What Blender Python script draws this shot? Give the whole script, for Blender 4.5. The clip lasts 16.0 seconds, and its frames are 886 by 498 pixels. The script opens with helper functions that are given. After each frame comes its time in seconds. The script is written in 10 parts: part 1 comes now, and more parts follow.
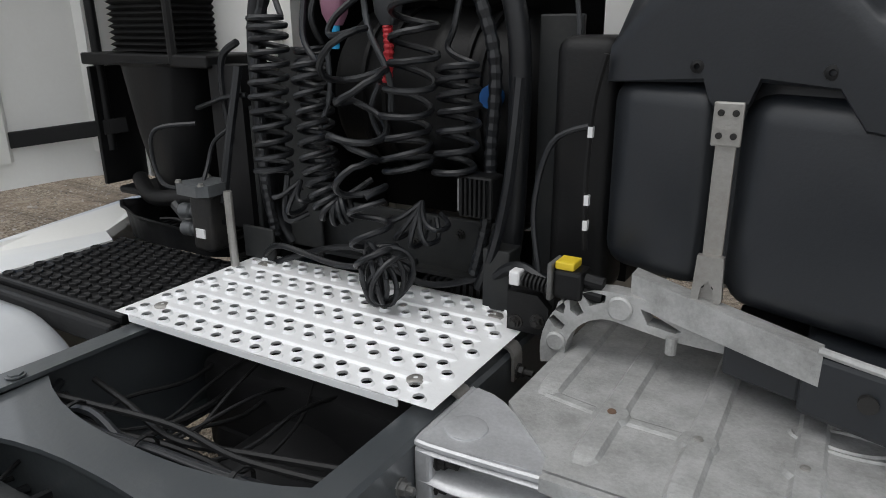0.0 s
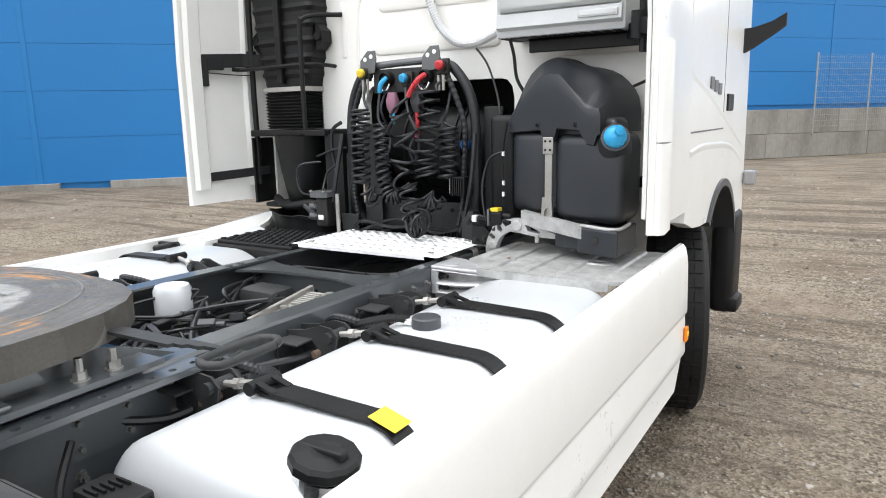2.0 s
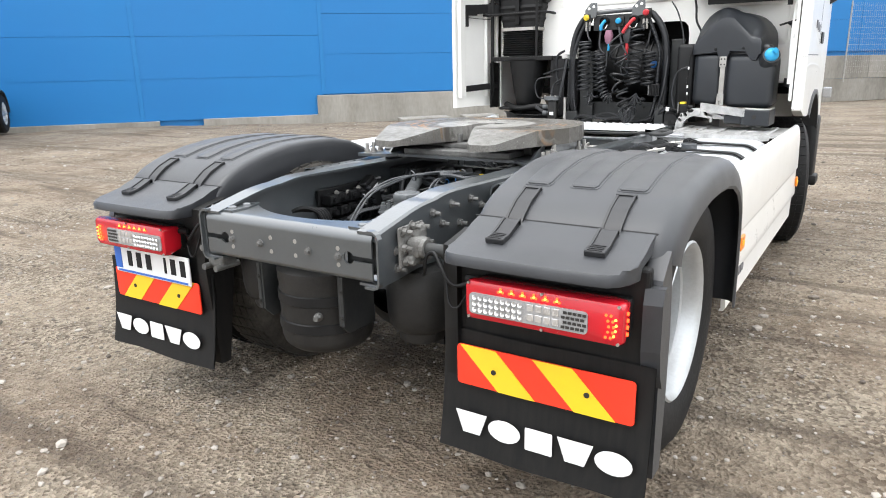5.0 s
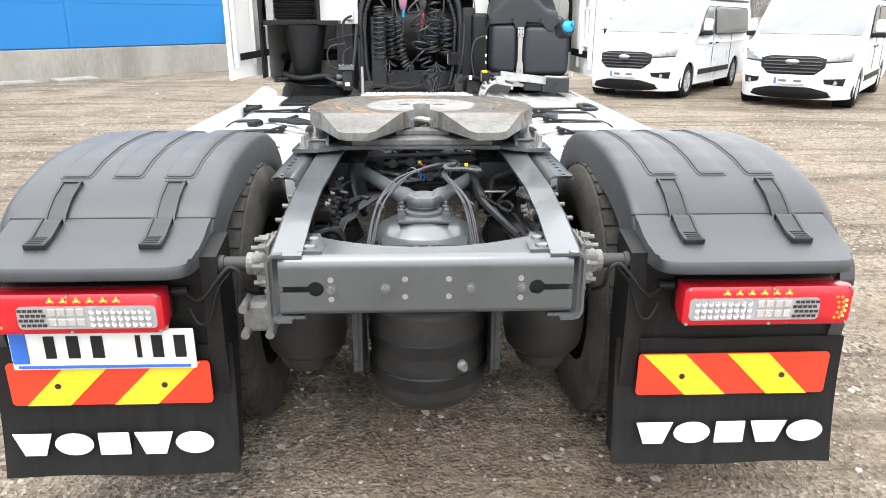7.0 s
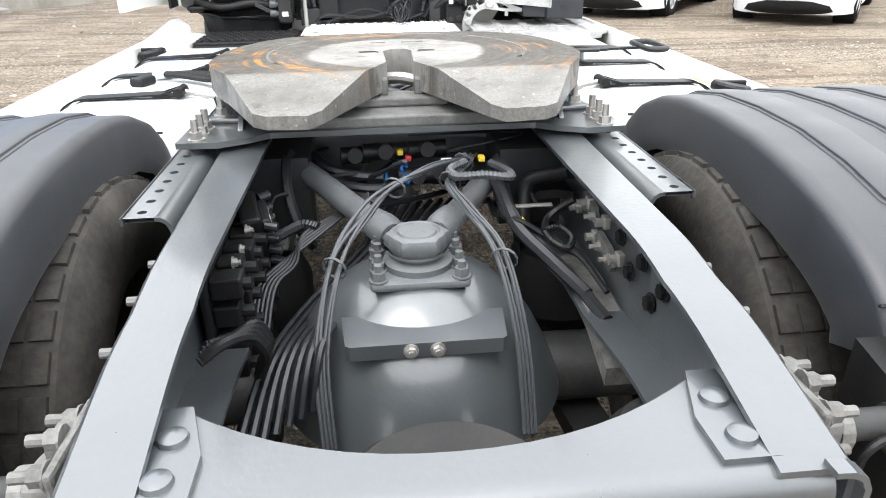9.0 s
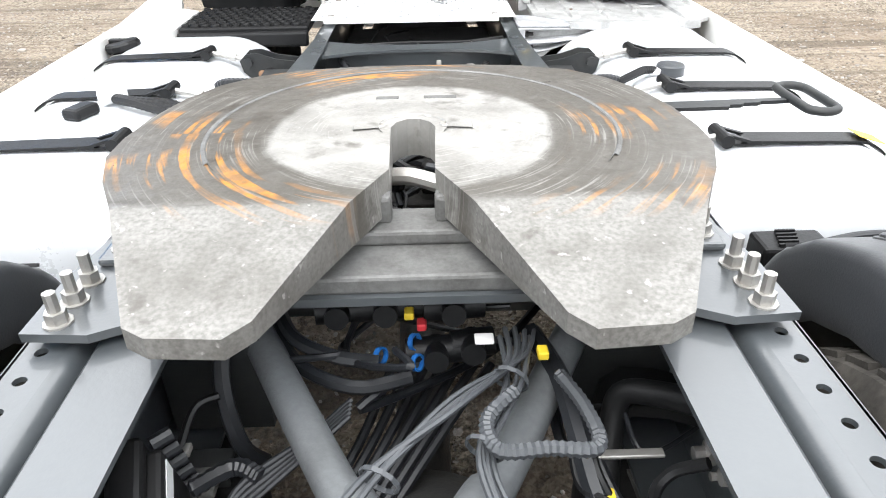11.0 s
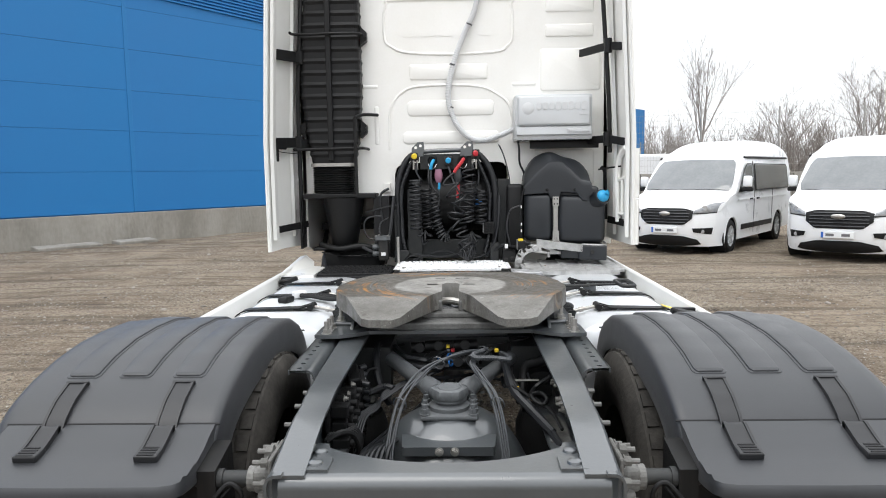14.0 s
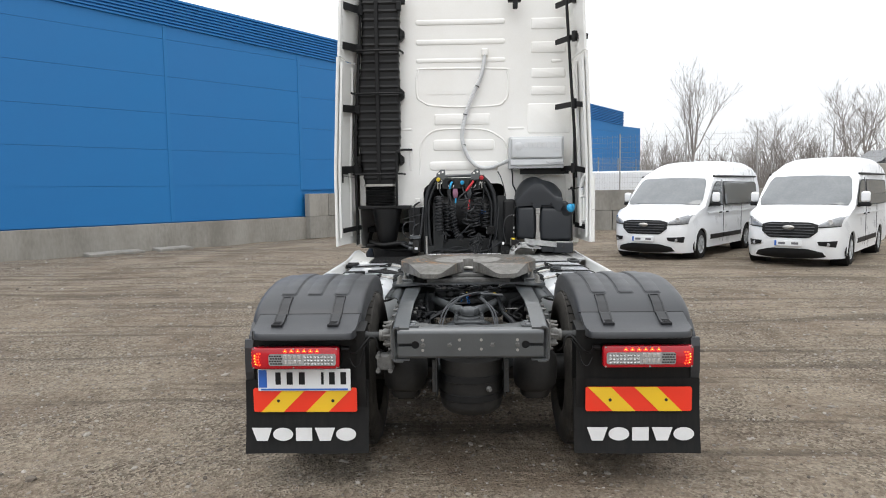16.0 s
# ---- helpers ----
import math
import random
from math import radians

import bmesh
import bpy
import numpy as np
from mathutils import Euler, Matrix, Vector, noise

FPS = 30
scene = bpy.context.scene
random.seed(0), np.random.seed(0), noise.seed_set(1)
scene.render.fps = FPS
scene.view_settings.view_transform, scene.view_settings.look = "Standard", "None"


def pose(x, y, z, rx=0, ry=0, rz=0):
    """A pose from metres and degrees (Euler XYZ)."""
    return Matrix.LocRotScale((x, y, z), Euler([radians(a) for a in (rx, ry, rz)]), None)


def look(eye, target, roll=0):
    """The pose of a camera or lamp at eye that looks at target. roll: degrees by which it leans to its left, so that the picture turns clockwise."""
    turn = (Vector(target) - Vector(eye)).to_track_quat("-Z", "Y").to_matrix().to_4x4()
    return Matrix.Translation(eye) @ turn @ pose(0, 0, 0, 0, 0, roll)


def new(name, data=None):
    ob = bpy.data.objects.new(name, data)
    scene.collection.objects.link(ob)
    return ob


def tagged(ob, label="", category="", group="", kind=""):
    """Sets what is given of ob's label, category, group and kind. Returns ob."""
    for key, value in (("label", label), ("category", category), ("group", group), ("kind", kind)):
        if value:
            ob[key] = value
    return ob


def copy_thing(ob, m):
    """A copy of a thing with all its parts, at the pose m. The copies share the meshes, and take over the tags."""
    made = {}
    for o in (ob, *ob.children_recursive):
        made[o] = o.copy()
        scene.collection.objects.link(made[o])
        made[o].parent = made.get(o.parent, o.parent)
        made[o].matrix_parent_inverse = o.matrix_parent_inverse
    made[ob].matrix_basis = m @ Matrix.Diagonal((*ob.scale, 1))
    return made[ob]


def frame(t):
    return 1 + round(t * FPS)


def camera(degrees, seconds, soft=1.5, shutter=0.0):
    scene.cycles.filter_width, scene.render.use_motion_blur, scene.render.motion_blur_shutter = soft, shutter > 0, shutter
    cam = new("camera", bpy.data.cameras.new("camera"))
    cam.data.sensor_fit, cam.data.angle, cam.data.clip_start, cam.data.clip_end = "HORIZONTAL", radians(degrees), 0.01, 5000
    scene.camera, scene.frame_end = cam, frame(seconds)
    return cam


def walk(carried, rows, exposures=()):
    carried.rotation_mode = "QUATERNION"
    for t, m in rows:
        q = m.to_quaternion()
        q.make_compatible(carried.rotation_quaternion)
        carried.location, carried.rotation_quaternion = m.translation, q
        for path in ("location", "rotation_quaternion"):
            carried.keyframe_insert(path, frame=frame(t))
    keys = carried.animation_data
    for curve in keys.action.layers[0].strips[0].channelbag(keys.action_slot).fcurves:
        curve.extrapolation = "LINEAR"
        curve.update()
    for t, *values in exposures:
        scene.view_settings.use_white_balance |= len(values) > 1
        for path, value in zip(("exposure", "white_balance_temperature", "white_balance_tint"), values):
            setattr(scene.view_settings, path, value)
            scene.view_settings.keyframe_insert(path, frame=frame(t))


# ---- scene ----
cam = camera(65.6, 16.0, soft=1.0)
PATH = [
    (0, (0.919, 2.359, 1.605), (-0.05, 3.992, 0.979), -0.4),
    (0.5, (1.179, 2.028, 1.641), (0.2, 3.714, 1.194), -0.6),
    (1, (1.453, 1.698, 1.609), (0.47, 3.399, 1.236), -0.7),
    (1.5, (1.693, 1.301, 1.597), (0.69, 2.992, 1.229), -1.0),
    (2, (1.887, 0.827, 1.578), (0.856, 2.499, 1.2), -1.3),
    (2.5, (2.163, 0.391, 1.531), (1.061, 2.013, 1.137), -1.6),
    (3, (2.41, -0.134, 1.491), (1.227, 1.425, 1.082), -1.7),
    (3.5, (2.459, -0.623, 1.453), (1.245, 0.908, 1.025), -1.7),
    (4, (2.398, -1.103, 1.466), (1.184, 0.421, 1.015), -1.7),
    (4.5, (2.167, -1.498, 1.445), (0.987, 0.047, 0.974), -1.7),
    (4.7, (2.02, -1.607, 1.449), (0.879, -0.039, 0.963), -1.5),
    (6.8, (0.105, -1.836, 1.534), (0.095, 0.06, 0.899), 0.2),
    (7, (-0.026, -1.755, 1.55), (0.049, 0.139, 0.911), 0.2),
    (7.5, (-0.229, -1.511, 1.542), (-0.049, 0.372, 0.891), 0.1),
    (8, (-0.156, -1.17, 1.503), (0.059, 0.702, 0.831), -0.2),
    (8.2, (-0.133, -1.035, 1.492), (0.082, 0.831, 0.806), -0.5),
    (10.3, (-0.001, 0.156, 1.462), (0.102, 1.856, 0.414), -0.4),
    (10.5, (0.009, 0.232, 1.478), (0.102, 1.936, 0.434), -0.3),
    (11, (0.025, 0.324, 1.596), (0.062, 2.051, 0.588), -0.9),
    (11.5, (0.036, 0.312, 1.709), (0.045, 2.127, 0.868), -1.1),
    (12, (0.059, 0.164, 1.752), (0.046, 2.08, 1.179), -1.1),
    (12.5, (0.045, -0.192, 1.745), (0.018, 1.775, 1.382), -1.0),
    (13, (0.065, -0.601, 1.721), (0.028, 1.381, 1.455), -1.0),
    (13.5, (0.092, -1.065, 1.69), (0.046, 0.921, 1.459), -1.0),
    (14, (0.049, -1.581, 1.659), (-0.004, 0.407, 1.444), -0.9),
    (14.5, (0.101, -2.154, 1.651), (0.04, -0.165, 1.444), -1.0),
    (15, (0.059, -2.719, 1.656), (-0.01, -0.731, 1.453), -0.8),
    (15.5, (0.038, -3.271, 1.657), (-0.03, -1.282, 1.46), -0.7),
    (16, (-0.032, -3.725, 1.703), (-0.092, -1.734, 1.528), -0.7),
]
walk(cam, [(t, look(eye, target, roll)) for t, eye, target, roll in PATH], [(0, -0.4), (0.3, 0.25), (0.5, 1.0), (0.8, 1.25), (1.5, 1.0), (2, 0.65), (3, 0.08), (4.5, 0.75), (7, 1.38), (8, 1.27), (10.5, 1.6), (11, 1.4), (11.5, 0.55), (12, 0.25), (13, 0.45), (14, 0.35), (15, 0.2), (16, 0.12)])

# ---- world and light: an overcast day ----
world = bpy.data.worlds.new("overcast_sky")
scene.world = world
world.use_nodes = True
wn, wl = world.node_tree.nodes, world.node_tree.links
wn.clear()
sky = wn.new("ShaderNodeTexSky")
sky.sky_type = "NISHITA"
sky.sun_disc = False
sky.sun_elevation, sky.sun_rotation = radians(65), radians(215)
sky_soft = wn.new("ShaderNodeMix")
sky_soft.data_type = "RGBA"
sky_soft.inputs[0].default_value = 0.97
dome = wn.new("ShaderNodeTexCoord")
dome_z = wn.new("ShaderNodeSeparateXYZ")
dome_light = wn.new("ShaderNodeMapRange")   # an overcast dome is brightest overhead
dome_light.inputs[1].default_value, dome_light.inputs[2].default_value = 0.0, 1.0
dome_light.inputs[3].default_value, dome_light.inputs[4].default_value = 0.68, 1.55
dome_color = wn.new("ShaderNodeVectorMath")
dome_color.operation = "SCALE"
dome_color.inputs[0].default_value = (10.0, 10.25, 10.6)
wl.new(dome.outputs["Generated"], dome_z.inputs[0])
wl.new(dome_z.outputs[2], dome_light.inputs[0])
wl.new(dome_light.outputs[0], dome_color.inputs["Scale"])
wl.new(dome_color.outputs[0], sky_soft.inputs[7])
bg = wn.new("ShaderNodeBackground")
bg.inputs[1].default_value = 0.125
wout = wn.new("ShaderNodeOutputWorld")
wl.new(sky.outputs[0], sky_soft.inputs[6])
wl.new(sky_soft.outputs[2], bg.inputs[0])
wl.new(bg.outputs[0], wout.inputs[0])
sun = new("sun", bpy.data.lights.new("sun", "SUN"))
sun.data.energy, sun.data.angle, sun.data.color = 0.9, radians(40), (1.0, 0.97, 0.93)
sun.matrix_world = look((-5, -5, 20), (0, 2, 0))


# ---- mesh helpers ----
def part(name, bm, material, parent=None, label="", smooth=False):
    me = bpy.data.meshes.new(name)
    bm.normal_update()
    bm.to_mesh(me)
    bm.free()
    if material:
        me.materials.append(material)
    if smooth:
        me.shade_smooth()
        me.set_sharp_from_angle(angle=radians(38))
    ob = new(name, me)
    if parent:
        ob.parent = parent
    if label:
        tagged(ob, label)
    return ob


def share(name, mesh, m, parent):
    ob = new(name, mesh)
    ob.parent = parent
    ob.matrix_basis = m
    return ob


def empty(name, label, category, group="", m=None):
    ob = new(name)
    ob.empty_display_size = 0.2
    if m is not None:
        ob.matrix_basis = m
    return tagged(ob, label, category, group)


def B():
    return bmesh.new()


def bevel(bm, geom_edges, w, seg=2):
    bmesh.ops.bevel(bm, geom=geom_edges, offset=w, offset_type="OFFSET", segments=seg, profile=0.5, affect="EDGES", clamp_overlap=True)


def box(bm, x0, x1, y0, y1, z0, z1, b=0.0, m=None, seg=2):
    t = bmesh.new()
    bmesh.ops.create_cube(t, size=1)
    bmesh.ops.scale(t, vec=(x1 - x0, y1 - y0, z1 - z0), verts=t.verts)
    bmesh.ops.translate(t, vec=((x0 + x1) / 2, (y0 + y1) / 2, (z0 + z1) / 2), verts=t.verts)
    if b:
        bevel(t, t.edges[:], b, seg)
    return join(bm, t, m)


def join(bm, t, m=None):
    if m is not None:
        bmesh.ops.transform(t, matrix=m, verts=t.verts)
    vs = [bm.verts.new(v.co) for v in t.verts]
    t.verts.index_update()
    for f in t.faces:
        bm.faces.new([vs[v.index] for v in f.verts])
    t.free()
    return vs


def frame_of(d):
    d = Vector(d).normalized()
    u = d.orthogonal().normalized()
    return u, d.cross(u)


def cyl(bm, p0, p1, r, r1=None, seg=16, caps=True):
    p0, p1 = Vector(p0), Vector(p1)
    r1 = r if r1 is None else r1
    u, v = frame_of(p1 - p0)
    a, b = [], []
    for i in range(seg):
        w = 2 * math.pi * i / seg
        e = u * math.cos(w) + v * math.sin(w)
        a.append(bm.verts.new(p0 + e * r))
        b.append(bm.verts.new(p1 + e * r1))
    for i in range(seg):
        j = (i + 1) % seg
        bm.faces.new((a[i], a[j], b[j], b[i]))
    if caps:
        bm.faces.new(a[::-1])
        bm.faces.new(b)


def lathe(bm, profile, origin, axis, seg=32, arc=2 * math.pi, closed=False):
    """profile: (radius, distance along the axis)."""
    origin, d = Vector(origin), Vector(axis).normalized()
    u, v = frame_of(d)
    rings = []
    for r, h in profile:
        if r < 1e-6:
            rings.append([bm.verts.new(origin + d * h)])
        else:
            rings.append([bm.verts.new(origin + d * h + (u * math.cos(arc * i / seg) + v * math.sin(arc * i / seg)) * r) for i in range(seg)])
    pairs = list(zip(rings, rings[1:])) + ([(rings[-1], rings[0])] if closed else [])
    for a, b in pairs:
        for i in range(seg):
            j = (i + 1) % seg
            if len(a) == 1 and len(b) == 1:
                continue
            if len(a) == 1:
                bm.faces.new((a[0], b[j], b[i]))
            elif len(b) == 1:
                bm.faces.new((a[i], a[j], b[0]))
            else:
                bm.faces.new((a[i], a[j], b[j], b[i]))


def smooth_path(pts, n=6):
    pts = [Vector(p) for p in pts]
    out = []
    for i in range(len(pts) - 1):
        p0, p1, p2, p3 = pts[max(i - 1, 0)], pts[i], pts[i + 1], pts[min(i + 2, len(pts) - 1)]
        for k in range(n):
            t = k / n
            out.append(0.5 * (2 * p1 + (p2 - p0) * t + (2 * p0 - 5 * p1 + 4 * p2 - p3) * t * t + (3 * p1 - p0 - 3 * p2 + p3) * t ** 3))
    out.append(pts[-1])
    return out


def tube(bm, pts, r, seg=8, n=6, wave=0.0):
    """A hose along a smoothed path; wave: depth of the corrugation."""
    path = smooth_path(pts, n) if n > 1 else [Vector(p) for p in pts]
    rings, u = [], None
    for i, p in enumerate(path):
        d = (path[min(i + 1, len(path) - 1)] - path[max(i - 1, 0)]).normalized()
        u = frame_of(d)[0] if u is None else (u - d * u.dot(d)).normalized()
        v = d.cross(u)
        rr = r + (wave if i % 2 else 0)
        rings.append([bm.verts.new(p + (u * math.cos(2 * math.pi * k / seg) + v * math.sin(2 * math.pi * k / seg)) * rr) for k in range(seg)])
    for a, b in zip(rings, rings[1:]):
        for k in range(seg):
            j = (k + 1) % seg
            bm.faces.new((a[k], a[j], b[j], b[k]))
    bm.faces.new(rings[0][::-1])
    bm.faces.new(rings[-1])


def prism(bm, poly, axis, a, b):
    """A polygon of two coordinates extruded along an axis from a to b."""
    def at(p, h):
        return {"x": (h, p[0], p[1]), "y": (p[0], h, p[1]), "z": (p[0], p[1], h)}[axis]
    lo = [bm.verts.new(at(p, a)) for p in poly]
    hi = [bm.verts.new(at(p, b)) for p in poly]
    n = len(poly)
    for i in range(n):
        j = (i + 1) % n
        bm.faces.new((lo[i], lo[j], hi[j], hi[i]))
    bm.faces.new(lo[::-1])
    bm.faces.new(hi)
    bmesh.ops.recalc_face_normals(bm, faces=bm.faces[:])


def strip(bm, path, lo, hi, thick):
    """A bent sheet: a path of (y, z), drawn from x lo to x hi, with thickness to its inner side."""
    n = len(path)
    inner = []
    for i in range(n):
        p, q = Vector(path[max(i - 1, 0)]), Vector(path[min(i + 1, n - 1)])
        d = (q - p).normalized()
        inner.append((path[i][0] + d.y * thick, path[i][1] - d.x * thick))
    grid = []
    for pts in (path, inner):
        for x in (lo, hi):
            grid.append([bm.verts.new((x, y, z)) for y, z in pts])
    a, b, c, d = grid
    for i in range(n - 1):
        bm.faces.new((a[i], a[i + 1], b[i + 1], b[i]))
        bm.faces.new((c[i], d[i], d[i + 1], c[i + 1]))
        bm.faces.new((a[i], c[i], c[i + 1], a[i + 1]))
        bm.faces.new((b[i], b[i + 1], d[i + 1], d[i]))
    bm.faces.new((a[0], b[0], d[0], c[0]))
    bm.faces.new((a[-1], c[-1], d[-1], b[-1]))


def loft(bm, sections, caps=True):
    rings = [[bm.verts.new(p) for p in s] for s in sections]
    n = len(rings[0])
    for a, b in zip(rings, rings[1:]):
        for i in range(n):
            j = (i + 1) % n
            bm.faces.new((a[i], a[j], b[j], b[i]))
    if caps:
        bm.faces.new(rings[0][::-1])
        bm.faces.new(rings[-1])
    bmesh.ops.recalc_face_normals(bm, faces=bm.faces[:])


def rrect(w, h, r, seg=4):
    """A rounded rectangle about the origin."""
    out = []
    for cx, cy, a0 in ((w / 2 - r, h / 2 - r, 0), (-w / 2 + r, h / 2 - r, 90), (-w / 2 + r, -h / 2 + r, 180), (w / 2 - r, -h / 2 + r, 270)):
        for k in range(seg + 1):
            a = radians(a0 + 90 * k / seg)
            out.append((cx + r * math.cos(a), cy + r * math.sin(a)))
    return out


def bolt(bm, p, axis, r=0.012, h=0.012, shank=0.0):
    p, d = Vector(p), Vector(axis).normalized()
    cyl(bm, p, p + d * 0.003, r * 1.35, seg=10)
    cyl(bm, p + d * 0.003, p + d * h, r, seg=6)
    if shank:
        cyl(bm, p + d * h, p + d * (h + shank), r * 0.58, seg=8)


def holed_cell(bm, a, b, c, d, z, r, collar=0.0, lip=0.0):
    """A rectangle (a to b in x, c to d in y) with a round hole in its middle."""
    n, cx, cy = 16, (a + b) / 2, (c + d) / 2
    rings = []
    for k in range(n):
        co, si = math.cos(2 * math.pi * k / n), math.sin(2 * math.pi * k / n)
        m = max(abs(co), abs(si))
        col = [(cx + co / m * abs(b - a) / 2, cy + si / m * (d - c) / 2, z)]
        if collar:
            col.append((cx + co * (r + collar), cy + si * (r + collar), z))
        col.append((cx + co * r, cy + si * r, z + lip))
        rings.append([bm.verts.new(p) for p in col])
    for k in range(n):
        p, q = rings[k], rings[(k + 1) % n]
        for i in range(len(p) - 1):
            bm.faces.new((p[i], q[i], q[i + 1], p[i + 1]))
    return [p[-1] for p in rings]


# ---- materials ----
def mat(name, color, rough=0.5, metal=0.0, color2=None, scale=6.0, fine=60.0, mix=0.5, bump=0.1, spread=0.15, spec=0.5, coat=0.0, stretch=(1, 1, 1), dist=0.01, vary=0.0):
    """Two colours mixed by broad stains and fine grain, with grain in the gloss and relief."""
    m = bpy.data.materials.new(name)
    m.use_nodes = True
    n, l = m.node_tree.nodes, m.node_tree.links
    p = n["Principled BSDF"]
    p.inputs["Metallic"].default_value = metal
    p.inputs["Specular IOR Level"].default_value = spec
    p.inputs["Coat Weight"].default_value = coat
    p.inputs["Coat Roughness"].default_value = 0.08
    co = n.new("ShaderNodeTexCoord")
    mp = n.new("ShaderNodeMapping")
    mp.inputs["Scale"].default_value = stretch
    l.new(co.outputs["Object"], mp.inputs[0])
    broad, grain = n.new("ShaderNodeTexNoise"), n.new("ShaderNodeTexNoise")
    for t, s, d in ((broad, scale, 6), (grain, fine, 3)):
        t.inputs["Scale"].default_value = s
        t.inputs["Detail"].default_value = d
        t.inputs["Roughness"].default_value = 0.6
        l.new(mp.outputs[0], t.inputs["Vector"])
    add = n.new("ShaderNodeMath")
    add.operation = "MULTIPLY_ADD"
    add.inputs[1].default_value = 0.35
    l.new(grain.outputs[0], add.inputs[0])
    l.new(broad.outputs[0], add.inputs[2])
    ramp = n.new("ShaderNodeMapRange")
    ramp.inputs[1].default_value, ramp.inputs[2].default_value = 0.52, 0.86
    l.new(add.outputs[0], ramp.inputs[0])
    c = n.new("ShaderNodeMix")
    c.data_type = "RGBA"
    color2 = color2 or tuple(v * 0.8 for v in color)
    c.inputs[6].default_value = (*color, 1)
    c.inputs[7].default_value = (*color2, 1)
    fac = n.new("ShaderNodeMath")
    fac.operation = "MULTIPLY"
    fac.inputs[1].default_value = mix
    l.new(ramp.outputs[0], fac.inputs[0])
    l.new(fac.outputs[0], c.inputs[0])
    last = c.outputs[2]
    if vary:
        info, hs, sc = n.new("ShaderNodeObjectInfo"), n.new("ShaderNodeHueSaturation"), n.new("ShaderNodeMapRange")
        sc.inputs[3].default_value, sc.inputs[4].default_value = 1 - vary, 1 + vary
        l.new(info.outputs["Random"], sc.inputs[0])
        l.new(sc.outputs[0], hs.inputs["Value"])
        l.new(last, hs.inputs["Color"])
        last = hs.outputs[0]
    l.new(last, p.inputs["Base Color"])
    rr = n.new("ShaderNodeMapRange")
    rr.inputs[3].default_value, rr.inputs[4].default_value = max(rough - spread, 0.02), min(rough + spread, 1)
    l.new(add.outputs[0], rr.inputs[0])
    l.new(rr.outputs[0], p.inputs["Roughness"])
    if bump:
        b = n.new("ShaderNodeBump")
        b.inputs["Strength"].default_value = bump
        b.inputs["Distance"].default_value = dist
        l.new(grain.outputs[0], b.inputs["Height"])
        l.new(b.outputs[0], p.inputs["Normal"])
    return m


def glowing(name, color, strength):
    m = mat(name, color, 0.3, bump=0)
    p = m.node_tree.nodes["Principled BSDF"]
    p.inputs["Emission Color"].default_value = (*color, 1)
    p.inputs["Emission Strength"].default_value = strength
    return m


M_WHITE = mat("white_truck_paint", (0.83, 0.825, 0.795), 0.28, 0, (0.72, 0.71, 0.67), 3, 90, 0.35, 0.02, coat=0.35)
M_WHITE_IN = mat("white_cab_back_paint", (0.87, 0.86, 0.83), 0.42, 0, (0.76, 0.74, 0.69), 2.5, 60, 0.35, 0.03, coat=0.1)
M_TANK = mat("white_tank_paint", (0.64, 0.66, 0.68), 0.27, 0.2, (0.57, 0.585, 0.605), 3, 80, 0.4, 0.02, coat=0.3)
M_FRAME = mat("grey_frame_paint", (0.046, 0.0525, 0.057), 0.30, 0, (0.075, 0.081, 0.085), 5, 80, 0.4, 0.05, spec=1.0, coat=0.55)
M_AXLE = mat("oily_axle_paint", (0.017, 0.0185, 0.020), 0.45, 0, (0.036, 0.035, 0.033), 8, 70, 0.7, 0.15, spec=0.4)
M_HEADLAMP = mat("grey_headlamp_lens", (0.2, 0.21, 0.22), 0.12, 0.3, (0.42, 0.43, 0.44), 9, 30, 0.8, 0.05, coat=0.5)
M_FRAME_DARK = mat("dusty_dark_frame_paint", (0.016, 0.018, 0.0195), 0.48, 0, (0.042, 0.042, 0.04), 6, 50, 0.7, 0.1, spec=0.35)
M_PLASTIC = mat("black_mudguard_plastic", (0.0108, 0.0124, 0.0155), 0.41, 0, (0.0225, 0.0243, 0.0285), 7, 260, 0.8, 0.16, dist=0.002, spec=0.65)
M_PLASTIC.node_tree.nodes["Principled BSDF"].inputs["Sheen Weight"].default_value = 0.07
M_STRAP = mat("black_strap_plastic", (0.010, 0.0105, 0.012), 0.4, 0, (0.022, 0.022, 0.024), 6, 200, 0.6, 0.08, dist=0.002, spec=0.5)
M_BLACK = mat("black_plastic", (0.0045, 0.0048, 0.0055), 0.45, 0, (0.014, 0.0134, 0.013), 8, 120, 0.5, 0.08, spec=0.3)
M_TANKBLACK = mat("grey_black_moulded_plastic", (0.0145, 0.0168, 0.0205), 0.38, 0, (0.024, 0.0268, 0.031), 4, 160, 0.5, 0.10, dist=0.003, spec=0.55)
M_RUBBER = mat("tyre_rubber", (0.006, 0.006, 0.0065), 0.62, 0, (0.017, 0.0158, 0.0145), 5, 70, 0.45, 0.2, spec=0.3)
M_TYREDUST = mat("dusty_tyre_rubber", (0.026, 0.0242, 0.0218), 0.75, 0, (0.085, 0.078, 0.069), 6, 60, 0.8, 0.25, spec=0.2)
M_FLAP = mat("black_rubber_flap", (0.0048, 0.005, 0.0055), 0.5, 0, (0.03, 0.0275, 0.024), 3, 60, 0.3, 0.1, stretch=(14, 14, 0.8), spec=0.25)
M_HOSE = mat("black_hose_rubber", (0.0085, 0.0095, 0.0115), 0.36, 0, (0.018, 0.0195, 0.0225), 9, 120, 0.5, 0.05)
M_CABLE = mat("grey_cable_sheath", (0.048, 0.052, 0.057), 0.36, 0, (0.028, 0.030, 0.033), 9, 120, 0.5, 0.05)
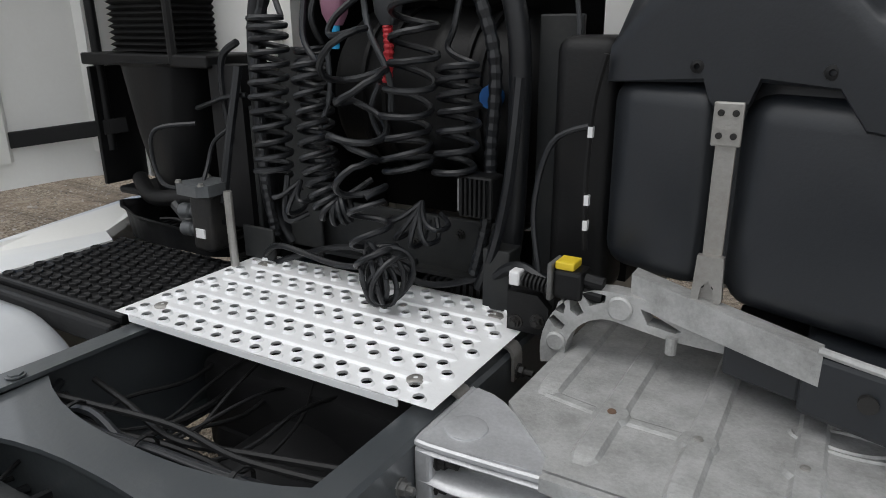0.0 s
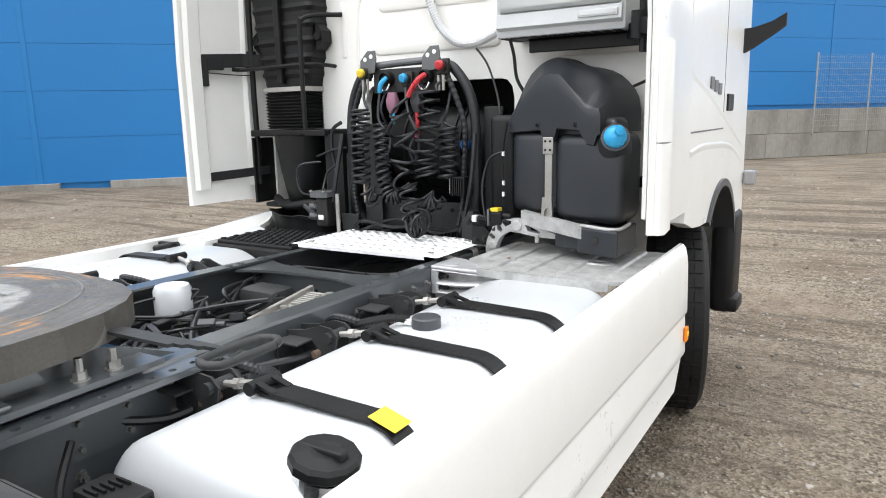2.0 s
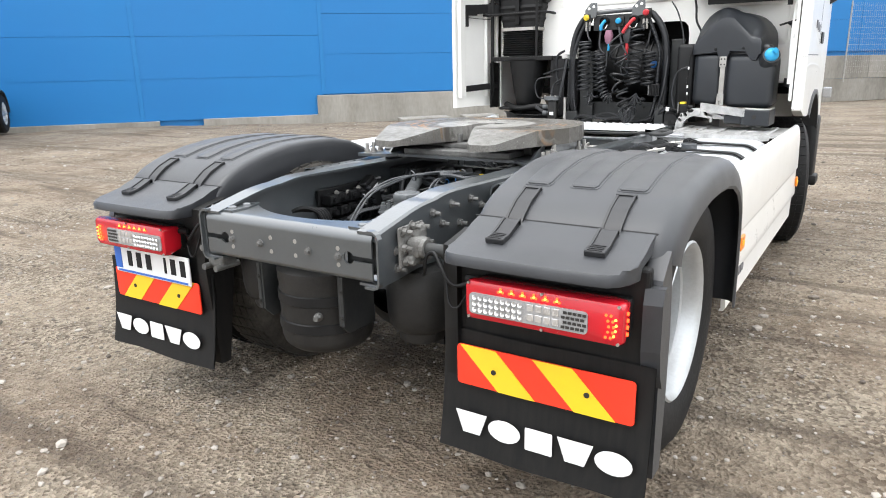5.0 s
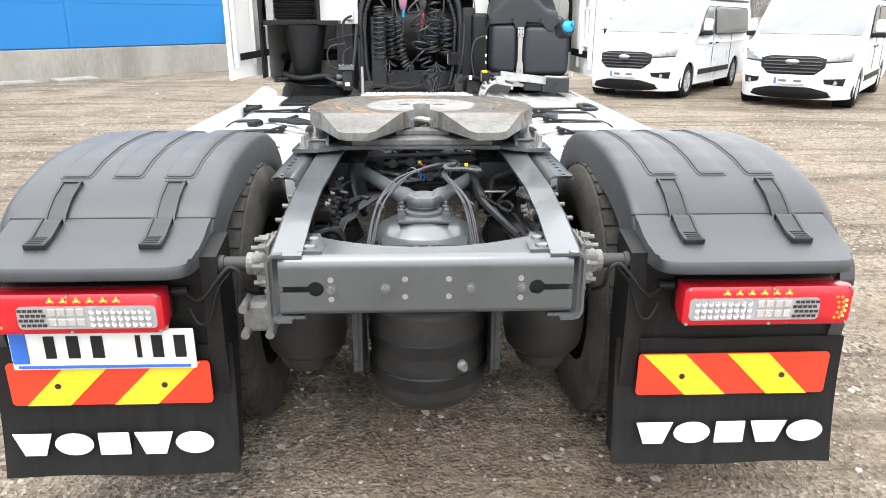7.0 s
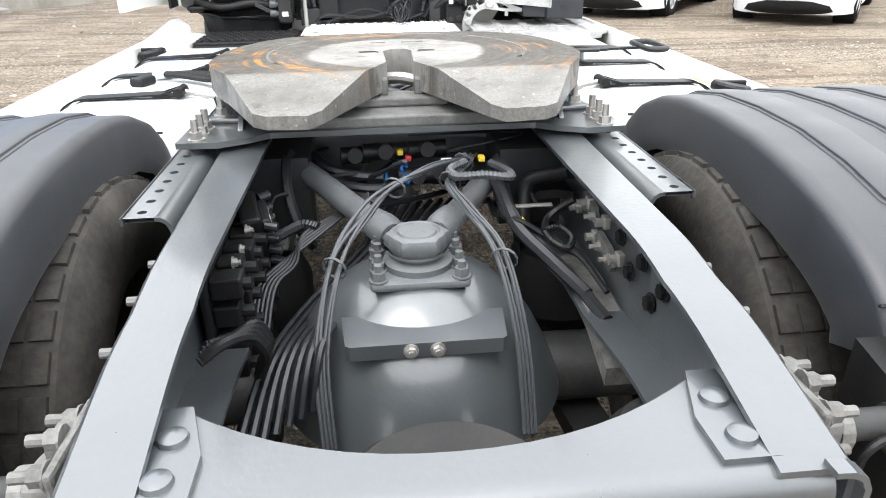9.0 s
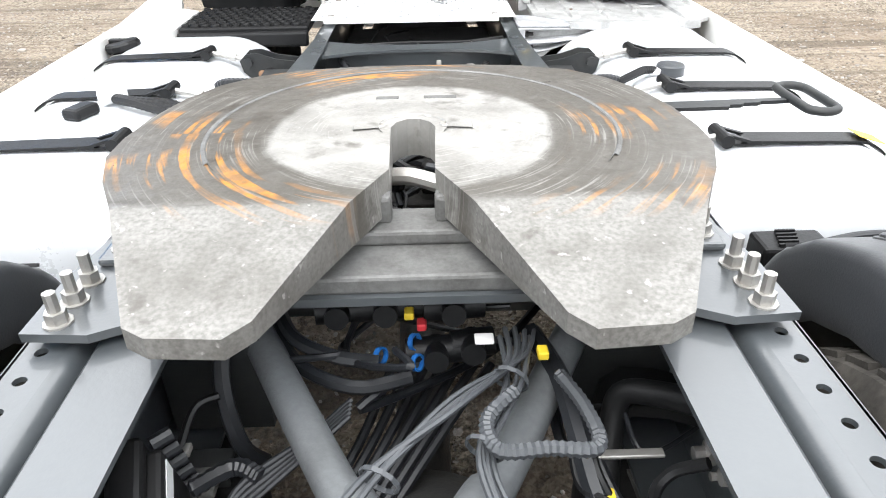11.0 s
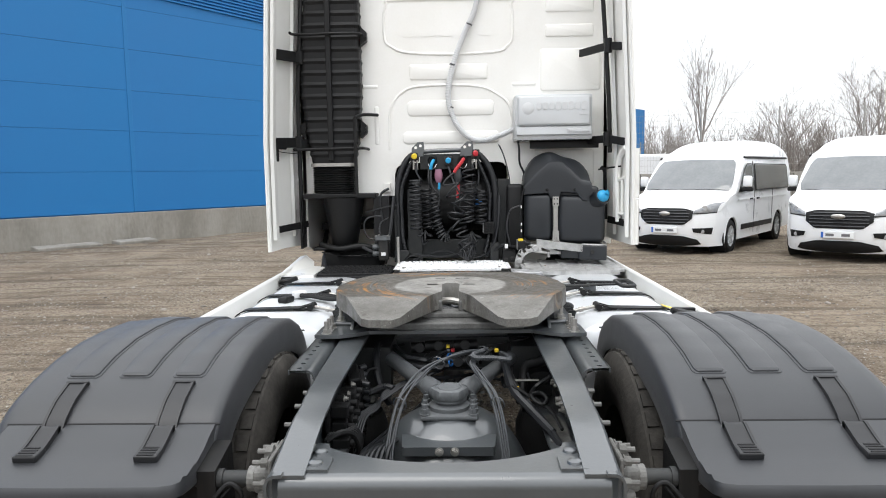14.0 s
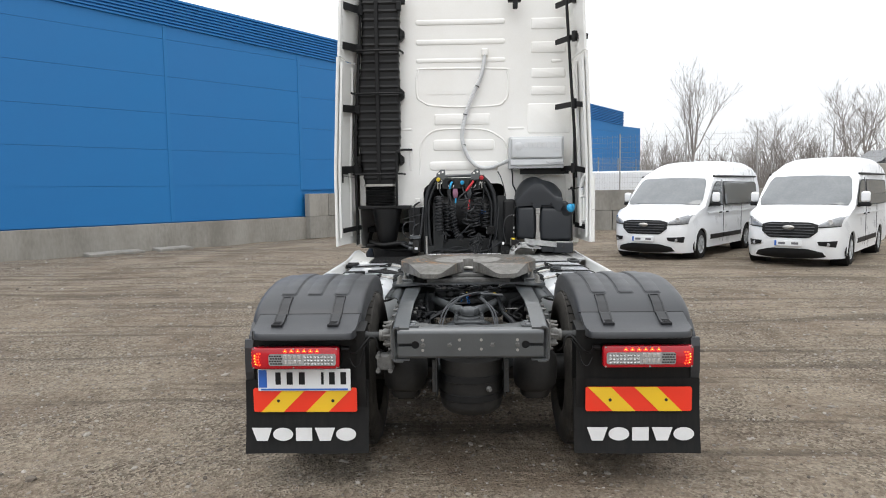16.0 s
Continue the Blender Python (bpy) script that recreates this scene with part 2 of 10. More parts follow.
M_ALU = mat("rim_aluminium_paint", (0.52, 0.54, 0.55), 0.35, 0.5, (0.34, 0.34, 0.335), 5, 90, 0.5, 0.05)
M_RIMGREY = mat("dull_rim_paint", (0.38, 0.39, 0.395), 0.42, 0.5, (0.15, 0.15, 0.148), 6, 90, 0.6, 0.08)
M_CAST = mat("weathered_cast_aluminium", (0.49, 0.49, 0.485), 0.46, 0.35, (0.30, 0.30, 0.29), 16, 140, 0.9, 0.3, dist=0.003)
M_ARM = mat("bright_cast_aluminium", (0.60, 0.605, 0.62), 0.36, 0.45, (0.42, 0.425, 0.435), 10, 150, 0.9, 0.2, dist=0.002)
M_CASTGREY = mat("dull_grey_casting", (0.17, 0.17, 0.165), 0.55, 0.35, (0.08, 0.078, 0.074), 14, 130, 0.85, 0.3, dist=0.003)
M_TREAD = mat("bright_tread_aluminium", (0.90, 0.905, 0.91), 0.34, 0.12, (0.82, 0.825, 0.83), 6, 90, 0.8, 0.08)
M_STEEL = mat("zinc_steel", (0.44, 0.43, 0.41), 0.42, 0.8, (0.3, 0.28, 0.25), 12, 110, 0.6, 0.1)
M_DARKSTEEL = mat("sooty_steel", (0.018, 0.018, 0.018), 0.5, 0.3, (0.05, 0.045, 0.04), 9, 90, 0.7, 0.2)
M_CHROME = mat("polished_steel", (0.7, 0.7, 0.7), 0.18, 1.0, (0.6, 0.6, 0.6), 5, 60, 0.4, 0.03)
M_BLUECAP = mat("light_blue_plastic", (0.02, 0.33, 0.62), 0.4, 0, (0.03, 0.28, 0.52), 9, 90, 0.4, 0.04)
M_DEEPBLUE = mat("deep_blue_plastic", (0.012, 0.11, 0.36), 0.4, 0, (0.015, 0.09, 0.28), 9, 90, 0.4, 0.04)
M_RED = mat("red_plastic", (0.55, 0.03, 0.04), 0.4, 0, (0.4, 0.03, 0.04), 9, 90, 0.4, 0.04)
M_YELLOW = mat("yellow_plastic", (0.75, 0.55, 0.03), 0.45, 0, (0.6, 0.42, 0.04), 9, 90, 0.4, 0.04)
M_DULLPINK = mat("faded_violet_plastic", (0.28, 0.13, 0.19), 0.5, 0, (0.2, 0.1, 0.15), 9, 90, 0.5, 0.05)
M_GREYBOX = mat("silver_grey_paint", (0.56, 0.575, 0.585), 0.4, 0.15, (0.5, 0.51, 0.52), 4, 120, 0.4, 0.05)
M_PIPE = mat("pale_grey_conduit", (0.62, 0.63, 0.64), 0.5, 0, (0.5, 0.5, 0.5), 6, 90, 0.4, 0.05)
M_ORANGE = mat("amber_lens", (0.85, 0.25, 0.02), 0.25, 0, (0.7, 0.18, 0.01), 20, 120, 0.4, 0.1)
M_REDLENS = mat("red_lens", (0.47, 0.008, 0.018), 0.14, 0, (0.4, 0.008, 0.016), 20, 160, 0.4, 0.06, coat=0.4)
M_CLEAR = mat("clear_ribbed_lens", (0.36, 0.36, 0.36), 0.2, 0.1, (0.2, 0.2, 0.21), 60, 240, 0.6, 0.2, coat=0.4)
M_LEDCUP = mat("chromed_reflector_cup", (0.8, 0.8, 0.8), 0.15, 0.7, (0.55, 0.55, 0.55), 60, 200, 0.5, 0.05)
M_LED = glowing("lit_red_led", (1.0, 0.05, 0.01), 3.0)
M_LEDWARM = glowing("lit_amber_led", (1.0, 0.32, 0.04), 3.0)
M_DUSTRUBBER = mat("dusty_grey_rubber", (0.011, 0.011, 0.0115), 0.5, 0, (0.031, 0.029, 0.026), 5, 60, 0.7, 0.15, spec=0.3)
M_ROD = mat("dusty_grey_forging", (0.105, 0.112, 0.117), 0.42, 0, (0.06, 0.063, 0.065), 9, 110, 0.8, 0.2, dist=0.003)
M_DUSTCAST = mat("pale_dusty_casting", (0.19, 0.188, 0.178), 0.6, 0.2, (0.075, 0.072, 0.066), 16, 120, 0.85, 0.35, dist=0.003)
M_STRIPE_R = mat("orange_red_reflective_film", (0.86, 0.038, 0.014), 0.4, 0, (0.80, 0.05, 0.018), 5, 260, 0.5, 0.05)
M_STRIPE_Y = mat("yellow_reflective_film", (0.87, 0.55, 0.02), 0.4, 0, (0.8, 0.48, 0.03), 5, 260, 0.5, 0.05)
M_PLATE = mat("white_plate_film", (0.78, 0.79, 0.79), 0.35, 0, (0.68, 0.69, 0.69), 6, 200, 0.4, 0.03)
# black of prints and joints; also paints deep shade under catwalk and cab
M_INK_SHADE = mat("black_print_and_shade", (0.012, 0.012, 0.013), 0.55, 0, (0.018, 0.018, 0.018), 9, 90, 0.3, 0, spec=0.25)
M_BLUEINK = mat("blue_print", (0.03, 0.13, 0.5), 0.4, 0, (0.03, 0.1, 0.42), 9, 90, 0.3, 0)
M_WHITEINK = mat("white_print", (0.78, 0.78, 0.78), 0.5, 0, (0.6, 0.6, 0.6), 9, 90, 0.4, 0)
M_GREYINK = mat("grey_print", (0.12, 0.12, 0.13), 0.5, 0, (0.2, 0.2, 0.2), 9, 90, 0.4, 0)
M_GLASS = mat("dark_vehicle_glass", (0.09, 0.10, 0.105), 0.06, 0, (0.17, 0.18, 0.185), 1.5, 20, 0.6, 0, spread=0.03, spec=0.8, coat=0.6)
M_VAN = mat("white_van_paint", (0.80, 0.81, 0.82), 0.25, 0, (0.74, 0.75, 0.76), 2, 60, 0.3, 0.01, coat=0.4)
M_BLUEWALL = mat("blue_sheet_cladding", (0.003, 0.145, 0.40), 0.5, 0, (0.004, 0.165, 0.43), 0.35, 22, 0.5, 0.04)
M_BLUESEAM = mat("blue_joint_strip", (0.004, 0.16, 0.415), 0.5, 0, (0.005, 0.145, 0.39), 0.6, 22, 0.5, 0.04)
M_CONCRETE = mat("weathered_concrete", (0.30, 0.285, 0.255), 0.85, 0, (0.15, 0.14, 0.12), 0.9, 14, 0.75, 0.35, stretch=(1, 1, 0.35), vary=0.12)
M_RUST = mat("rusty_steel", (0.20, 0.11, 0.06), 0.8, 0.2, (0.12, 0.1, 0.09), 14, 90, 0.8, 0.2)
# grey-brown bark, its colour lightened to imitate haze over the distance
M_BARK = mat("haze_paled_bark", (0.25, 0.225, 0.205), 0.9, 0, (0.17, 0.15, 0.135), 6, 40, 0.7, 0.4)


# ---- ground: one gravel sheet to the horizon ----
def gravel():
    m = bpy.data.materials.new("packed_gravel")
    m.use_nodes = True
    n, l = m.node_tree.nodes, m.node_tree.links
    p = n["Principled BSDF"]
    co = n.new("ShaderNodeTexCoord")

    def noise_tex(scale, detail, stretch=None, turn=0.0):
        t = n.new("ShaderNodeTexNoise")
        t.inputs["Scale"].default_value, t.inputs["Detail"].default_value, t.inputs["Roughness"].default_value = scale, detail, 0.65
        t.inputs["Distortion"].default_value = 0.9 if stretch else 0.0
        if stretch:
            mp = n.new("ShaderNodeMapping")
            mp.inputs["Rotation"].default_value = (0, 0, radians(turn))
            mp.inputs["Scale"].default_value = stretch
            l.new(co.outputs["Object"], mp.inputs[0])
            l.new(mp.outputs[0], t.inputs["Vector"])
        else:
            l.new(co.outputs["Object"], t.inputs["Vector"])
        return t

    def mixed(fac, a, b, lo, hi):
        r, c = n.new("ShaderNodeMapRange"), n.new("ShaderNodeMix")
        c.data_type = "RGBA"
        r.inputs[1].default_value, r.inputs[2].default_value = lo, hi
        l.new(fac, r.inputs[0])
        l.new(r.outputs[0], c.inputs[0])
        for k, v in ((6, a), (7, b)):
            if isinstance(v, tuple):
                c.inputs[k].default_value = (*v, 1)
            else:
                l.new(v, c.inputs[k])
        return c.outputs[2]

    broad, tracks, mid, grit = noise_tex(0.75, 8), noise_tex(1.0, 7, (0.10, 1.9, 1), 12), noise_tex(4.0, 6), noise_tex(70, 3)
    peb = n.new("ShaderNodeTexVoronoi")
    peb.inputs["Scale"].default_value = 55
    l.new(co.outputs["Object"], peb.inputs["Vector"])
    base = mixed(broad.outputs[0], (0.187, 0.139, 0.098), (0.36, 0.292, 0.218), 0.40, 0.60)
    base = mixed(mid.outputs[0], base, (0.39, 0.333, 0.258), 0.52, 0.76)
    base = mixed(noise_tex(13, 9).outputs[0], base, (0.10, 0.074, 0.052), 0.50, 0.72)
    speck = mixed(peb.outputs["Color"], (0.05, 0.039, 0.03), (0.56, 0.487, 0.38), 0.15, 0.95)
    c = n.new("ShaderNodeMix")
    c.data_type = "RGBA"
    stony = n.new("ShaderNodeMapRange")
    stony.inputs[1].default_value, stony.inputs[2].default_value = 0.40, 0.60
    stony.inputs[3].default_value, stony.inputs[4].default_value = 0.14, 0.66
    l.new(noise_tex(0.55, 7).outputs[0], stony.inputs[0])
    l.new(stony.outputs[0], c.inputs[0])
    l.new(base, c.inputs[6])
    l.new(speck, c.inputs[7])
    ruts = noise_tex(1.0, 9, (0.16, 2.6, 1), -9)
    c2 = mixed(tracks.outputs[0], c.outputs[2], (0.088, 0.067, 0.05), 0.535, 0.60)
    c3 = mixed(ruts.outputs[0], c2, (0.10, 0.077, 0.058), 0.56, 0.64)
    c4 = mixed(noise_tex(1.6, 9).outputs[0], c3, (0.105, 0.08, 0.06), 0.56, 0.72)
    keep = n.new("ShaderNodeMix")
    keep.data_type = "RGBA"
    keep.inputs[0].default_value = 0.58
    l.new(c.outputs[2], keep.inputs[6])
    l.new(c4, keep.inputs[7])
    l.new(keep.outputs[2], p.inputs["Base Color"])
    p.inputs["Roughness"].default_value = 0.92
    p.inputs["Specular IOR Level"].default_value = 0.25
    clod = noise_tex(14, 8)
    hh = n.new("ShaderNodeMath")
    hh.operation = "MULTIPLY_ADD"
    hh.inputs[1].default_value = 2.2
    l.new(clod.outputs[0], hh.inputs[0])
    l.new(grit.outputs[0], hh.inputs[2])
    h = n.new("ShaderNodeMath")
    h.operation = "ADD"
    l.new(hh.outputs[0], h.inputs[0])
    l.new(peb.outputs["Distance"], h.inputs[1])
    b = n.new("ShaderNodeBump")
    b.inputs["Strength"].default_value, b.inputs["Distance"].default_value = 0.9, 0.035
    l.new(h.outputs[0], b.inputs["Height"])
    l.new(b.outputs[0], p.inputs["Normal"])
    return m


M_GRAVEL = gravel()


def lines(near, step, far):
    out, v, s = [0.0], 0.0, step
    while v < far:
        s = step if v < near else s * 1.25
        v += s
        out.append(v)
    return [-a for a in out[:0:-1]] + out


def ground_height(x, y):
    h = 0.035 * noise.noise((x * 0.35, y * 0.35, 0.3)) + 0.012 * noise.noise((x * 1.7, y * 1.7, 5)) + 0.006 * noise.noise((x * 5, y * 5, 9))
    a = 0.21
    u, v = x * math.cos(a) + y * math.sin(a), -x * math.sin(a) + y * math.cos(a)
    h += 0.05 * max(0.0, noise.noise((u * 0.09, v * 1.9, 2.2))) + 0.014 * noise.noise((u * 0.4, v * 3.1, 7.0))
    k = min(1.0, math.hypot(x, (y - 2) * 0.6) / 3.0)
    d = (x + 9.7) * 0.766 - (y - 18.3) * 0.643
    return h * (0.35 + 0.65 * k) - 0.005 - 0.17 * max(0.0, min(1.0, 1 - d / 4.0)) * max(0.25, min(1.0, ((x + 9.7) * 0.643 + (y - 18.3) * 0.766 + 11.0) / 6.0))


def build_ground():
    xs, ys = [v + 0.0 for v in lines(15, 0.13, 900)], [v + 4.0 for v in lines(15, 0.13, 900)]
    verts = [(x, y, ground_height(x, y)) for y in ys for x in xs]
    w = len(xs)
    faces = [(j * w + i, j * w + i + 1, (j + 1) * w + i + 1, (j + 1) * w + i) for j in range(len(ys) - 1) for i in range(w - 1)]
    me = bpy.data.meshes.new("ground")
    me.from_pydata(verts, [], faces)
    me.materials.append(M_GRAVEL)
    me.shade_smooth()
    tagged(new("ground", me), "packed brown gravel yard with tyre tracks", "ground", kind="structure")


def build_stones():
    rng = random.Random(4)
    verts, faces = [], []
    ico = bmesh.new()
    bmesh.ops.create_icosphere(ico, subdivisions=1, radius=1)
    iv, jf = [v.co.copy() for v in ico.verts], [[v.index for v in f.verts] for f in ico.faces]
    ico.free()
    for k in range(46000):
        x, y = (rng.uniform(-6, 6.5), rng.uniform(-7.0, 9)) if k < 37000 else (rng.uniform(-14, 12), rng.uniform(-3, 20))
        s = 0.003 + 0.012 * rng.random() ** 8 + 0.004 * rng.random()
        if k >= 37000:
            s *= 1.8
        sx, sy, sz, a = s * rng.uniform(0.8, 1.5), s * rng.uniform(0.7, 1.2), s * rng.uniform(0.45, 0.8), rng.uniform(0, 6.28)
        z = ground_height(x, y) + sz * 0.35
        o = len(verts)
        ca, sa = math.cos(a), math.sin(a)
        for v in iv:
            j = 1 + rng.uniform(-0.2, 0.2)
            px, py = v.x * sx * j, v.y * sy * j
            verts.append((x + px * ca - py * sa, y + px * sa + py * ca, z + v.z * sz * j))
        faces += [[o + i for i in f] for f in jf]
    me = bpy.data.meshes.new("gravel_stones")
    me.from_pydata(verts, [], faces)
    m = bpy.data.materials.new("loose_stone")
    m.use_nodes = True
    n, l = m.node_tree.nodes, m.node_tree.links
    g, r = n.new("ShaderNodeNewGeometry"), n.new("ShaderNodeValToRGB")
    r.color_ramp.elements[0].color, r.color_ramp.elements[1].color = (0.11, 0.09, 0.072, 1), (0.42, 0.385, 0.34, 1)
    l.new(g.outputs["Random Per Island"], r.inputs[0])
    l.new(r.outputs[0], n["Principled BSDF"].inputs["Base Color"])
    n["Principled BSDF"].inputs["Roughness"].default_value = 0.9
    me.materials.append(m)
    tagged(new("gravel_stones", me), "loose grey and brown stones on the gravel yard", "gravel", kind="stuff")


build_ground()
build_stones()


# ---- the blue hall: along() gives places on its long wall ----
HALL = Matrix.Translation((-9.7, 18.3, 0)) @ Matrix.Rotation(radians(50), 4, "Z")


def build_hall():
    """Its wall is the local plane y = 0, s runs along it, inside is +y."""
    hall = empty("warehouse", "long blue sheet-clad warehouse on a concrete plinth", "building", m=HALL)
    s0, s1, s2 = -5.16, 5.5, 31.5
    def eave(s):
        return 7.02 - 0.042 * s

    bm = B()
    prism(bm, [(-46, -0.3), (s2, -0.3), (s2, eave(s2)), (-46, eave(-46))], "y", 0.06, 14)
    part("wall", bm, M_BLUEWALL, hall, "blue horizontal sheet cladding")
    # cladding panels: horizontal boards with open joints, in bays
    rng = random.Random(2)
    meshes = {}
    s = 0.26 - 9 * 5.2
    while s < s2 - 0.1:
        e = min(s + 5.2, s2)
        base = 0.1 if e <= s0 + 0.3 else (0.72 if e <= s1 + 0.3 else 1.72)
        z = base
        while z < eave(s) - 0.05:
            h = min(1.17, eave(s) - z)
            key = (round(e - s, 2), round(h, 2))
            if key not in meshes:
                b = B()
                box(b, 0.006, e - s - 0.006, 0, 0.06, 0.004, h - 0.004)
                me = bpy.data.meshes.new("panel")
                b.to_mesh(me)
                b.free()
                me.materials.append(M_BLUEWALL)
                meshes[key] = me
            share("panel", meshes[key], Matrix.Translation((s, -0.0, z)), hall)
            z += h
        b = B()
        box(b, s - 0.06, s + 0.06, -0.018, -0.001, base, eave(s), 0.006)
        part("joint_strip", b, M_BLUESEAM, hall)
        s = e
    bm = B()
    for k in range(9):
        loft(bm, [[(s, y, eave(s) + k * 0.1 + dz) for y, dz in ((0.0, 0.0), (-0.06, 0.012), (-0.06, 0.055), (0.0, 0.07))] for s in (-46, s2)])
    loft(bm, [[(s, y, eave(s) + dz) for y, dz in ((0.002, -0.02), (0.002, 0.9), (14, 0.9), (14, -0.02))] for s in (-46, s2)])
    part("roof_trim", bm, M_BLUEWALL, hall, "ribbed blue parapet")
    bm = B()
    box(bm, s0, s1, -0.14, 0.05, -0.6, 0.69, 0.012)
    part("plinth", bm, M_CONCRETE, hall, "stained concrete plinth")
    bm = B()
    box(bm, -46, -9.7, -0.16, 0.05, -0.6, 0.10, 0.01)
    part("kerb", bm, M_CONCRETE, hall)
    bm = B()
    box(bm, -8.5, s0, -0.16, 0.05, -0.6, 0.12, 0.01)
    part("kerb", bm, M_CONCRETE, hall)
    # high plinth of stacked concrete blocks
    b = B()
    box(b, 0.008, 2.392, 0, 0.3, 0.006, 0.854, 0.012)
    me = bpy.data.meshes.new("concrete_block")
    b.to_mesh(me)
    b.free()
    me.materials.append(M_CONCRETE)
    for row in range(2):
        s = s1 + row * 0.9
        while s < s2 + 1:
            share("concrete_block", me, Matrix.Translation((s, -0.42 + rng.uniform(-0.02, 0.02), row * 0.86 - 0.15)), hall)
            s += 2.4
    b = B()
    box(b, s1, s1 + 0.9, -0.4, -0.1, 0.71, 1.57, 0.012)
    part("concrete_block", b, M_CONCRETE, hall)
    # lower annexe beyond the end
    bm = B()
    box(bm, s2, s2 + 2.6, 0.05, 12, 0, 5.66)
    part("annexe_wall", bm, M_BLUEWALL, hall)
    # wire-mesh fence posts before the hall
    return hall


build_hall()


def build_fence(name, m, length, height, base):
    f = empty(name, "grey welded wire-mesh fence on steel posts", "fence", m=m)
    post = B()
    cyl(post, (0, 0, base - 0.3), (0, 0, base + height), 0.03, seg=8)
    me = bpy.data.meshes.new("post")
    post.to_mesh(me)
    post.free()
    me.materials.append(M_STEEL)
    n = int(length / 2.5)
    for k in range(n + 1):
        share("post", me, Matrix.Translation((k * 2.5, 0, 0)), f)
    bm = B()
    for k in range(int(length / 0.1)):
        cyl(bm, (k * 0.1, 0, base), (k * 0.1, 0, base + height - 0.05), 0.003, seg=3, caps=False)
    for k in range(int(height / 0.2)):
        cyl(bm, (0, 0.004, base + 0.05 + k * 0.2), (n * 2.5, 0.004, base + 0.05 + k * 0.2), 0.004, seg=3, caps=False)
    part("wire_mesh", bm, M_STEEL, f)
    return f


build_fence("fence", HALL @ Matrix.Translation((14.5, -0.7, 0)), 20, 2.6, 0.9)

# block wall and fence behind the vans
YARD = Matrix.Translation((3.5, 24.0, 0)) @ Matrix.Rotation(radians(-21), 4, "Z")


def build_yard_wall():
    w = empty("block_wall", "low wall of stacked grey concrete blocks behind the vans", "wall", m=YARD)
    b = B()
    box(b, 0.01, 2.39, 0, 0.5, 0.005, 0.795, 0.02)
    me = bpy.data.meshes.new("concrete_block")
    b.to_mesh(me)
    b.free()
    me.materials.append(M_CONCRETE)
    rng = random.Random(8)
    for row in range(2):
        for k in range(13):
            share("concrete_block", me, Matrix.Translation((k * 2.4 + row * 0.7, rng.uniform(-0.03, 0.03), row * 0.8 - 0.02)), w)
    for k in range(4, 13):
        share("concrete_block", me, Matrix.Translation((k * 2.4 + 1.1, rng.uniform(-0.03, 0.03), 1.58)), w)
    return w


build_yard_wall()
build_fence("fence", YARD @ Matrix.Translation((0, 1.2, 0)), 30, 2.6, 1.2)


# ---- bare trees far behind ----
def build_tree(m, height, seed, lean=0.0, spread=1.0):
    rng = random.Random(seed)
    t = empty("tree", "bare leafless tree with fine grey-brown twigs", "tree", "bare trees behind the yard", m)
    trunk, twigs = B(), B()

    def grow(p, d, r, length, depth):
        n = 4 if depth < 2 else 2
        pts, q = [p.copy()], p.copy()
        for _ in range(n):
            d = (d + Vector((rng.uniform(-1, 1), rng.uniform(-1, 1), rng.uniform(-0.3, 0.7))) * 0.16).normalized()
            q = q + d * length / n
            pts.append(q.copy())
        for i in range(n):
            cyl(trunk if depth < 2 else twigs, pts[i], pts[i + 1], r * (1 - 0.5 * i / n), r * (1 - 0.5 * (i + 1) / n), 6 if depth < 2 else 3, caps=False)
        if depth >= 5:
            return
        kids = (7, 4, 4, 3, 3)[depth]
        for k in range(kids):
            f = rng.uniform(0.3, 1.0) if depth else rng.uniform(0.45, 1.0)
            i = min(int(f * n), n - 1)
            s = pts[i].lerp(pts[i + 1], f * n - i)
            e = (d * 0.95 / spread + Vector((rng.uniform(-1, 1), rng.uniform(-1, 1), rng.uniform(-0.1, 0.8)))).normalized()
            grow(s, e, max(r * 0.42, 0.005), length * rng.uniform(0.5, 0.72), depth + 1)

    grow(Vector((0, 0, -0.2)), Vector((lean, 0, 1)).normalized(), height * 0.012, height * 0.5, 0)
    part("trunk", trunk, M_BARK, t)
    part("crown", twigs, M_BARK, t, "fine bare twigs")
    return t


for i, (x, y, h, s, ln) in enumerate(((13.2, 38, 8.8, 2, 0.13), (22.75, 46, 7.6, 4, 0.0), (25.6, 42, 8.2, 3, 0.05), (28, 45, 9, 6, -0.1), (23.8, 57, 6.4, 9, 0.0), (16.4, 54, 5.6, 12, 0.1), (31.7, 60, 6, 13, 0), (33, 46, 9.5, 5, 0), (40, 47, 9.5, 14, 0), (46, 48, 10, 16, 0))):
    build_tree(Matrix.Translation((x, y, 0)), h, s, ln, 0.34 if i == 0 else 0.8)


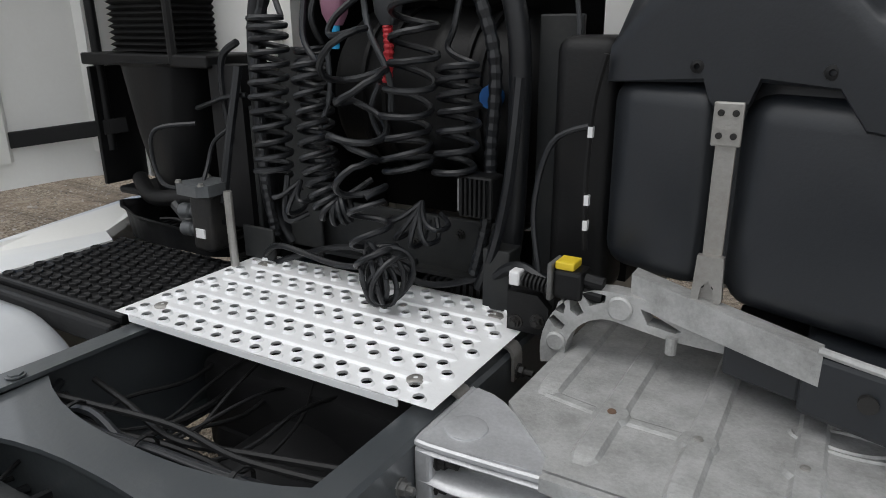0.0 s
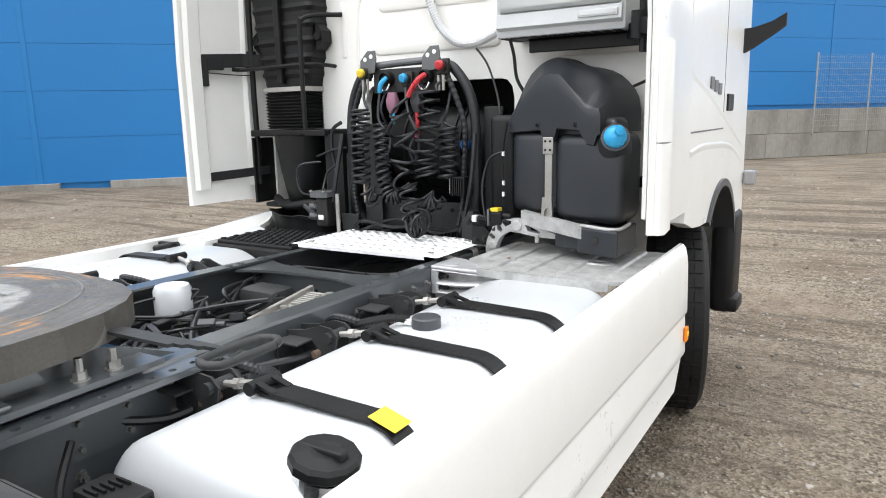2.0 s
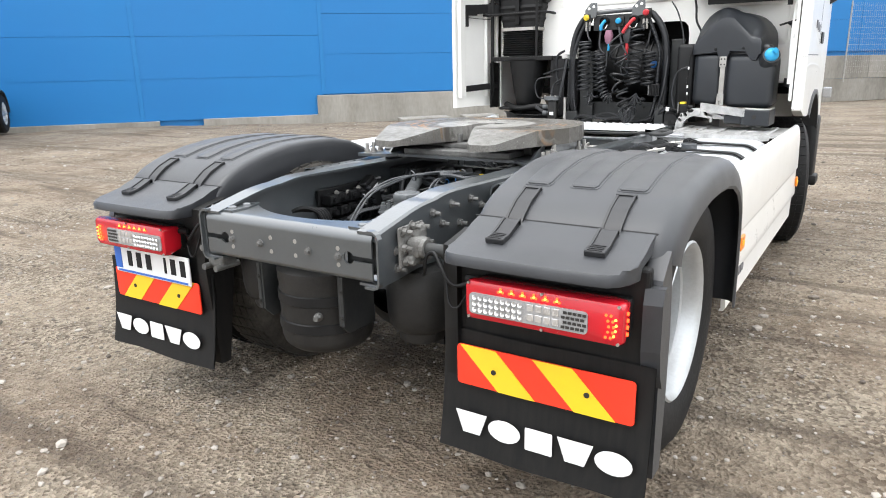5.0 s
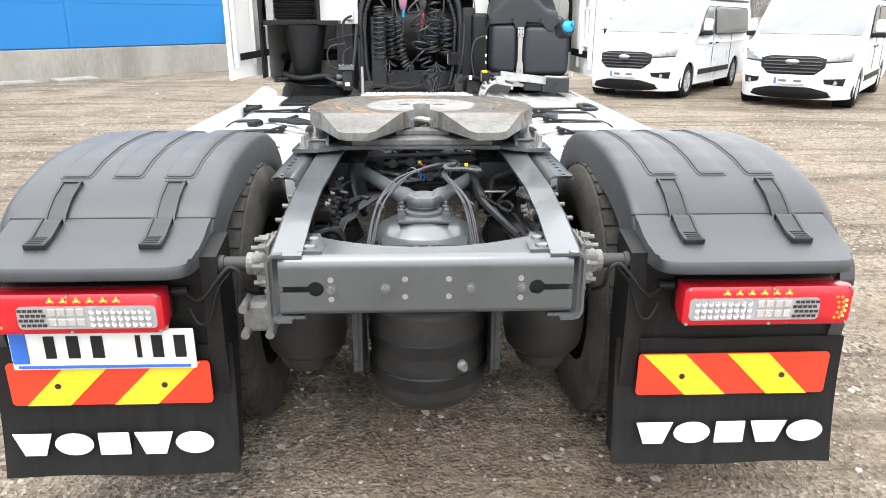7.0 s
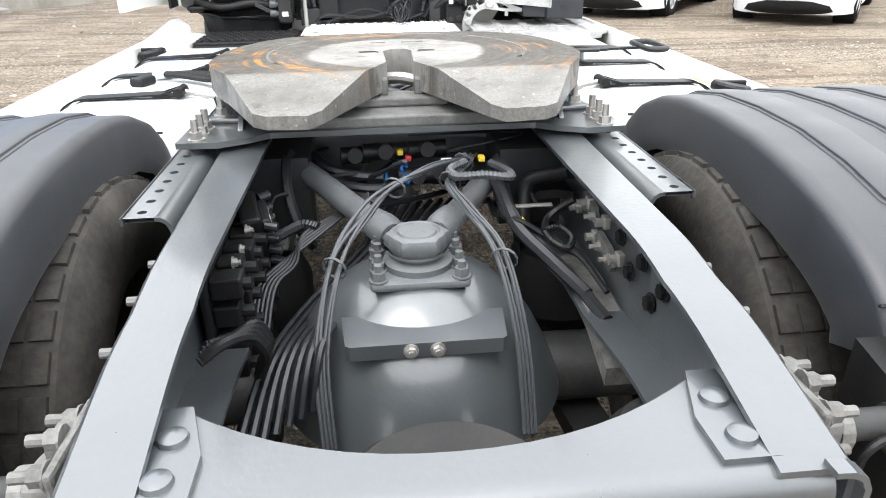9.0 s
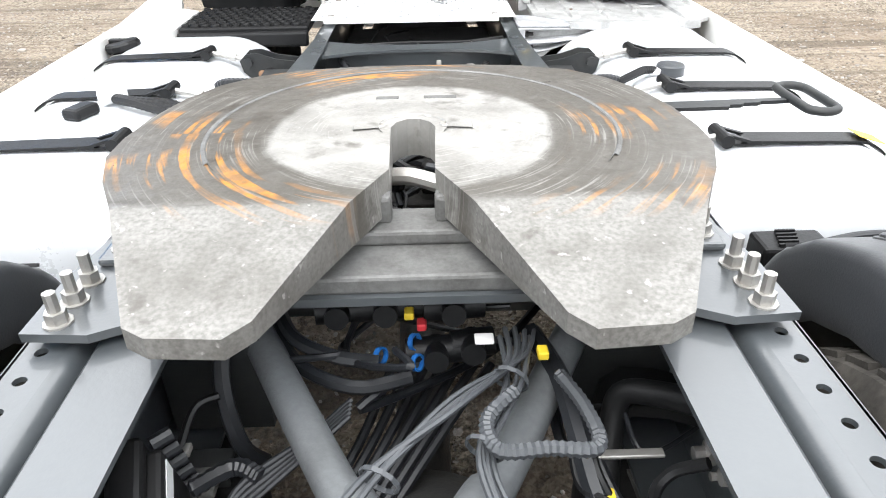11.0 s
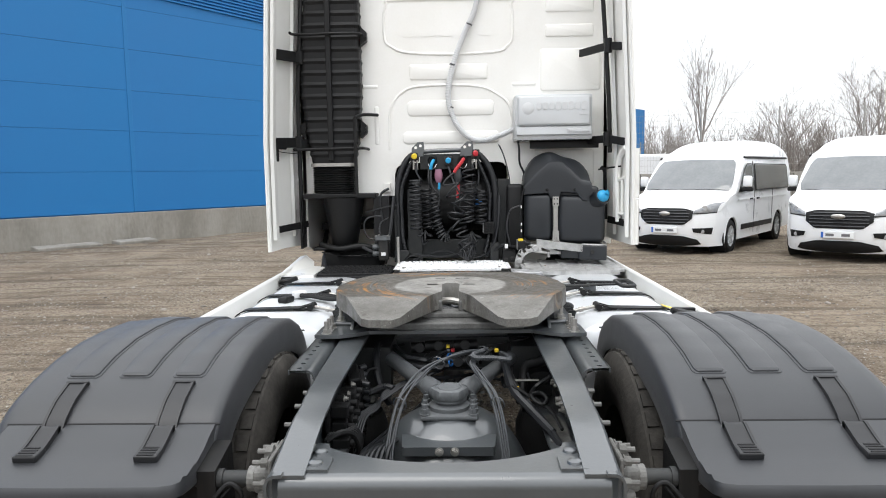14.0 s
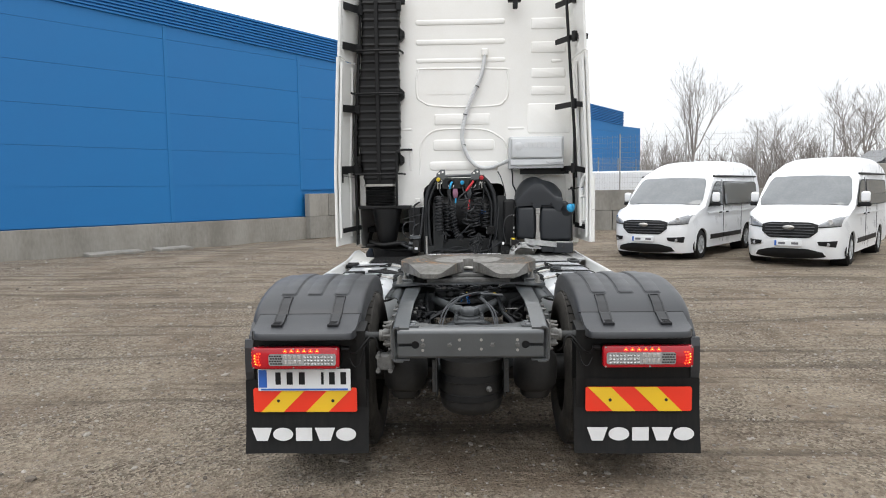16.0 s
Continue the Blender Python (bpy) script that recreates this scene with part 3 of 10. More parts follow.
def build_far_wood():
    """A far belt of bare bushes as one loose mass of twigs."""
    rng = random.Random(3)
    bm = B()
    for k in range(2600):
        a = rng.uniform(0.05, 1.0)
        x, y = 14 + 60 * a + rng.uniform(-3, 3), 66 - 14 * a + rng.uniform(-4, 4)
        h = rng.uniform(2.2, 6.2) * (0.6 + 0.4 * math.sin(a * 17) ** 2)
        d = Vector((rng.uniform(-0.5, 0.5), rng.uniform(-0.4, 0.4), 1)).normalized()
        p = Vector((x, y, rng.uniform(0, 1.2)))
        cyl(bm, p, p + d * h, 0.045, 0.012, 3, caps=False)
        for _ in range(4):
            q = p + d * h * rng.uniform(0.3, 0.95)
            e = (d + Vector((rng.uniform(-1, 1), rng.uniform(-1, 1), rng.uniform(-0.2, 0.6)))).normalized()
            cyl(bm, q, q + e * h * rng.uniform(0.15, 0.4), 0.022, 0.008, 3, caps=False)
    tagged(part("far_bushes", bm, M_BARK), "distant belt of bare brown bushes", "bushes", kind="stuff")


build_far_wood()


# ---- vans ----
def arch(cy, r, z0, n=10):
    return [(cy + r * math.cos(math.pi * k / n), z0 + r * math.sin(math.pi * k / n)) for k in range(n + 1)]


def build_wheel(name, parent, x, y, z, r, w, side, rim_mat, rim_r, spokes=8):
    """A road wheel whose outer face looks to side."""
    wheel = new(name)
    wheel.parent = parent
    wheel.matrix_basis = Matrix.Translation((x, y, z))
    ax = (side, 0, 0)
    bm = B()
    lathe(bm, [(rim_r, -w / 2), (r - 0.05, -w / 2), (r, -w / 2 + 0.05), (r, w / 2 - 0.05), (r - 0.05, w / 2), (rim_r, w / 2), (rim_r * 0.97, 0)], (0, 0, 0), ax, 32, closed=True)
    part("tyre", bm, M_RUBBER, wheel, smooth=True)
    bm = B()
    lathe(bm, [(rim_r, w / 2 - 0.01), (rim_r * 0.92, w / 2 - 0.025), (rim_r * 0.88, w / 2 - 0.05), (rim_r * 0.35, w / 2 - 0.02), (rim_r * 0.2, w / 2), (0, w / 2)], (0, 0, 0), ax, 32)
    for k in range(spokes):
        a = 2 * math.pi * k / spokes
        c = Vector((side * (w / 2 - 0.02), math.cos(a) * rim_r * 0.62, math.sin(a) * rim_r * 0.62))
        e = Vector((0, math.cos(a), math.sin(a)))
        cyl(bm, c - e * rim_r * 0.3, c + e * rim_r * 0.28, rim_r * 0.09, seg=6)
    part("rim", bm, rim_mat, wheel, smooth=True)
    return wheel


def build_van(m):
    """A high-roof van; the nose looks to -y, x across, on the ground."""
    van = empty("van", "white high-roof passenger van with black grille", "van", "white vans parked side by side", m)
    half = 0.99
    nose = [(0.06, 0.17), (0.0, 0.26), (-0.02, 0.45), (-0.03, 0.62), (-0.01, 0.80), (0.04, 0.95), (0.13, 1.04), (0.30, 1.10)]
    side = nose + [(0.62, 1.19), (0.95, 1.265), (1.25, 1.52), (1.52, 1.76), (1.70, 1.90), (1.82, 1.985), (2.05, 2.13), (2.4, 2.25), (2.9, 2.32), (3.6, 2.35), (4.7, 2.34), (5.12, 2.27), (5.25, 2.05), (5.32, 1.6), (5.34, 0.9), (5.32, 0.42), (5.1, 0.3)]
    body_poly = side + [(4.70, 0.28)] + arch(4.25, 0.38, 0.34) + [(3.84, 0.24), (1.36, 0.24)] + arch(0.95, 0.38, 0.34) + [(0.45, 0.22), (0.25, 0.17)]

    def front_y(z):
        for (ya, za), (yb, zb) in zip(nose, nose[1:]):
            if z <= zb:
                return ya + (yb - ya) * (z - za) / (zb - za)
        return nose[-1][0]

    def wd(y, z):
        w = half
        if z > 1.1:
            w -= 0.14 * ((z - 1.1) / 1.25) ** 1.5
        elif z < 0.5:
            w -= 0.03 * (0.5 - z) / 0.3
        if y < 0.5:
            w -= 0.10 * ((0.5 - y) / 0.5) ** 2
        return w

    def skin(f, y, z):
        q = abs(f)
        yy, zz = y, z
        if y < 0.62:
            yy += (0.10 * q ** 2 + 0.30 * q ** 6) * min(1, (0.62 - y) / 0.4)
        elif z > 1.0 and y < 2.6:
            yy += (0.08 * q ** 2 + 0.10 * q ** 6) * min(1, (z - 1.0) / 0.25) * min(1, (2.6 - y) / 0.6)
        if z > 1.95:
            zz -= (0.03 * q ** 2 + 0.16 * q ** 8) * min(1, (z - 1.95) / 0.25)
        if 1.0 < z < 1.3 and y < 1.0:
            zz -= 0.07 * q ** 4 * min(1, (y - 0.05) / 0.3)
        return (f * wd(y, z), yy, zz)

    bm = B()
    loft(bm, [[skin(f, y, z) for y, z in body_poly] for f in (-1, -0.985, -0.95, -0.88, -0.75, -0.5, -0.25, 0, 0.25, 0.5, 0.75, 0.88, 0.95, 0.985, 1)])
    part("body", bm, M_VAN, van, smooth=True)

    def patch(name, material, outline, lift, parent=van, label="", n=8):
        """A panel laid on the nose; outline(v): the lower and the upper edge (f, z) at share v across."""
        bm = B()
        rows = []
        for i in range(n + 1):
            (fa, za), (fb, zb) = outline(i / n)
            row = []
            for j in range(5):
                f, z = fa + (fb - fa) * j / 4, za + (zb - za) * j / 4
                x, y, zz = skin(f, front_y(z), z)
                edge = i in (0, n) or j in (0, 4)
                row.append(bm.verts.new((x * (1 + lift * 0.5), y - (0.0 if edge else lift), zz)))
            rows.append(row)
        for ra, rb in zip(rows, rows[1:]):
            for j in range(4):
                bm.faces.new((ra[j], ra[j + 1], rb[j + 1], rb[j]))
        for v in bm.verts:
            v.co.y -= 0.006
        bmesh.ops.recalc_face_normals(bm, faces=bm.faces[:])
        return part(name, bm, material, parent, label, smooth=True)

    bm = B()   # windscreen
    rows = []
    for j in range(11):
        v = j / 10
        row = []
        for i in range(21):
            f = 2 * i / 20 - 1
            corner = 1 - 0.06 * (max(0, abs(2 * v - 1) - 0.6) / 0.4) ** 2
            ff = f * (0.945 - 0.075 * v) * corner
            z = 1.285 + 0.575 * (v + 0.04 * (1 - f * f) * (2 * v - 1))
            y = 0.95 + (z - 1.265) * 0.30 / 0.255 if z < 1.52 else 1.25 + (z - 1.52) * 0.27 / 0.24 if z < 1.76 else 1.52 + (z - 1.76) * 0.18 / 0.14
            x, yy, zz = skin(ff, y, z)
            row.append(bm.verts.new((x, yy - 0.012, zz + 0.012)))
        rows.append(row)
    for ra, rb in zip(rows, rows[1:]):
        for i in range(20):
            bm.faces.new((ra[i], ra[i + 1], rb[i + 1], rb[i]))
    part("windscreen", bm, M_GLASS, van, smooth=True)
    for sgn in (-1, 1):
        for poly, name in (([(1.40, 1.27), (1.56, 1.46), (1.79, 1.70), (1.98, 1.80), (2.32, 1.80), (2.32, 1.22), (1.80, 1.22)], "door_window"), ([(2.46, 1.22), (2.44, 1.80), (4.95, 1.79), (5.04, 1.72), (5.08, 1.28), (5.0, 1.22)], "side_window")):
            for grow, lift, mt, nm in ((0.0, 0.005, M_INK_SHADE, "window_surround"), (0.028, 0.009, M_GLASS, name)):
                cy, cz = sum(p[0] for p in poly) / len(poly), sum(p[1] for p in poly) / len(poly)
                bm = B()
                bm.faces.new([bm.verts.new((sgn * (wd(y, z) + lift), y, z)) for y, z in ((cy + (y - cy) * (1 - grow * 1.2), cz + (z - cz) * (1 - grow * 2.4)) for y, z in poly)])
                part(nm, bm, mt, van)
        bm = B()   # black corner at the mirror foot
        bm.faces.new([bm.verts.new((sgn * (wd(y, z) + 0.008), y, z)) for y, z in ((1.30, 1.20), (1.42, 1.30), (1.62, 1.50), (1.72, 1.30), (1.70, 1.21))])
        part("mirror_foot", bm, M_BLACK, van)
        bm = B()
        box(bm, sgn * 0.985 - 0.014, sgn * 0.985 + 0.014, 1.52, 2.36, 0.43, 0.54, 0.008)
        part("side_moulding", bm, M_BLACK, van)
        bm = B()
        box(bm, sgn * 0.985 - 0.014, sgn * 0.985 + 0.014, 2.38, 3.72, 0.43, 0.54, 0.008)
        part("side_moulding", bm, M_BLACK, van)
        bm = B()   # dark gutter where the high roof starts
        ys = [1.86 + 3.24 * k / 10 for k in range(11)]
        loft(bm, [[(sgn * (wd(y, 1.93) + o), y, z) for o, z in ((-0.02, 1.905), (0.012, 1.91), (0.014, 1.935), (-0.02, 1.955))] for y in ys])
        part("roof_channel", bm, M_BLACK, van)
        for y, z0, z1 in ((2.385, 0.32, 1.85), (3.74, 0.4, 1.22)):
            bm = B()
            loft(bm, [[(sgn * (wd(y, z) + o), y + d, z) for o, d in ((-0.01, -0.005), (0.0025, -0.005), (0.0025, 0.005), (-0.01, 0.005))] for z in [z0 + (z1 - z0) * k / 8 for k in range(9)]])
            part("door_gap", bm, M_GREYINK, van)
        bm = B()   # crease along the waist
        loft(bm, [[(sgn * (wd(y, 1.06) + o), y, z) for o, z in ((-0.004, 1.03), (0.004, 1.06), (-0.004, 1.08))] for y in (1.35, 1.6, 3.0, 4.6, 4.9)])
        part("waist_crease", bm, M_VAN, van, smooth=True)
        for yh in (2.16, 2.62):
            bm = B()
            box(bm, *sorted((sgn * 0.98, sgn * 1.012)), yh - 0.08, yh + 0.08, 1.03, 1.065, 0.008)
            part("door_handle", bm, M_BLACK, van)
        mirror = B()
        box(mirror, *sorted((sgn * 1.03, sgn * 1.20)), 1.42, 1.54, 1.31, 1.54, 0.045, seg=3)
        mo = part("mirror", mirror, M_VAN, van, smooth=True)
        arm = B()
        box(arm, *sorted((sgn * 0.93, sgn * 1.22)), 1.45, 1.54, 1.22, 1.31, 0.025)
        part("mirror_arm", arm, M_BLACK, mo)
        light = patch("headlight", M_HEADLAMP, lambda v: ((sgn * (0.60 + 0.39 * v), 0.83 + 0.02 * v), (sgn * (0.62 + 0.375 * v), 0.89 + 0.20 * v)), 0.012, label="clear swept-back headlight")
        patch("headlight_rim", M_INK_SHADE, lambda v: ((sgn * (0.585 + 0.41 * v), 0.81 + 0.02 * v), (sgn * (0.60 + 0.39 * v), 0.835 + 0.02 * v)), 0.004)
        bm = B()
        x, y, z = skin(sgn * 0.80, front_y(0.93), 0.93)
        lathe(bm, [(0.0, -0.012), (0.05, -0.014), (0.058, 0.0)], (x, y - 0.016, z), (-sgn * 0.3, 1, 0), 16)
        part("lamp_bowl", bm, M_LEDCUP, light, smooth=True)
        fog = patch("fog_lamp_pocket", M_BLACK, lambda v: ((sgn * (0.63 + 0.31 * v), 0.46 - 0.05 * v), (sgn * (0.60 + 0.36 * v), 0.535 + 0.01 * v)), 0.003)
        bm = B()
        x, y, z = skin(sgn * 0.80, front_y(0.47), 0.47)
        lathe(bm, [(0.0, -0.01), (0.035, -0.008), (0.042, 0.0)], (x, y - 0.008, z), (-sgn * 0.3, 1, 0), 14)
        part("lens", bm, M_CLEAR, fog)
        for y in (0.95, 4.25):
            build_wheel("wheel", van, sgn * 0.865, y, 0.34, 0.34, 0.23, sgn, M_ALU, 0.215)
            bm = B()   # dark wheel house
            lathe(bm, [(0.37, 0), (0.376, 0.0), (0.376, 0.3), (0.37, 0.3)], (sgn * 0.66, y, 0.34), (sgn, 0, 0), 28, closed=True)
            cyl(bm, (sgn * 0.64, y, 0.34), (sgn * 0.66, y, 0.34), 0.372, seg=28)
            part("wheel_house", bm, M_INK_SHADE, van)
    grille = patch("grille", M_BLACK, lambda v: ((1.20 * (v - 0.5), 0.60 + 0.13 * max(0, abs(2 * v - 1) - 0.72) / 0.28), (1.20 * (v - 0.5), 0.925 - 0.05 * max(0, abs(2 * v - 1) - 0.7) / 0.3)), 0.004, label="black grille with horizontal bars", n=16)
    for k in range(5):
        bm = B()
        z = 0.645 + k * 0.058
        w = 0.53 if 0 < k < 4 else 0.46
        loft(bm, [[(*skin(f, front_y(z), z)[:1], skin(f, front_y(z), z)[1] - 0.016 + dy, z + dz) for dy, dz in ((0, -0.013), (-0.014, 0), (0, 0.013), (0.02, 0.013), (0.02, -0.013))] for f in [w * (j / 5 - 1) for j in range(11)]])
        part("bar", bm, M_TANKBLACK, grille)
    bm = B()
    lathe(bm, [(0, -0.03), (0.5, -0.025), (1, 0)], (0, 0, 0), (0, 1, 0), 24)
    bmesh.ops.scale(bm, vec=(0.115, 1, 0.045), verts=bm.verts)
    bmesh.ops.translate(bm, vec=(0, -0.055, 0.82), verts=bm.verts)
    part("badge", bm, M_STEEL, grille, "plain oval badge")
    patch("lower_grille", M_BLACK, lambda v: ((1.56 * (v - 0.5), 0.172 + 0.05 * abs(2 * v - 1) ** 3), (1.42 * (v - 0.5), 0.385 - 0.07 * max(0, abs(2 * v - 1) - 0.55) / 0.45)), 0.004, n=16)
    plate = B()
    box(plate, -0.26, 0.26, -0.075, -0.03, 0.435, 0.55, 0.006)
    po = part("number_plate", plate, M_PLATE, van, "white number plate with dark bars")
    bm = B()
    box(bm, -0.255, -0.215, -0.079, -0.073, 0.44, 0.545)
    part("band", bm, M_BLUEINK, po)
    for x in (-0.15, 0.10):
        bm = B()
        box(bm, x - 0.03, x + 0.10, -0.079, -0.073, 0.47, 0.515)
        part("bar", bm, M_GREYINK, po)
    for xa, xb in ((-0.62, 0.05), (0.0, 0.62)):
        bm = B()
        tube(bm, [(xa, 1.0, 1.275), ((xa + xb) / 2, 1.04, 1.30), (xb, 1.06, 1.305)], 0.010, 6, 3)
        part("wiper", bm, M_BLACK, van)
    return van


def van_at(x, y):
    """x, y: the front wheel on the side toward the truck's tail."""
    r = Matrix.Rotation(math.atan2(-0.63, 0.777), 4, "Z")
    return Matrix.Translation((x, y, 0)) @ r @ Matrix.Translation((-0.95, -0.95, 0.0))


VAN = build_van(van_at(5.48, 12.42))
copy_thing(VAN, van_at(8.05, 10.85))


# ---- the tractor unit: x to its right, y to its front, tail at y = 0 ----
TRUCK = empty("tractor_truck", "white articulated-lorry tractor unit with bare chassis and fifth wheel", "truck")
AXLE_R, AXLE_F = 0.858, 4.56


def holder(name, label=""):
    ob = new(name)
    ob.empty_display_size = 0.1
    ob.parent = TRUCK
    if label:
        tagged(ob, label)
    return ob


def bolts(parent, pts, axis, r=0.012, h=0.012, shank=0.0, material=None, name="bolt"):
    """Hexagon bolts that share one mesh."""
    bm = B()
    bolt(bm, (0, 0, 0), (0, 0, 1), r, h, shank)
    me = bpy.data.meshes.new(name)
    bm.to_mesh(me)
    bm.free()
    me.materials.append(material or M_STEEL)
    q = Vector(axis).to_track_quat("Z", "Y").to_matrix().to_4x4()
    for k, p in enumerate(pts):
        share(name, me, Matrix.Translation(p) @ q @ Matrix.Rotation(k * 1.7, 4, "Z"), parent)


def rail_top(y):
    """The rail's upper edge: rising from the tail, then level, with a soft bend between."""
    a, b = 0.94 + 0.075 * y / 0.34, 1.015 - 0.04 * (y - 0.34) / 2.9
    return min(a, b) - 0.016 * max(0.0, 1 - abs(y - 0.34) / 0.16) ** 2


def rail_out(y):
    """The outer face of the rail; the upper flange widens beside the fifth wheel."""
    if y < 0.4:
        return 0.427
    if y < 1.13:
        return 0.427 + 0.022 * (y - 0.4) / 0.73
    if y < 1.9:
        return 0.449
    return max(0.427, 0.449 - 0.022 * (y - 1.9) / 0.2) if y < 2.7 else max(0.399, 0.427 - 0.028 * (y - 2.7) / 0.3)


def rail_low(y):
    return min(0.755 + 0.0 * y, rail_top(y) - 0.17) if y < 0.05 else rail_top(y) - 0.19 - 0.09 * min(1, y / 0.7)


for s in (-1, 1):
    bm = B()
    secs = []
    for y in (0.004, 0.1, 0.18, 0.22, 0.26, 0.3, 0.34, 0.38, 0.42, 0.46, 0.5, 0.56, 0.7, 0.9, 1.13, 1.5, 1.9, 2.1, 2.5, 3.0, 4.0, 5.6):
        t, b = rail_top(y), rail_low(y)
        o, f, th = rail_out(y), 0.338, 0.009
        secs.append([(s * x, y, z) for x, z in ((o, b), (o, t - 0.008), (o - 0.008, t), (f, t), (f, t - th), (o - th, t - th), (o - th, b + th), (f, b + th), (f, b), (o - 0.008, b - 0.001))])
    loft(bm, secs)
    rail = part("frame_rail", bm, M_FRAME, TRUCK, "grey painted steel channel", smooth=True)
    pts = []
    for y, z in ((0.10, 0.80), (0.10, 0.86), (0.15, 0.83), (0.2, 0.9), (0.2, 0.8), (0.27, 0.86), (0.32, 0.95), (0.38, 0.9), (0.45, 0.96), (0.5, 0.88), (0.58, 0.96), (0.66, 0.92), (0.75, 0.96), (0.84, 0.96)):
        pts.append((s * rail_out(y), y, z))
    bolts(rail, pts, (s, 0, 0), 0.013, 0.016, 0.022, M_CASTGREY)
    pts = []
    for y in (1.6, 1.72, 1.84, 2.1, 2.22, 2.5, 2.62, 2.9, 3.0, 3.1):
        for dz in (0.06, 0.12, 0.19):
            pts.append((s * rail_out(y), y, rail_top(y) - dz))
    bolts(rail, pts, (s, 0, 0), 0.012, 0.014, 0.012, M_CASTGREY)
    # outer angle with a rolled edge and a row of holes beside the fifth wheel
    bm = B()
    n = 20
    y0, y1, x0, x1, z = 0.70, 1.9, 0.486, 0.548, 1.0
    for k in range(n):
        a, b = y0 + (y1 - y0) * k / n, y0 + (y1 - y0) * (k + 1) / n
        up = holed_cell(bm, s * x0, s * x1, a, b, z, 0.0095)
        dn = holed_cell(bm, s * x0, s * x1, a, b, z - 0.008, 0.0095)
        for j in range(16):
            bm.faces.new((up[j], up[(j + 1) % 16], dn[(j + 1) % 16], dn[j]))
    t = B()
    strip(t, [(0.454, 0.85), (0.454, 0.962), (0.457, 0.978), (0.464, 0.991), (0.475, 0.9985), (0.487, 1.0)], y0, y1, 0.008)
    for v in t.verts:
        v.co = Vector((s * v.co.y, v.co.x, v.co.z))
    join(bm, t)
    box(bm, *sorted((s * 0.544, s * 0.55)), y0, y1, 0.985, z)
    bmesh.ops.recalc_face_normals(bm, faces=bm.faces[:])
    part("mounting_angle", bm, M_FRAME, TRUCK, "grey steel angle with a row of holes", smooth=True)

# tail crossmember: a pressed channel with rolled edges and two key-shaped openings
bm = B()
FACE_LOW, FACE_TOP, KEY_Z = 0.784, 0.906, 0.846
key = [(0.402, KEY_Z - 0.009)] + [(0.3035 + 0.0222 * math.cos(radians(a)), KEY_Z + 0.0222 * math.sin(radians(a))) for a in range(-24, -337, -24)] + [(0.402, KEY_Z + 0.009)]
face = [(-0.402, FACE_LOW), (0.402, FACE_LOW)] + key + [(0.402, FACE_TOP), (-0.402, FACE_TOP)] + [(-x, z) for x, z in key[::-1]]
prism(bm, face, "y", -0.004, 0.002)
strip(bm, [(-0.004, FACE_TOP)] + [(0.026 - 0.030 * math.cos(radians(a)), FACE_TOP + 0.032 * math.sin(radians(a))) for a in range(10, 91, 10)] + [(0.032, 0.938)], -0.402, 0.402, 0.006)
strip(bm, [(0.03, 0.768), (0.014, 0.768), (0.006, 0.770), (0.0, 0.775), (-0.004, FACE_LOW)], -0.402, 0.402, 0.006)
bmesh.ops.remove_doubles(bm, verts=bm.verts[:], dist=0.0012)
bmesh.ops.recalc_face_normals(bm, faces=bm.faces[:])
xm = part("crossmember", bm, M_FRAME, TRUCK, "grey pressed-steel tail crossmember", smooth=True)
curve = [(0.335, 0.20)] + [(0.335 - 0.67 * k / 16, 0.082 + 0.118 * abs(1 - k / 8) ** 2.2) for k in range(1, 16)] + [(-0.335, 0.20)]
bm = B()
prism(bm, [(-0.335, 0.031), (0.335, 0.031)] + curve, "z", 0.931, 0.9378)
part("top_flange", bm, M_FRAME, xm, "curved upper flange of the crossmember")
for s in (-1, 1):
    bm = B()   # the rail's end wraps round the crossmember
    sec = [(0.372, 0.7575), (0.41, 0.7575), (0.421, 0.762), (0.427, 0.773), (0.427, 0.922), (0.421, 0.934), (0.41, 0.940), (0.39, 0.941)]
    strip(bm, sec, -0.012, 0.012, 0.008)
    for v in bm.verts:
        v.co = Vector((s * v.co.y, v.co.x, v.co.z))
    bmesh.ops.recalc_face_normals(bm, faces=bm.faces[:])
    part("rail_end", bm, M_FRAME, xm, "bent end of the frame rail")
    bm = B()
    prism(bm, [(s * 0.285, 0.025), (s * 0.352, 0.025), (s * 0.352, 0.19), (s * 0.312, 0.19), (s * 0.285, 0.10)], "z", 0.9382, 0.946)
    g = part("corner_plate", bm, M_FRAME, xm)
    for y in (0.06, 0.13):
        bm = B()
        lathe(bm, [(0.019, 0), (0.017, 0.006), (0.01, 0.009), (0, 0.01)], (s * 0.322, y, 0.946), (0, 0, 1), 16)
        part("rivet", bm, M_FRAME, xm, smooth=True)
    bm = B()
    box(bm, *sorted((s * 0.27, s * 0.40)), 0.03, 0.036, 0.79, 0.90)
    part("inner_gusset", bm, M_FRAME_DARK, xm)
bolts(xm, [(x, -0.004, 0.846) for x in (-0.114, 0.122, -0.262, 0.258)], (0, -1, 0), 0.011, 0.012, 0.004, M_CASTGREY)
for x, z in ((-0.06, 0.873), (0.06, 0.873), (-0.06, 0.822), (0.06, 0.822), (0.258, 0.873), (-0.262, 0.873), (0.258, 0.816), (-0.262, 0.816)):
    bm = B()
    cyl(bm, (x, -0.0055, z), (x, 0.001, z), 0.0082, seg=14)
    part("hole_plug", bm, M_STEEL, xm)


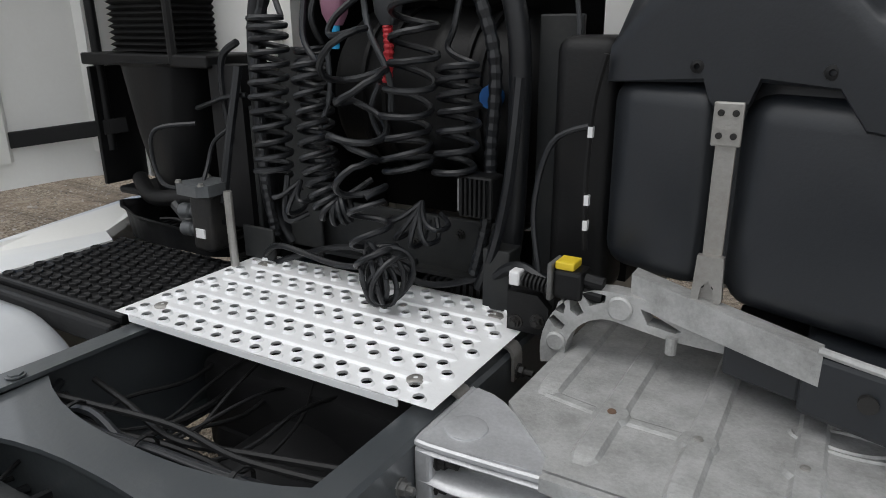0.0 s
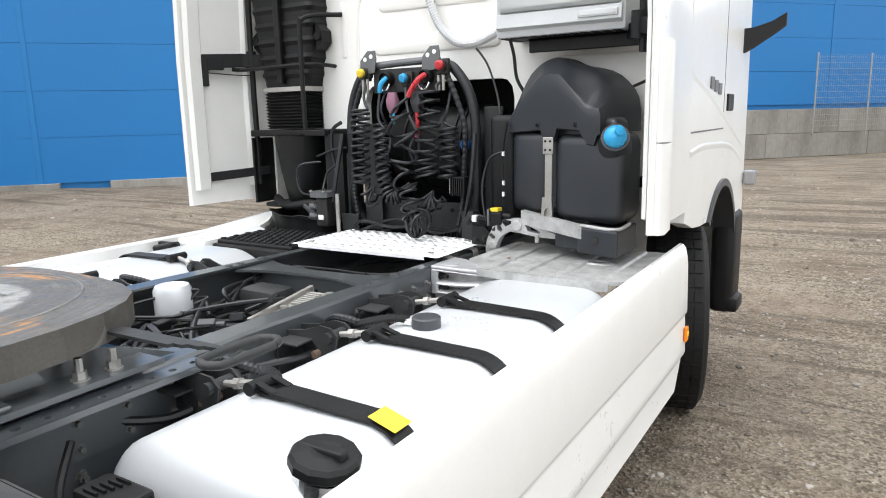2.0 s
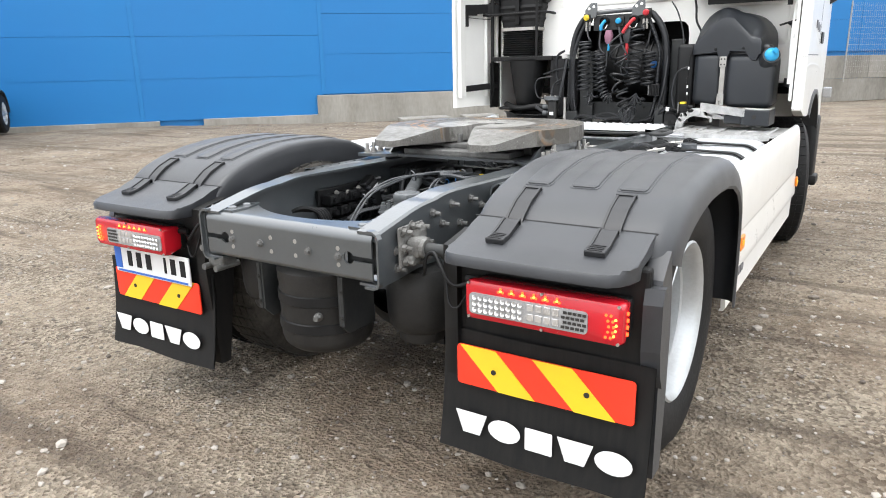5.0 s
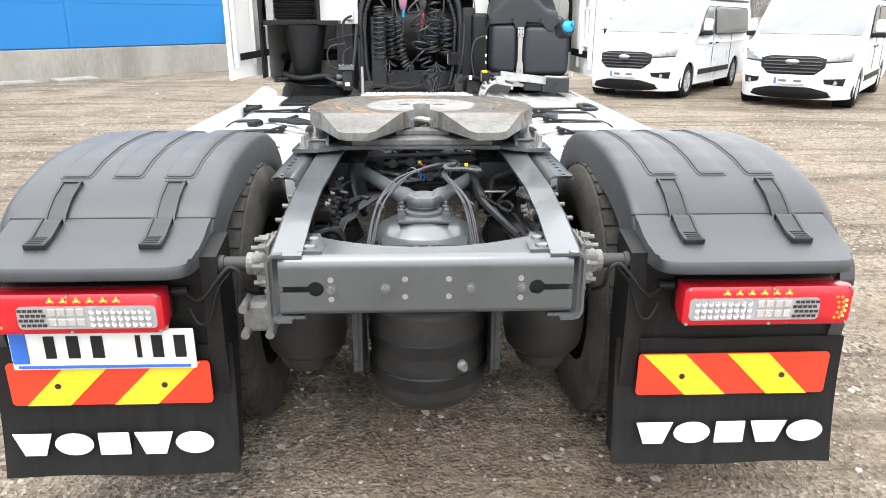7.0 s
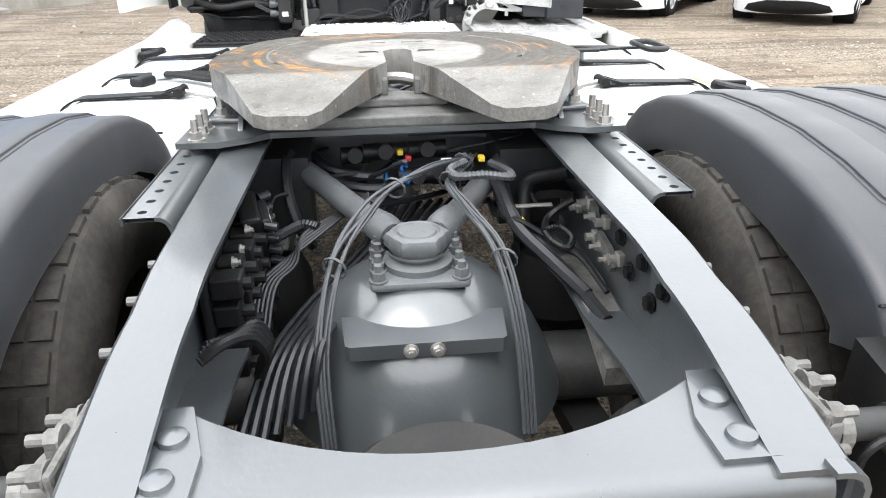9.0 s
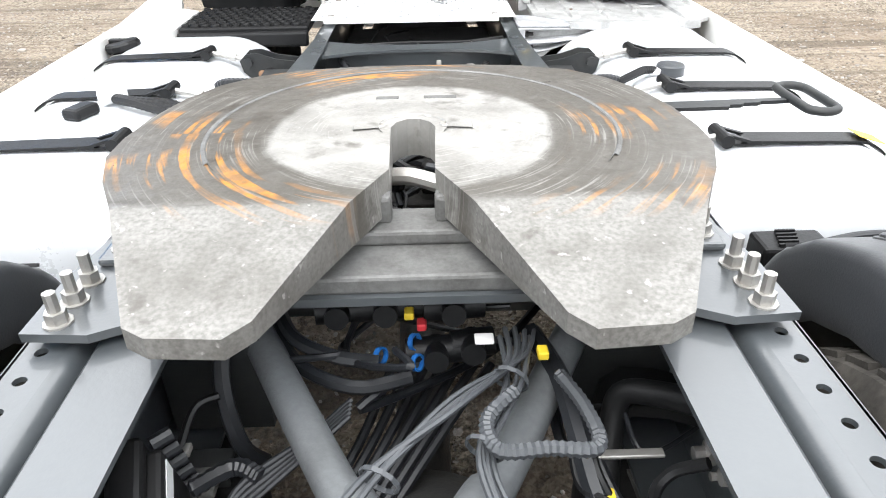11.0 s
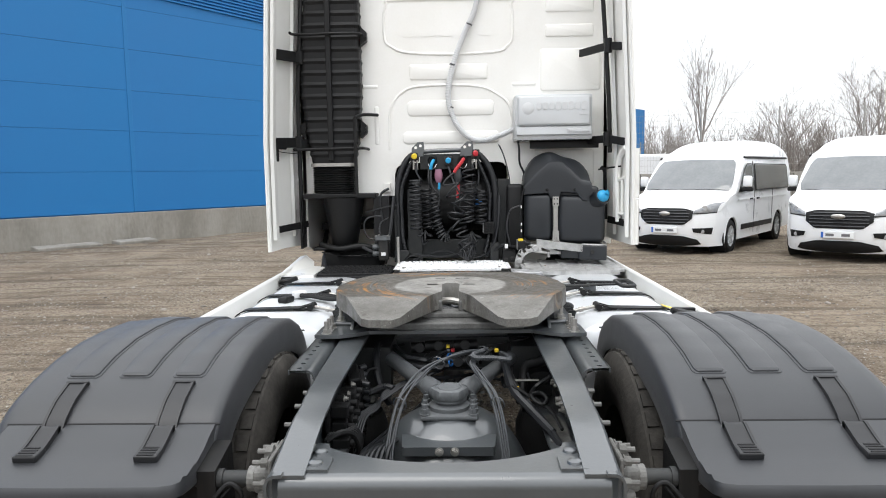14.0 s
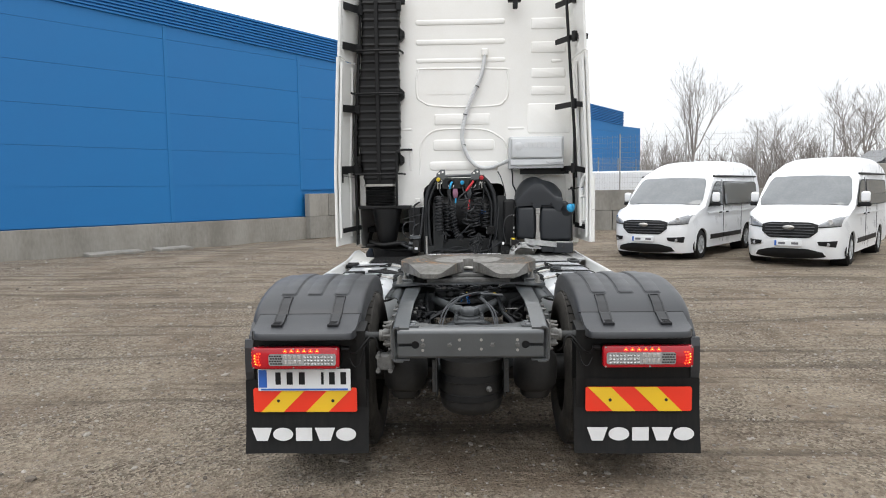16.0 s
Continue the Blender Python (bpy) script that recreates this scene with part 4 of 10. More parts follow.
# ---- fifth wheel ----
def fifth_wheel_material():
    m = bpy.data.materials.new("greased_worn_steel")
    m.use_nodes = True
    n, l = m.node_tree.nodes, m.node_tree.links
    p = n["Principled BSDF"]
    co = n.new("ShaderNodeTexCoord")
    sub = n.new("ShaderNodeVectorMath")
    sub.operation = "SUBTRACT"
    sub.inputs[1].default_value = (0, 1.49, 1.165)
    l.new(co.outputs["Object"], sub.inputs[0])
    ln = n.new("ShaderNodeVectorMath")
    ln.operation = "LENGTH"
    l.new(sub.outputs[0], ln.inputs[0])

    def tex(scale, detail=5, vec=None):
        t = n.new("ShaderNodeTexNoise")
        t.inputs["Scale"].default_value, t.inputs["Detail"].default_value = scale, detail
        l.new(vec or co.outputs["Object"], t.inputs["Vector"])
        return t.outputs[0]

    def rng(v, a, b):
        r = n.new("ShaderNodeMapRange")
        r.inputs[1].default_value, r.inputs[2].default_value = a, b
        l.new(v, r.inputs[0])
        return r.outputs[0]

    def op(kind, a, b):
        o = n.new("ShaderNodeMath")
        o.operation = kind
        for k, v in ((0, a), (1, b)):
            if isinstance(v, (int, float)):
                o.inputs[k].default_value = v
            else:
                l.new(v, o.inputs[k])
        return o.outputs[0]

    def mx(f, a, b):
        c = n.new("ShaderNodeMix")
        c.data_type = "RGBA"
        l.new(f, c.inputs[0])
        for k, v in ((6, a), (7, b)):
            if isinstance(v, tuple):
                c.inputs[k].default_value = (*v, 1)
            else:
                l.new(v, c.inputs[k])
        return c.outputs[2]

    wob = op("MULTIPLY", op("SUBTRACT", tex(6), 0.5), 0.055)
    rad = op("ADD", ln.outputs["Value"], wob)
    # polar coordinates: streaks that follow the turntable
    sep = n.new("ShaderNodeSeparateXYZ")
    l.new(sub.outputs[0], sep.inputs[0])
    ang = op("ARCTAN2", sep.outputs[1], sep.outputs[0])
    comb = n.new("ShaderNodeCombineXYZ")
    l.new(op("MULTIPLY", ang, 0.85), comb.inputs[0])
    l.new(op("MULTIPLY", ln.outputs["Value"], 34.0), comb.inputs[1])
    streak = tex(1.7, 4, comb.outputs[0])
    dark = (0.066, 0.059, 0.049)
    light = (0.30, 0.292, 0.275)
    base = mx(rng(tex(150, 6), 0.35, 0.68), (0.20, 0.194, 0.18), (0.125, 0.12, 0.11))
    base = mx(op("MULTIPLY", rng(tex(7, 8), 0.48, 0.68), 0.7), base, (0.085, 0.079, 0.069))
    base = mx(op("MULTIPLY", rng(tex(60, 3), 0.66, 0.72), 0.8), base, (0.34, 0.33, 0.31))
    front = rng(sep.outputs[1], -0.30, -0.27)
    base = mx(op("MULTIPLY", front, op("MULTIPLY", rng(rad, 0.248, 0.262), op("ADD", 0.55, op("MULTIPLY", streak, 0.5)))), base, dark)
    pale = op("MULTIPLY", op("SUBTRACT", 1.0, rng(rad, 0.243, 0.253)), rng(sep.outputs[1], -0.24, -0.14))
    worn = op("MULTIPLY", pale, op("ADD", 0.35, op("MULTIPLY", rng(tex(11, 8), 0.36, 0.58), 0.55)))
    base = mx(worn, base, light)
    comb2 = n.new("ShaderNodeCombineXYZ")
    l.new(op("MULTIPLY", ang, 1.3), comb2.inputs[0])
    l.new(op("MULTIPLY", ln.outputs["Value"], 150.0), comb2.inputs[1])
    scratch = op("MULTIPLY", rng(tex(1.5, 3, comb2.outputs[0]), 0.56, 0.64), rng(tex(5, 4), 0.42, 0.6))
    base = mx(op("MULTIPLY", op("MULTIPLY", scratch, front), 0.5), base, (0.34, 0.33, 0.31))
    base = mx(op("MULTIPLY", rng(tex(20, 8), 0.60, 0.74), 0.75), base, (0.055, 0.048, 0.04))
    rust = op("MULTIPLY", op("MULTIPLY", rng(streak, 0.52, 0.58), rng(tex(3.3, 3), 0.47, 0.55)), op("MULTIPLY", rng(rad, 0.28, 0.33), rng(sep.outputs[1], -0.34, -0.26)))
    base = mx(op("MULTIPLY", rust, op("ADD", 0.42, op("MULTIPLY", rng(tex(40, 6), 0.38, 0.6), 0.55))), base, (0.43, 0.19, 0.035))
    l.new(base, p.inputs["Base Color"])
    p.inputs["Metallic"].default_value = 0.25
    l.new(rng(tex(30), -0.2, 1.4), p.inputs["Roughness"])
    b = n.new("ShaderNodeBump")
    b.inputs["Strength"].default_value, b.inputs["Distance"].default_value = 0.3, 0.004
    l.new(tex(60), b.inputs["Height"])
    l.new(b.outputs[0], p.inputs["Normal"])
    return m


M_FIFTH = fifth_wheel_material()


def slab(bm, poly, zf, thick):
    """A plate over a polygon of (x, y) whose top follows zf, thick downwards."""
    a = [bm.verts.new((x, y, zf(x, y))) for x, y in poly]
    b = [bm.verts.new((x, y, zf(x, y) - (thick(x, y) if callable(thick) else thick))) for x, y in poly]
    n = len(poly)
    bm.faces.new(a)
    bm.faces.new(b[::-1])
    for i in range(n):
        j = (i + 1) % n
        bm.faces.new((a[j], a[i], b[i], b[j]))


FIFTH = holder("fifth_wheel", "greasy worn steel fifth-wheel coupling with rust-brown arcs")


def fifth_z(x, y):
    return 1.165 if y >= 1.2 else 1.165 - 0.05 * (1.2 - y) / 0.26 - (0.02 if y < 0.95 else 0)


bm = B()
for s in (-1, 1):
    arc = [(0.0, 1.905), (0.12, 1.902), (0.24, 1.885), (0.34, 1.845), (0.41, 1.78), (0.46, 1.69), (0.492, 1.58), (0.505, 1.47), (0.503, 1.39), (0.47, 1.29), (0.425, 1.2)]
    throat = [(0.088, 1.2), (0.036, 1.315), (0.04, 1.5), (0.03, 1.525), (0.012, 1.54), (0.0, 1.542)]
    poly = [(s * x, y) for x, y in arc + throat]
    tip = [(s * x, y) for x, y in ((0.425, 1.2), (0.335, 0.975), (0.305, 0.958), (0.215, 0.953), (0.185, 0.98), (0.088, 1.2))]
    for q in (poly, tip):
        q = q if s > 0 else q[::-1]
        slab(bm, q[::-1], fifth_z, lambda x, y: 0.072 if y > 1.1 else 0.03)
bmesh.ops.remove_doubles(bm, verts=bm.verts, dist=0.0005)
bmesh.ops.recalc_face_normals(bm, faces=bm.faces[:])
part("top_plate", bm, M_FIFTH, FIFTH)
bm = B()
lathe(bm, [(0.357, 0.0), (0.359, 0.002), (0.363, 0.002), (0.366, 0.0)], (0, 1.5, 1.1655), (0, 0, 1), 72)
for v in list(bm.verts):
    if v.co.y < 1.32 and abs(v.co.x) < 0.5:
        bm.verts.remove(v)
part("grease_ridge", bm, M_CASTGREY, FIFTH, "pale worn ridge ring")
for a in (0, 60, 120, 180):
    bm = B()
    x, y = 0.062 * math.cos(radians(a)), 1.51 + 0.062 * math.sin(radians(a))
    lathe(bm, [(0.014, 0), (0.013, 0.002), (0.006, 0.0025), (0.005, 0)], (x, y, 1.1655), (0, 0, 1), 14)
    part("screw", bm, M_STEEL, FIFTH)
bm = B()
tube(bm, [(-0.04, 1.43, 1.1), (0.0, 1.415, 1.105), (0.05, 1.39, 1.1)], 0.016, 10)
part("lock_bar", bm, M_STEEL, FIFTH)
for s in (-1, 1):
    bm = B()
    box(bm, *sorted((s * 0.034, s * 0.062)), 1.285, 1.32, 1.08, 1.13, 0.008)
    part("jaw", bm, M_CASTGREY, FIFTH)
bm = B()
box(bm, -0.30, 0.30, 1.165, 1.33, 1.03, 1.06, 0.006)
box(bm, -0.12, 0.12, 1.255, 1.34, 1.06, 1.085, 0.006)
part("pedestal", bm, M_CASTGREY, FIFTH, "dusty grey cast bridge")
for s in (-1, 1):
    bm = B()
    box(bm, *sorted((s * 0.09, s * 0.34)), 1.33, 1.70, 1.03, 1.09, 0.01)
    part("bridge_side", bm, M_CASTGREY, FIFTH)
bm = B()
prism(bm, [(-0.54, 1.092), (-0.445, 1.085), (-0.375, 1.12), (-0.33, 1.155), (0.33, 1.155), (0.375, 1.12), (0.445, 1.085), (0.54, 1.092), (0.538, 1.235), (0.508, 1.4), (0.5, 1.8), (0.1, 1.8), (0.1, 1.33), (-0.1, 1.33), (-0.1, 1.8), (-0.5, 1.8), (-0.508, 1.4), (-0.538, 1.235)], "z", 1.017, 1.031)
part("mounting_plate", bm, M_FRAME, FIFTH, "grey steel mounting plate")
for s in (-1, 1):
    bm = B()
    box(bm, *sorted((s * 0.41, s * 0.5)), 1.262, 1.46, 1.031, 1.045, 0.006)
    prism(bm, [(1.3, 1.045), (1.56, 1.045), (1.5, 1.13), (1.38, 1.13)], "x", *sorted((s * 0.38, s * 0.44)))
    part("bearing_foot", bm, M_FRAME, FIFTH)
    pts = []
    for x, y, z in ((0.496, 1.116, 1.031), (0.495, 1.168, 1.031), (0.494, 1.222, 1.031), (0.468, 1.298, 1.045), (0.46, 1.62, 1.031), (0.46, 1.7, 1.031)):
        pts.append((s * x, y, z))
    bolts(FIFTH, pts, (0, 0, 1), 0.0155, 0.02, 0.03)
bm = B()   # collar round the coupling's jaw, with its screws
lathe(bm, [(0.108, 0.0), (0.106, 0.003), (0.062, 0.003), (0.060, 0.0)], (0, 1.50, 1.1652), (0, 0, 1), 40)
bmesh.ops.delete(bm, geom=[v for v in bm.verts if v.co.y < 1.47], context="VERTS")
part("jaw_collar", bm, M_FIFTH, FIFTH)
bm = B()   # two cast slots behind the jaw
for x0, x1 in ((-0.075, -0.03), (0.02, 0.085)):
    box(bm, x0, x1, 1.66, 1.675, 1.1635, 1.1665, 0.001)
part("cast_mark", bm, M_CASTGREY, FIFTH)


# ---- rear mudguards, lamps, flaps ----
GUARD = [(0.235, 0.90), (0.25, 0.945), (0.28, 0.982), (0.33, 1.018), (0.42, 1.056), (0.55, 1.09), (0.7, 1.112), (0.86, 1.118), (1.02, 1.112), (1.16, 1.088), (1.28, 1.04), (1.37, 0.97), (1.425, 0.88), (1.45, 0.76), (1.46, 0.62), (1.46, 0.42)]


def guard_point(u):
    """A point at share u of the guard's arc, with its tangent."""
    lens = [math.dist(a, b) for a, b in zip(GUARD, GUARD[1:])]
    d = u * sum(lens)
    for (a, b), ln in zip(zip(GUARD, GUARD[1:]), lens):
        if d <= ln:
            return a[0] + (b[0] - a[0]) * d / ln, a[1] + (b[1] - a[1]) * d / ln
        d -= ln
    return GUARD[-1]


def arc_piece(u0, u1, lift, n=18):
    out = []
    for k in range(n + 1):
        u = u0 + (u1 - u0) * k / n
        (ya, za), (yb, zb), (y, z) = guard_point(max(u - 0.015, 0)), guard_point(min(u + 0.015, 1)), guard_point(u)
        d = Vector((yb - ya, zb - za)).normalized()
        out.append((y - d.y * lift, z + d.x * lift))
    return out


def logo_outline(kind, w, h):
    """A plain solid shape: a wedge, an oval or a block."""
    if kind == "wedge":
        return [(-w / 2, h / 2), (-w * 0.27, -h / 2), (w * 0.27, -h / 2), (w / 2, h / 2)]
    if kind == "oval":
        return [(w / 2 * math.cos(2 * math.pi * k / 20), h / 2 * math.sin(2 * math.pi * k / 20)) for k in range(20)]
    return rrect(w * 0.8, h, 0.004)


def text_blocks(parent, x0, x1, y, z0, z1, material, name="logo_shape", label="plain white solid shape"):
    """A maker's name as a row of plain solid shapes."""
    w = (x1 - x0) / 5
    for k, kind in enumerate(("wedge", "oval", "block", "wedge", "oval")):
        bm = B()
        prism(bm, [(x0 + w * (k + 0.5) + px, (z0 + z1) / 2 + pz) for px, pz in logo_outline(kind, w * 0.96, z1 - z0)], "y", y - 0.002, y)
        part(name, bm, material, parent, label)


def plateau(bm, s, xa, xb, u0, u1, lift, n=30, edge=0.007, r=0.016):
    """A raised flat panel on the guard's arc, with sloped edges and rounded corners."""
    ends = [u0, u0 + 0.002, u0 + 0.006]
    us = ends + [u0 + 0.01 + (u1 - u0 - 0.02) * k / n for k in range(n + 1)] + [u1 - 0.006, u1 - 0.002, u1]
    last = len(us) - 1
    rows = []
    for i, u in enumerate(us):
        k = min(i, last - i)
        inset, rise = ((r, -0.004), (r * 0.5, lift * 0.7), (r * 0.15, lift), (0, lift))[min(k, 3)]
        row = []
        for x, li in ((xa + inset, -0.004), (xa + inset + edge * 0.6, rise * 0.75), (xa + inset + edge * 1.3, rise), (xb - inset - edge * 1.3, rise), (xb - inset - edge * 0.6, rise * 0.75), (xb - inset, -0.004)):
            y, z = arc_piece(u, u, li, 1)[0]
            row.append(bm.verts.new((s * x, y, z)))
        rows.append(row)
    for a, b in zip(rows, rows[1:]):
        for k in range(5):
            bm.faces.new((a[k], a[k + 1], b[k + 1], b[k]))
    bmesh.ops.recalc_face_normals(bm, faces=bm.faces[:])


def build_guard(s):
    g = holder("mudguard", "matt black ribbed plastic rear mudguard")
    x0, x1 = 0.640, 1.294
    # crown: rounded outer edge by lofting several strips
    bm = B()
    pts = arc_piece(0.0, 1.0, 0.0, 40)
    xs = [(x0 - 0.004, -0.122), (x0 - 0.003, -0.09), (x0 - 0.002, -0.05), (x0, -0.02), (x0 + 0.004, -0.009), (x0 + 0.013, -0.002), (x0 + 0.03, 0.0), (x1 - 0.07, 0.0), (x1 - 0.045, -0.002), (x1 - 0.028, -0.008), (x1 - 0.010, -0.024), (x1 - 0.001, -0.046), (x1 + 0.005, -0.08), (x1 + 0.007, -0.105)]
    rows = []
    for i, (y, z) in enumerate(pts):
        d = (Vector(pts[min(i + 1, 40)]) - Vector(pts[max(i - 1, 0)])).normalized()
        rows.append([bm.verts.new((s * x, y - d.y * o, z + d.x * o)) for x, o in xs])
    inner = []
    for i, (y, z) in enumerate(pts):
        d = (Vector(pts[min(i + 1, 40)]) - Vector(pts[max(i - 1, 0)])).normalized()
        inner.append([bm.verts.new((s * (x - 0.008 if x > 1 else x + 0.006), y - d.y * (o - 0.012), z + d.x * (o - 0.012))) for x, o in xs])
    for grid in (rows, inner):
        for a, b in zip(grid, grid[1:]):
            for k in range(len(xs) - 1):
                bm.faces.new((a[k], a[k + 1], b[k + 1], b[k]))
    for a, b, c, e in ((rows, inner, 0, 0), (rows, inner, -1, -1)):
        for i in range(40):
            bm.faces.new((a[i][c], a[i + 1][c], b[i + 1][e], b[i][e]))
    for i in (0, 40):
        for k in range(len(xs) - 1):
            bm.faces.new((rows[i][k], rows[i][k + 1], inner[i][k + 1], inner[i][k]))
    bmesh.ops.recalc_face_normals(bm, faces=bm.faces[:])
    part("shell", bm, M_PLASTIC, g, smooth=True)
    # long ridges over the crown
    for xa, xb in ((0.738, 0.833), (0.902, 0.998), (1.062, 1.160)):
        bm = B()
        plateau(bm, s, xa, xb, 0.148, 0.62, 0.009)
        part("ridge", bm, M_PLASTIC, g, smooth=True)
        bm = B()
        plateau(bm, s, xa - 0.007, xb + 0.007, 0.145, 0.623, 0.003)
        part("ridge_foot", bm, M_PLASTIC, g, smooth=True)
    # joints between the three shells
    for u in (0.045, 0.66):
        bm = B()
        strip(bm, arc_piece(u, u + 0.0022, 0.0012, 2), *sorted((s * (x0 - 0.004), s * (x1 - 0.05))), 0.006)
        part("joint", bm, M_INK_SHADE, g)
    # shelf over the lamp
    bm = B()
    sec = []
    for x, dy in ((0.648, 0.11), (0.651, 0.06), (0.659, 0.028), (0.675, 0.010), (0.71, 0.0), (0.95, -0.004), (1.15, 0.0), (1.185, 0.006), (1.21, 0.026), (1.228, 0.062), (1.238, 0.11)):
        y = 0.006 + dy
        sec.append([(s * x, max(yy, y), zz) for yy, zz in ((y, 0.874), (y, 0.897), (y + 0.008, 0.908), (0.06, 0.914), (0.12, 0.922), (0.18, 0.938), (0.225, 0.958), (0.27, 0.972), (0.275, 0.925), (0.15, 0.900), (y + 0.02, 0.869))])
    loft(bm, sec)
    part("shelf", bm, M_PLASTIC, g, smooth=True)
    # buckled straps from crown to shelf
    for x in (0.784, 1.106):
        bm = B()
        path = arc_piece(0.03, 0.128, 0.008, 14)
        flat = [(0.138, 0.936), (0.16, 0.943), (0.185, 0.952), (0.215, 0.966), (0.245, 0.978), path[0]]
        path = [(p.x, p.y) for p in smooth_path([(a, b, 0) for a, b in flat], 5)] + path[1:]
        strip(bm, path, *sorted((s * (x - 0.027), s * (x + 0.027))), 0.014)
        part("strap", bm, M_STRAP, g, "darker plastic strap", smooth=True)
        for e in (-1, 1):
            bm = B()
            lo_e, hi_e = sorted((s * (x + e * 0.027 - 0.004), s * (x + e * 0.027 + 0.004)))
            strip(bm, [(a - 0.001, b + 0.003) for a, b in path], lo_e, hi_e, 0.016)
            part("strap_rim", bm, M_STRAP, g, smooth=True)
        bm = B()
        strip(bm, arc_piece(0.127, 0.131, 0.012, 2), *sorted((s * (x - 0.033), s * (x + 0.033))), 0.016)
        part("strap_end", bm, M_STRAP, g)
        bm = B()
        tilt = Matrix.Translation((s * x, 0.138, 0.935)) @ Matrix.Rotation(radians(9), 4, "X")
        box(bm, -0.032, 0.032, -0.016, 0.036, -0.012, 0.009, 0.005, m=tilt)
        part("buckle", bm, M_STRAP, g)
        bm = B()
        for k in range(4):
            box(bm, -0.022, 0.022, -0.012 + k * 0.012, -0.007 + k * 0.012, 0.0085, 0.0105, m=tilt)
        part("grip", bm, M_INK_SHADE, g)
    # outer and inner legs that carry lamp and flap
    bm = B()
    prism(bm, [(0.19, 0.86), (0.262, 0.93), (0.29, 0.84), (0.305, 0.66), (0.30, 0.45), (0.28, 0.22), (0.205, 0.22), (0.205, 0.55), (0.18, 0.66), (0.15, 0.76)], "x", *sorted((s * 1.232, s * 1.288)))
    part("outer_leg", bm, M_PLASTIC, g)
    bm = B()
    loft(bm, [[(s * x, y, z) for x, y, z in ((1.25, y0, z), (1.303, y0 + 0.012, z), (1.303, y1, z), (1.25, y1, z))] for z, y0, y1 in ((0.845, 0.15, 0.19), (0.80, 0.135, 0.185), (0.66, 0.135, 0.18), (0.58, 0.15, 0.20), (0.535, 0.175, 0.21))])
    part("leg_rib", bm, M_PLASTIC, g)
    bm = B()
    prism(bm, [(0.12, 0.9), (0.26, 0.93), (0.27, 0.62), (0.2, 0.2), (0.15, 0.2), (0.12, 0.62)], "x", *sorted((s * 0.60, s * 0.65)))
    part("inner_leg", bm, M_FLAP, g)
    bm = B()
    box(bm, *sorted((s * 0.62, s * 1.262)), 0.15, 0.19, 0.42, 0.90, 0.01)
    part("back_panel", bm, M_FLAP, g, "black panel streaked with dried dirt")
    # flap
    flap = B()
    lo, hi = sorted((s * 0.588, s * 1.298))
    grid = [[(lo + (hi - lo) * i / 8, 0.135 - 0.05 * (1 - j / 8) ** 2 + 0.006 * math.sin(i * 1.1 + s), 0.195 + 0.42 * j / 8) for i in range(9)] for j in range(9)]
    for off in (0.0, 0.008):
        vs = [[flap.verts.new((x, y + off, z)) for x, y, z in row] for row in grid]
        for j in range(8):
            for i in range(8):
                flap.faces.new((vs[j][i], vs[j][i + 1], vs[j + 1][i + 1], vs[j + 1][i]))
    fl = part("mud_flap", flap, M_FLAP, TRUCK, "black rubber mud flap with white block lettering shapes", smooth=True)
    text_blocks(fl, *sorted((s * 0.655, s * 1.262)), 0.092, 0.268, 0.345, M_WHITEINK)
    # chevron board
    cb = B()
    xa, xb = sorted((s * 0.652, s * 1.25))
    za, zb = 0.432, 0.572
    prism(cb, [((xa + xb) / 2 + px, (za + zb) / 2 + pz) for px, pz in rrect(xb - xa, zb - za, 0.012)], "y", 0.112, 0.118)
    board = part("chevron_board", cb, M_STRIPE_R, TRUCK, "orange and yellow striped reflective board")
    w = (xb - xa) / 4.6
    for k in (0, 1):
        a = xa + w * (0.1 if s > 0 else 0.1) + k * 2 * w + (0 if s > 0 else 0.03)
        bm = B()
        if s > 0:
            q = [(a - 0.0, zb), (a + w, zb), (a + w + 0.14, za), (a + 0.14, za)]
        else:
            q = [(a, za), (a + w, za), (a + w + 0.14, zb), (a + 0.14, zb)]
        q = [(min(max(x, xa + 0.003), xb - 0.003), z) for x, z in q]
        prism(bm, q, "y", 0.109, 0.1125)
        part("stripe", bm, M_STRIPE_Y, board, "yellow stripe")
    for x in (0.79, 1.105):
        bm = B()
        cyl(bm, (s * x, 0.106, 0.498), (s * x, 0.114, 0.498), 0.009, seg=12)
        part("screw", bm, M_DARKSTEEL, board)
    return g


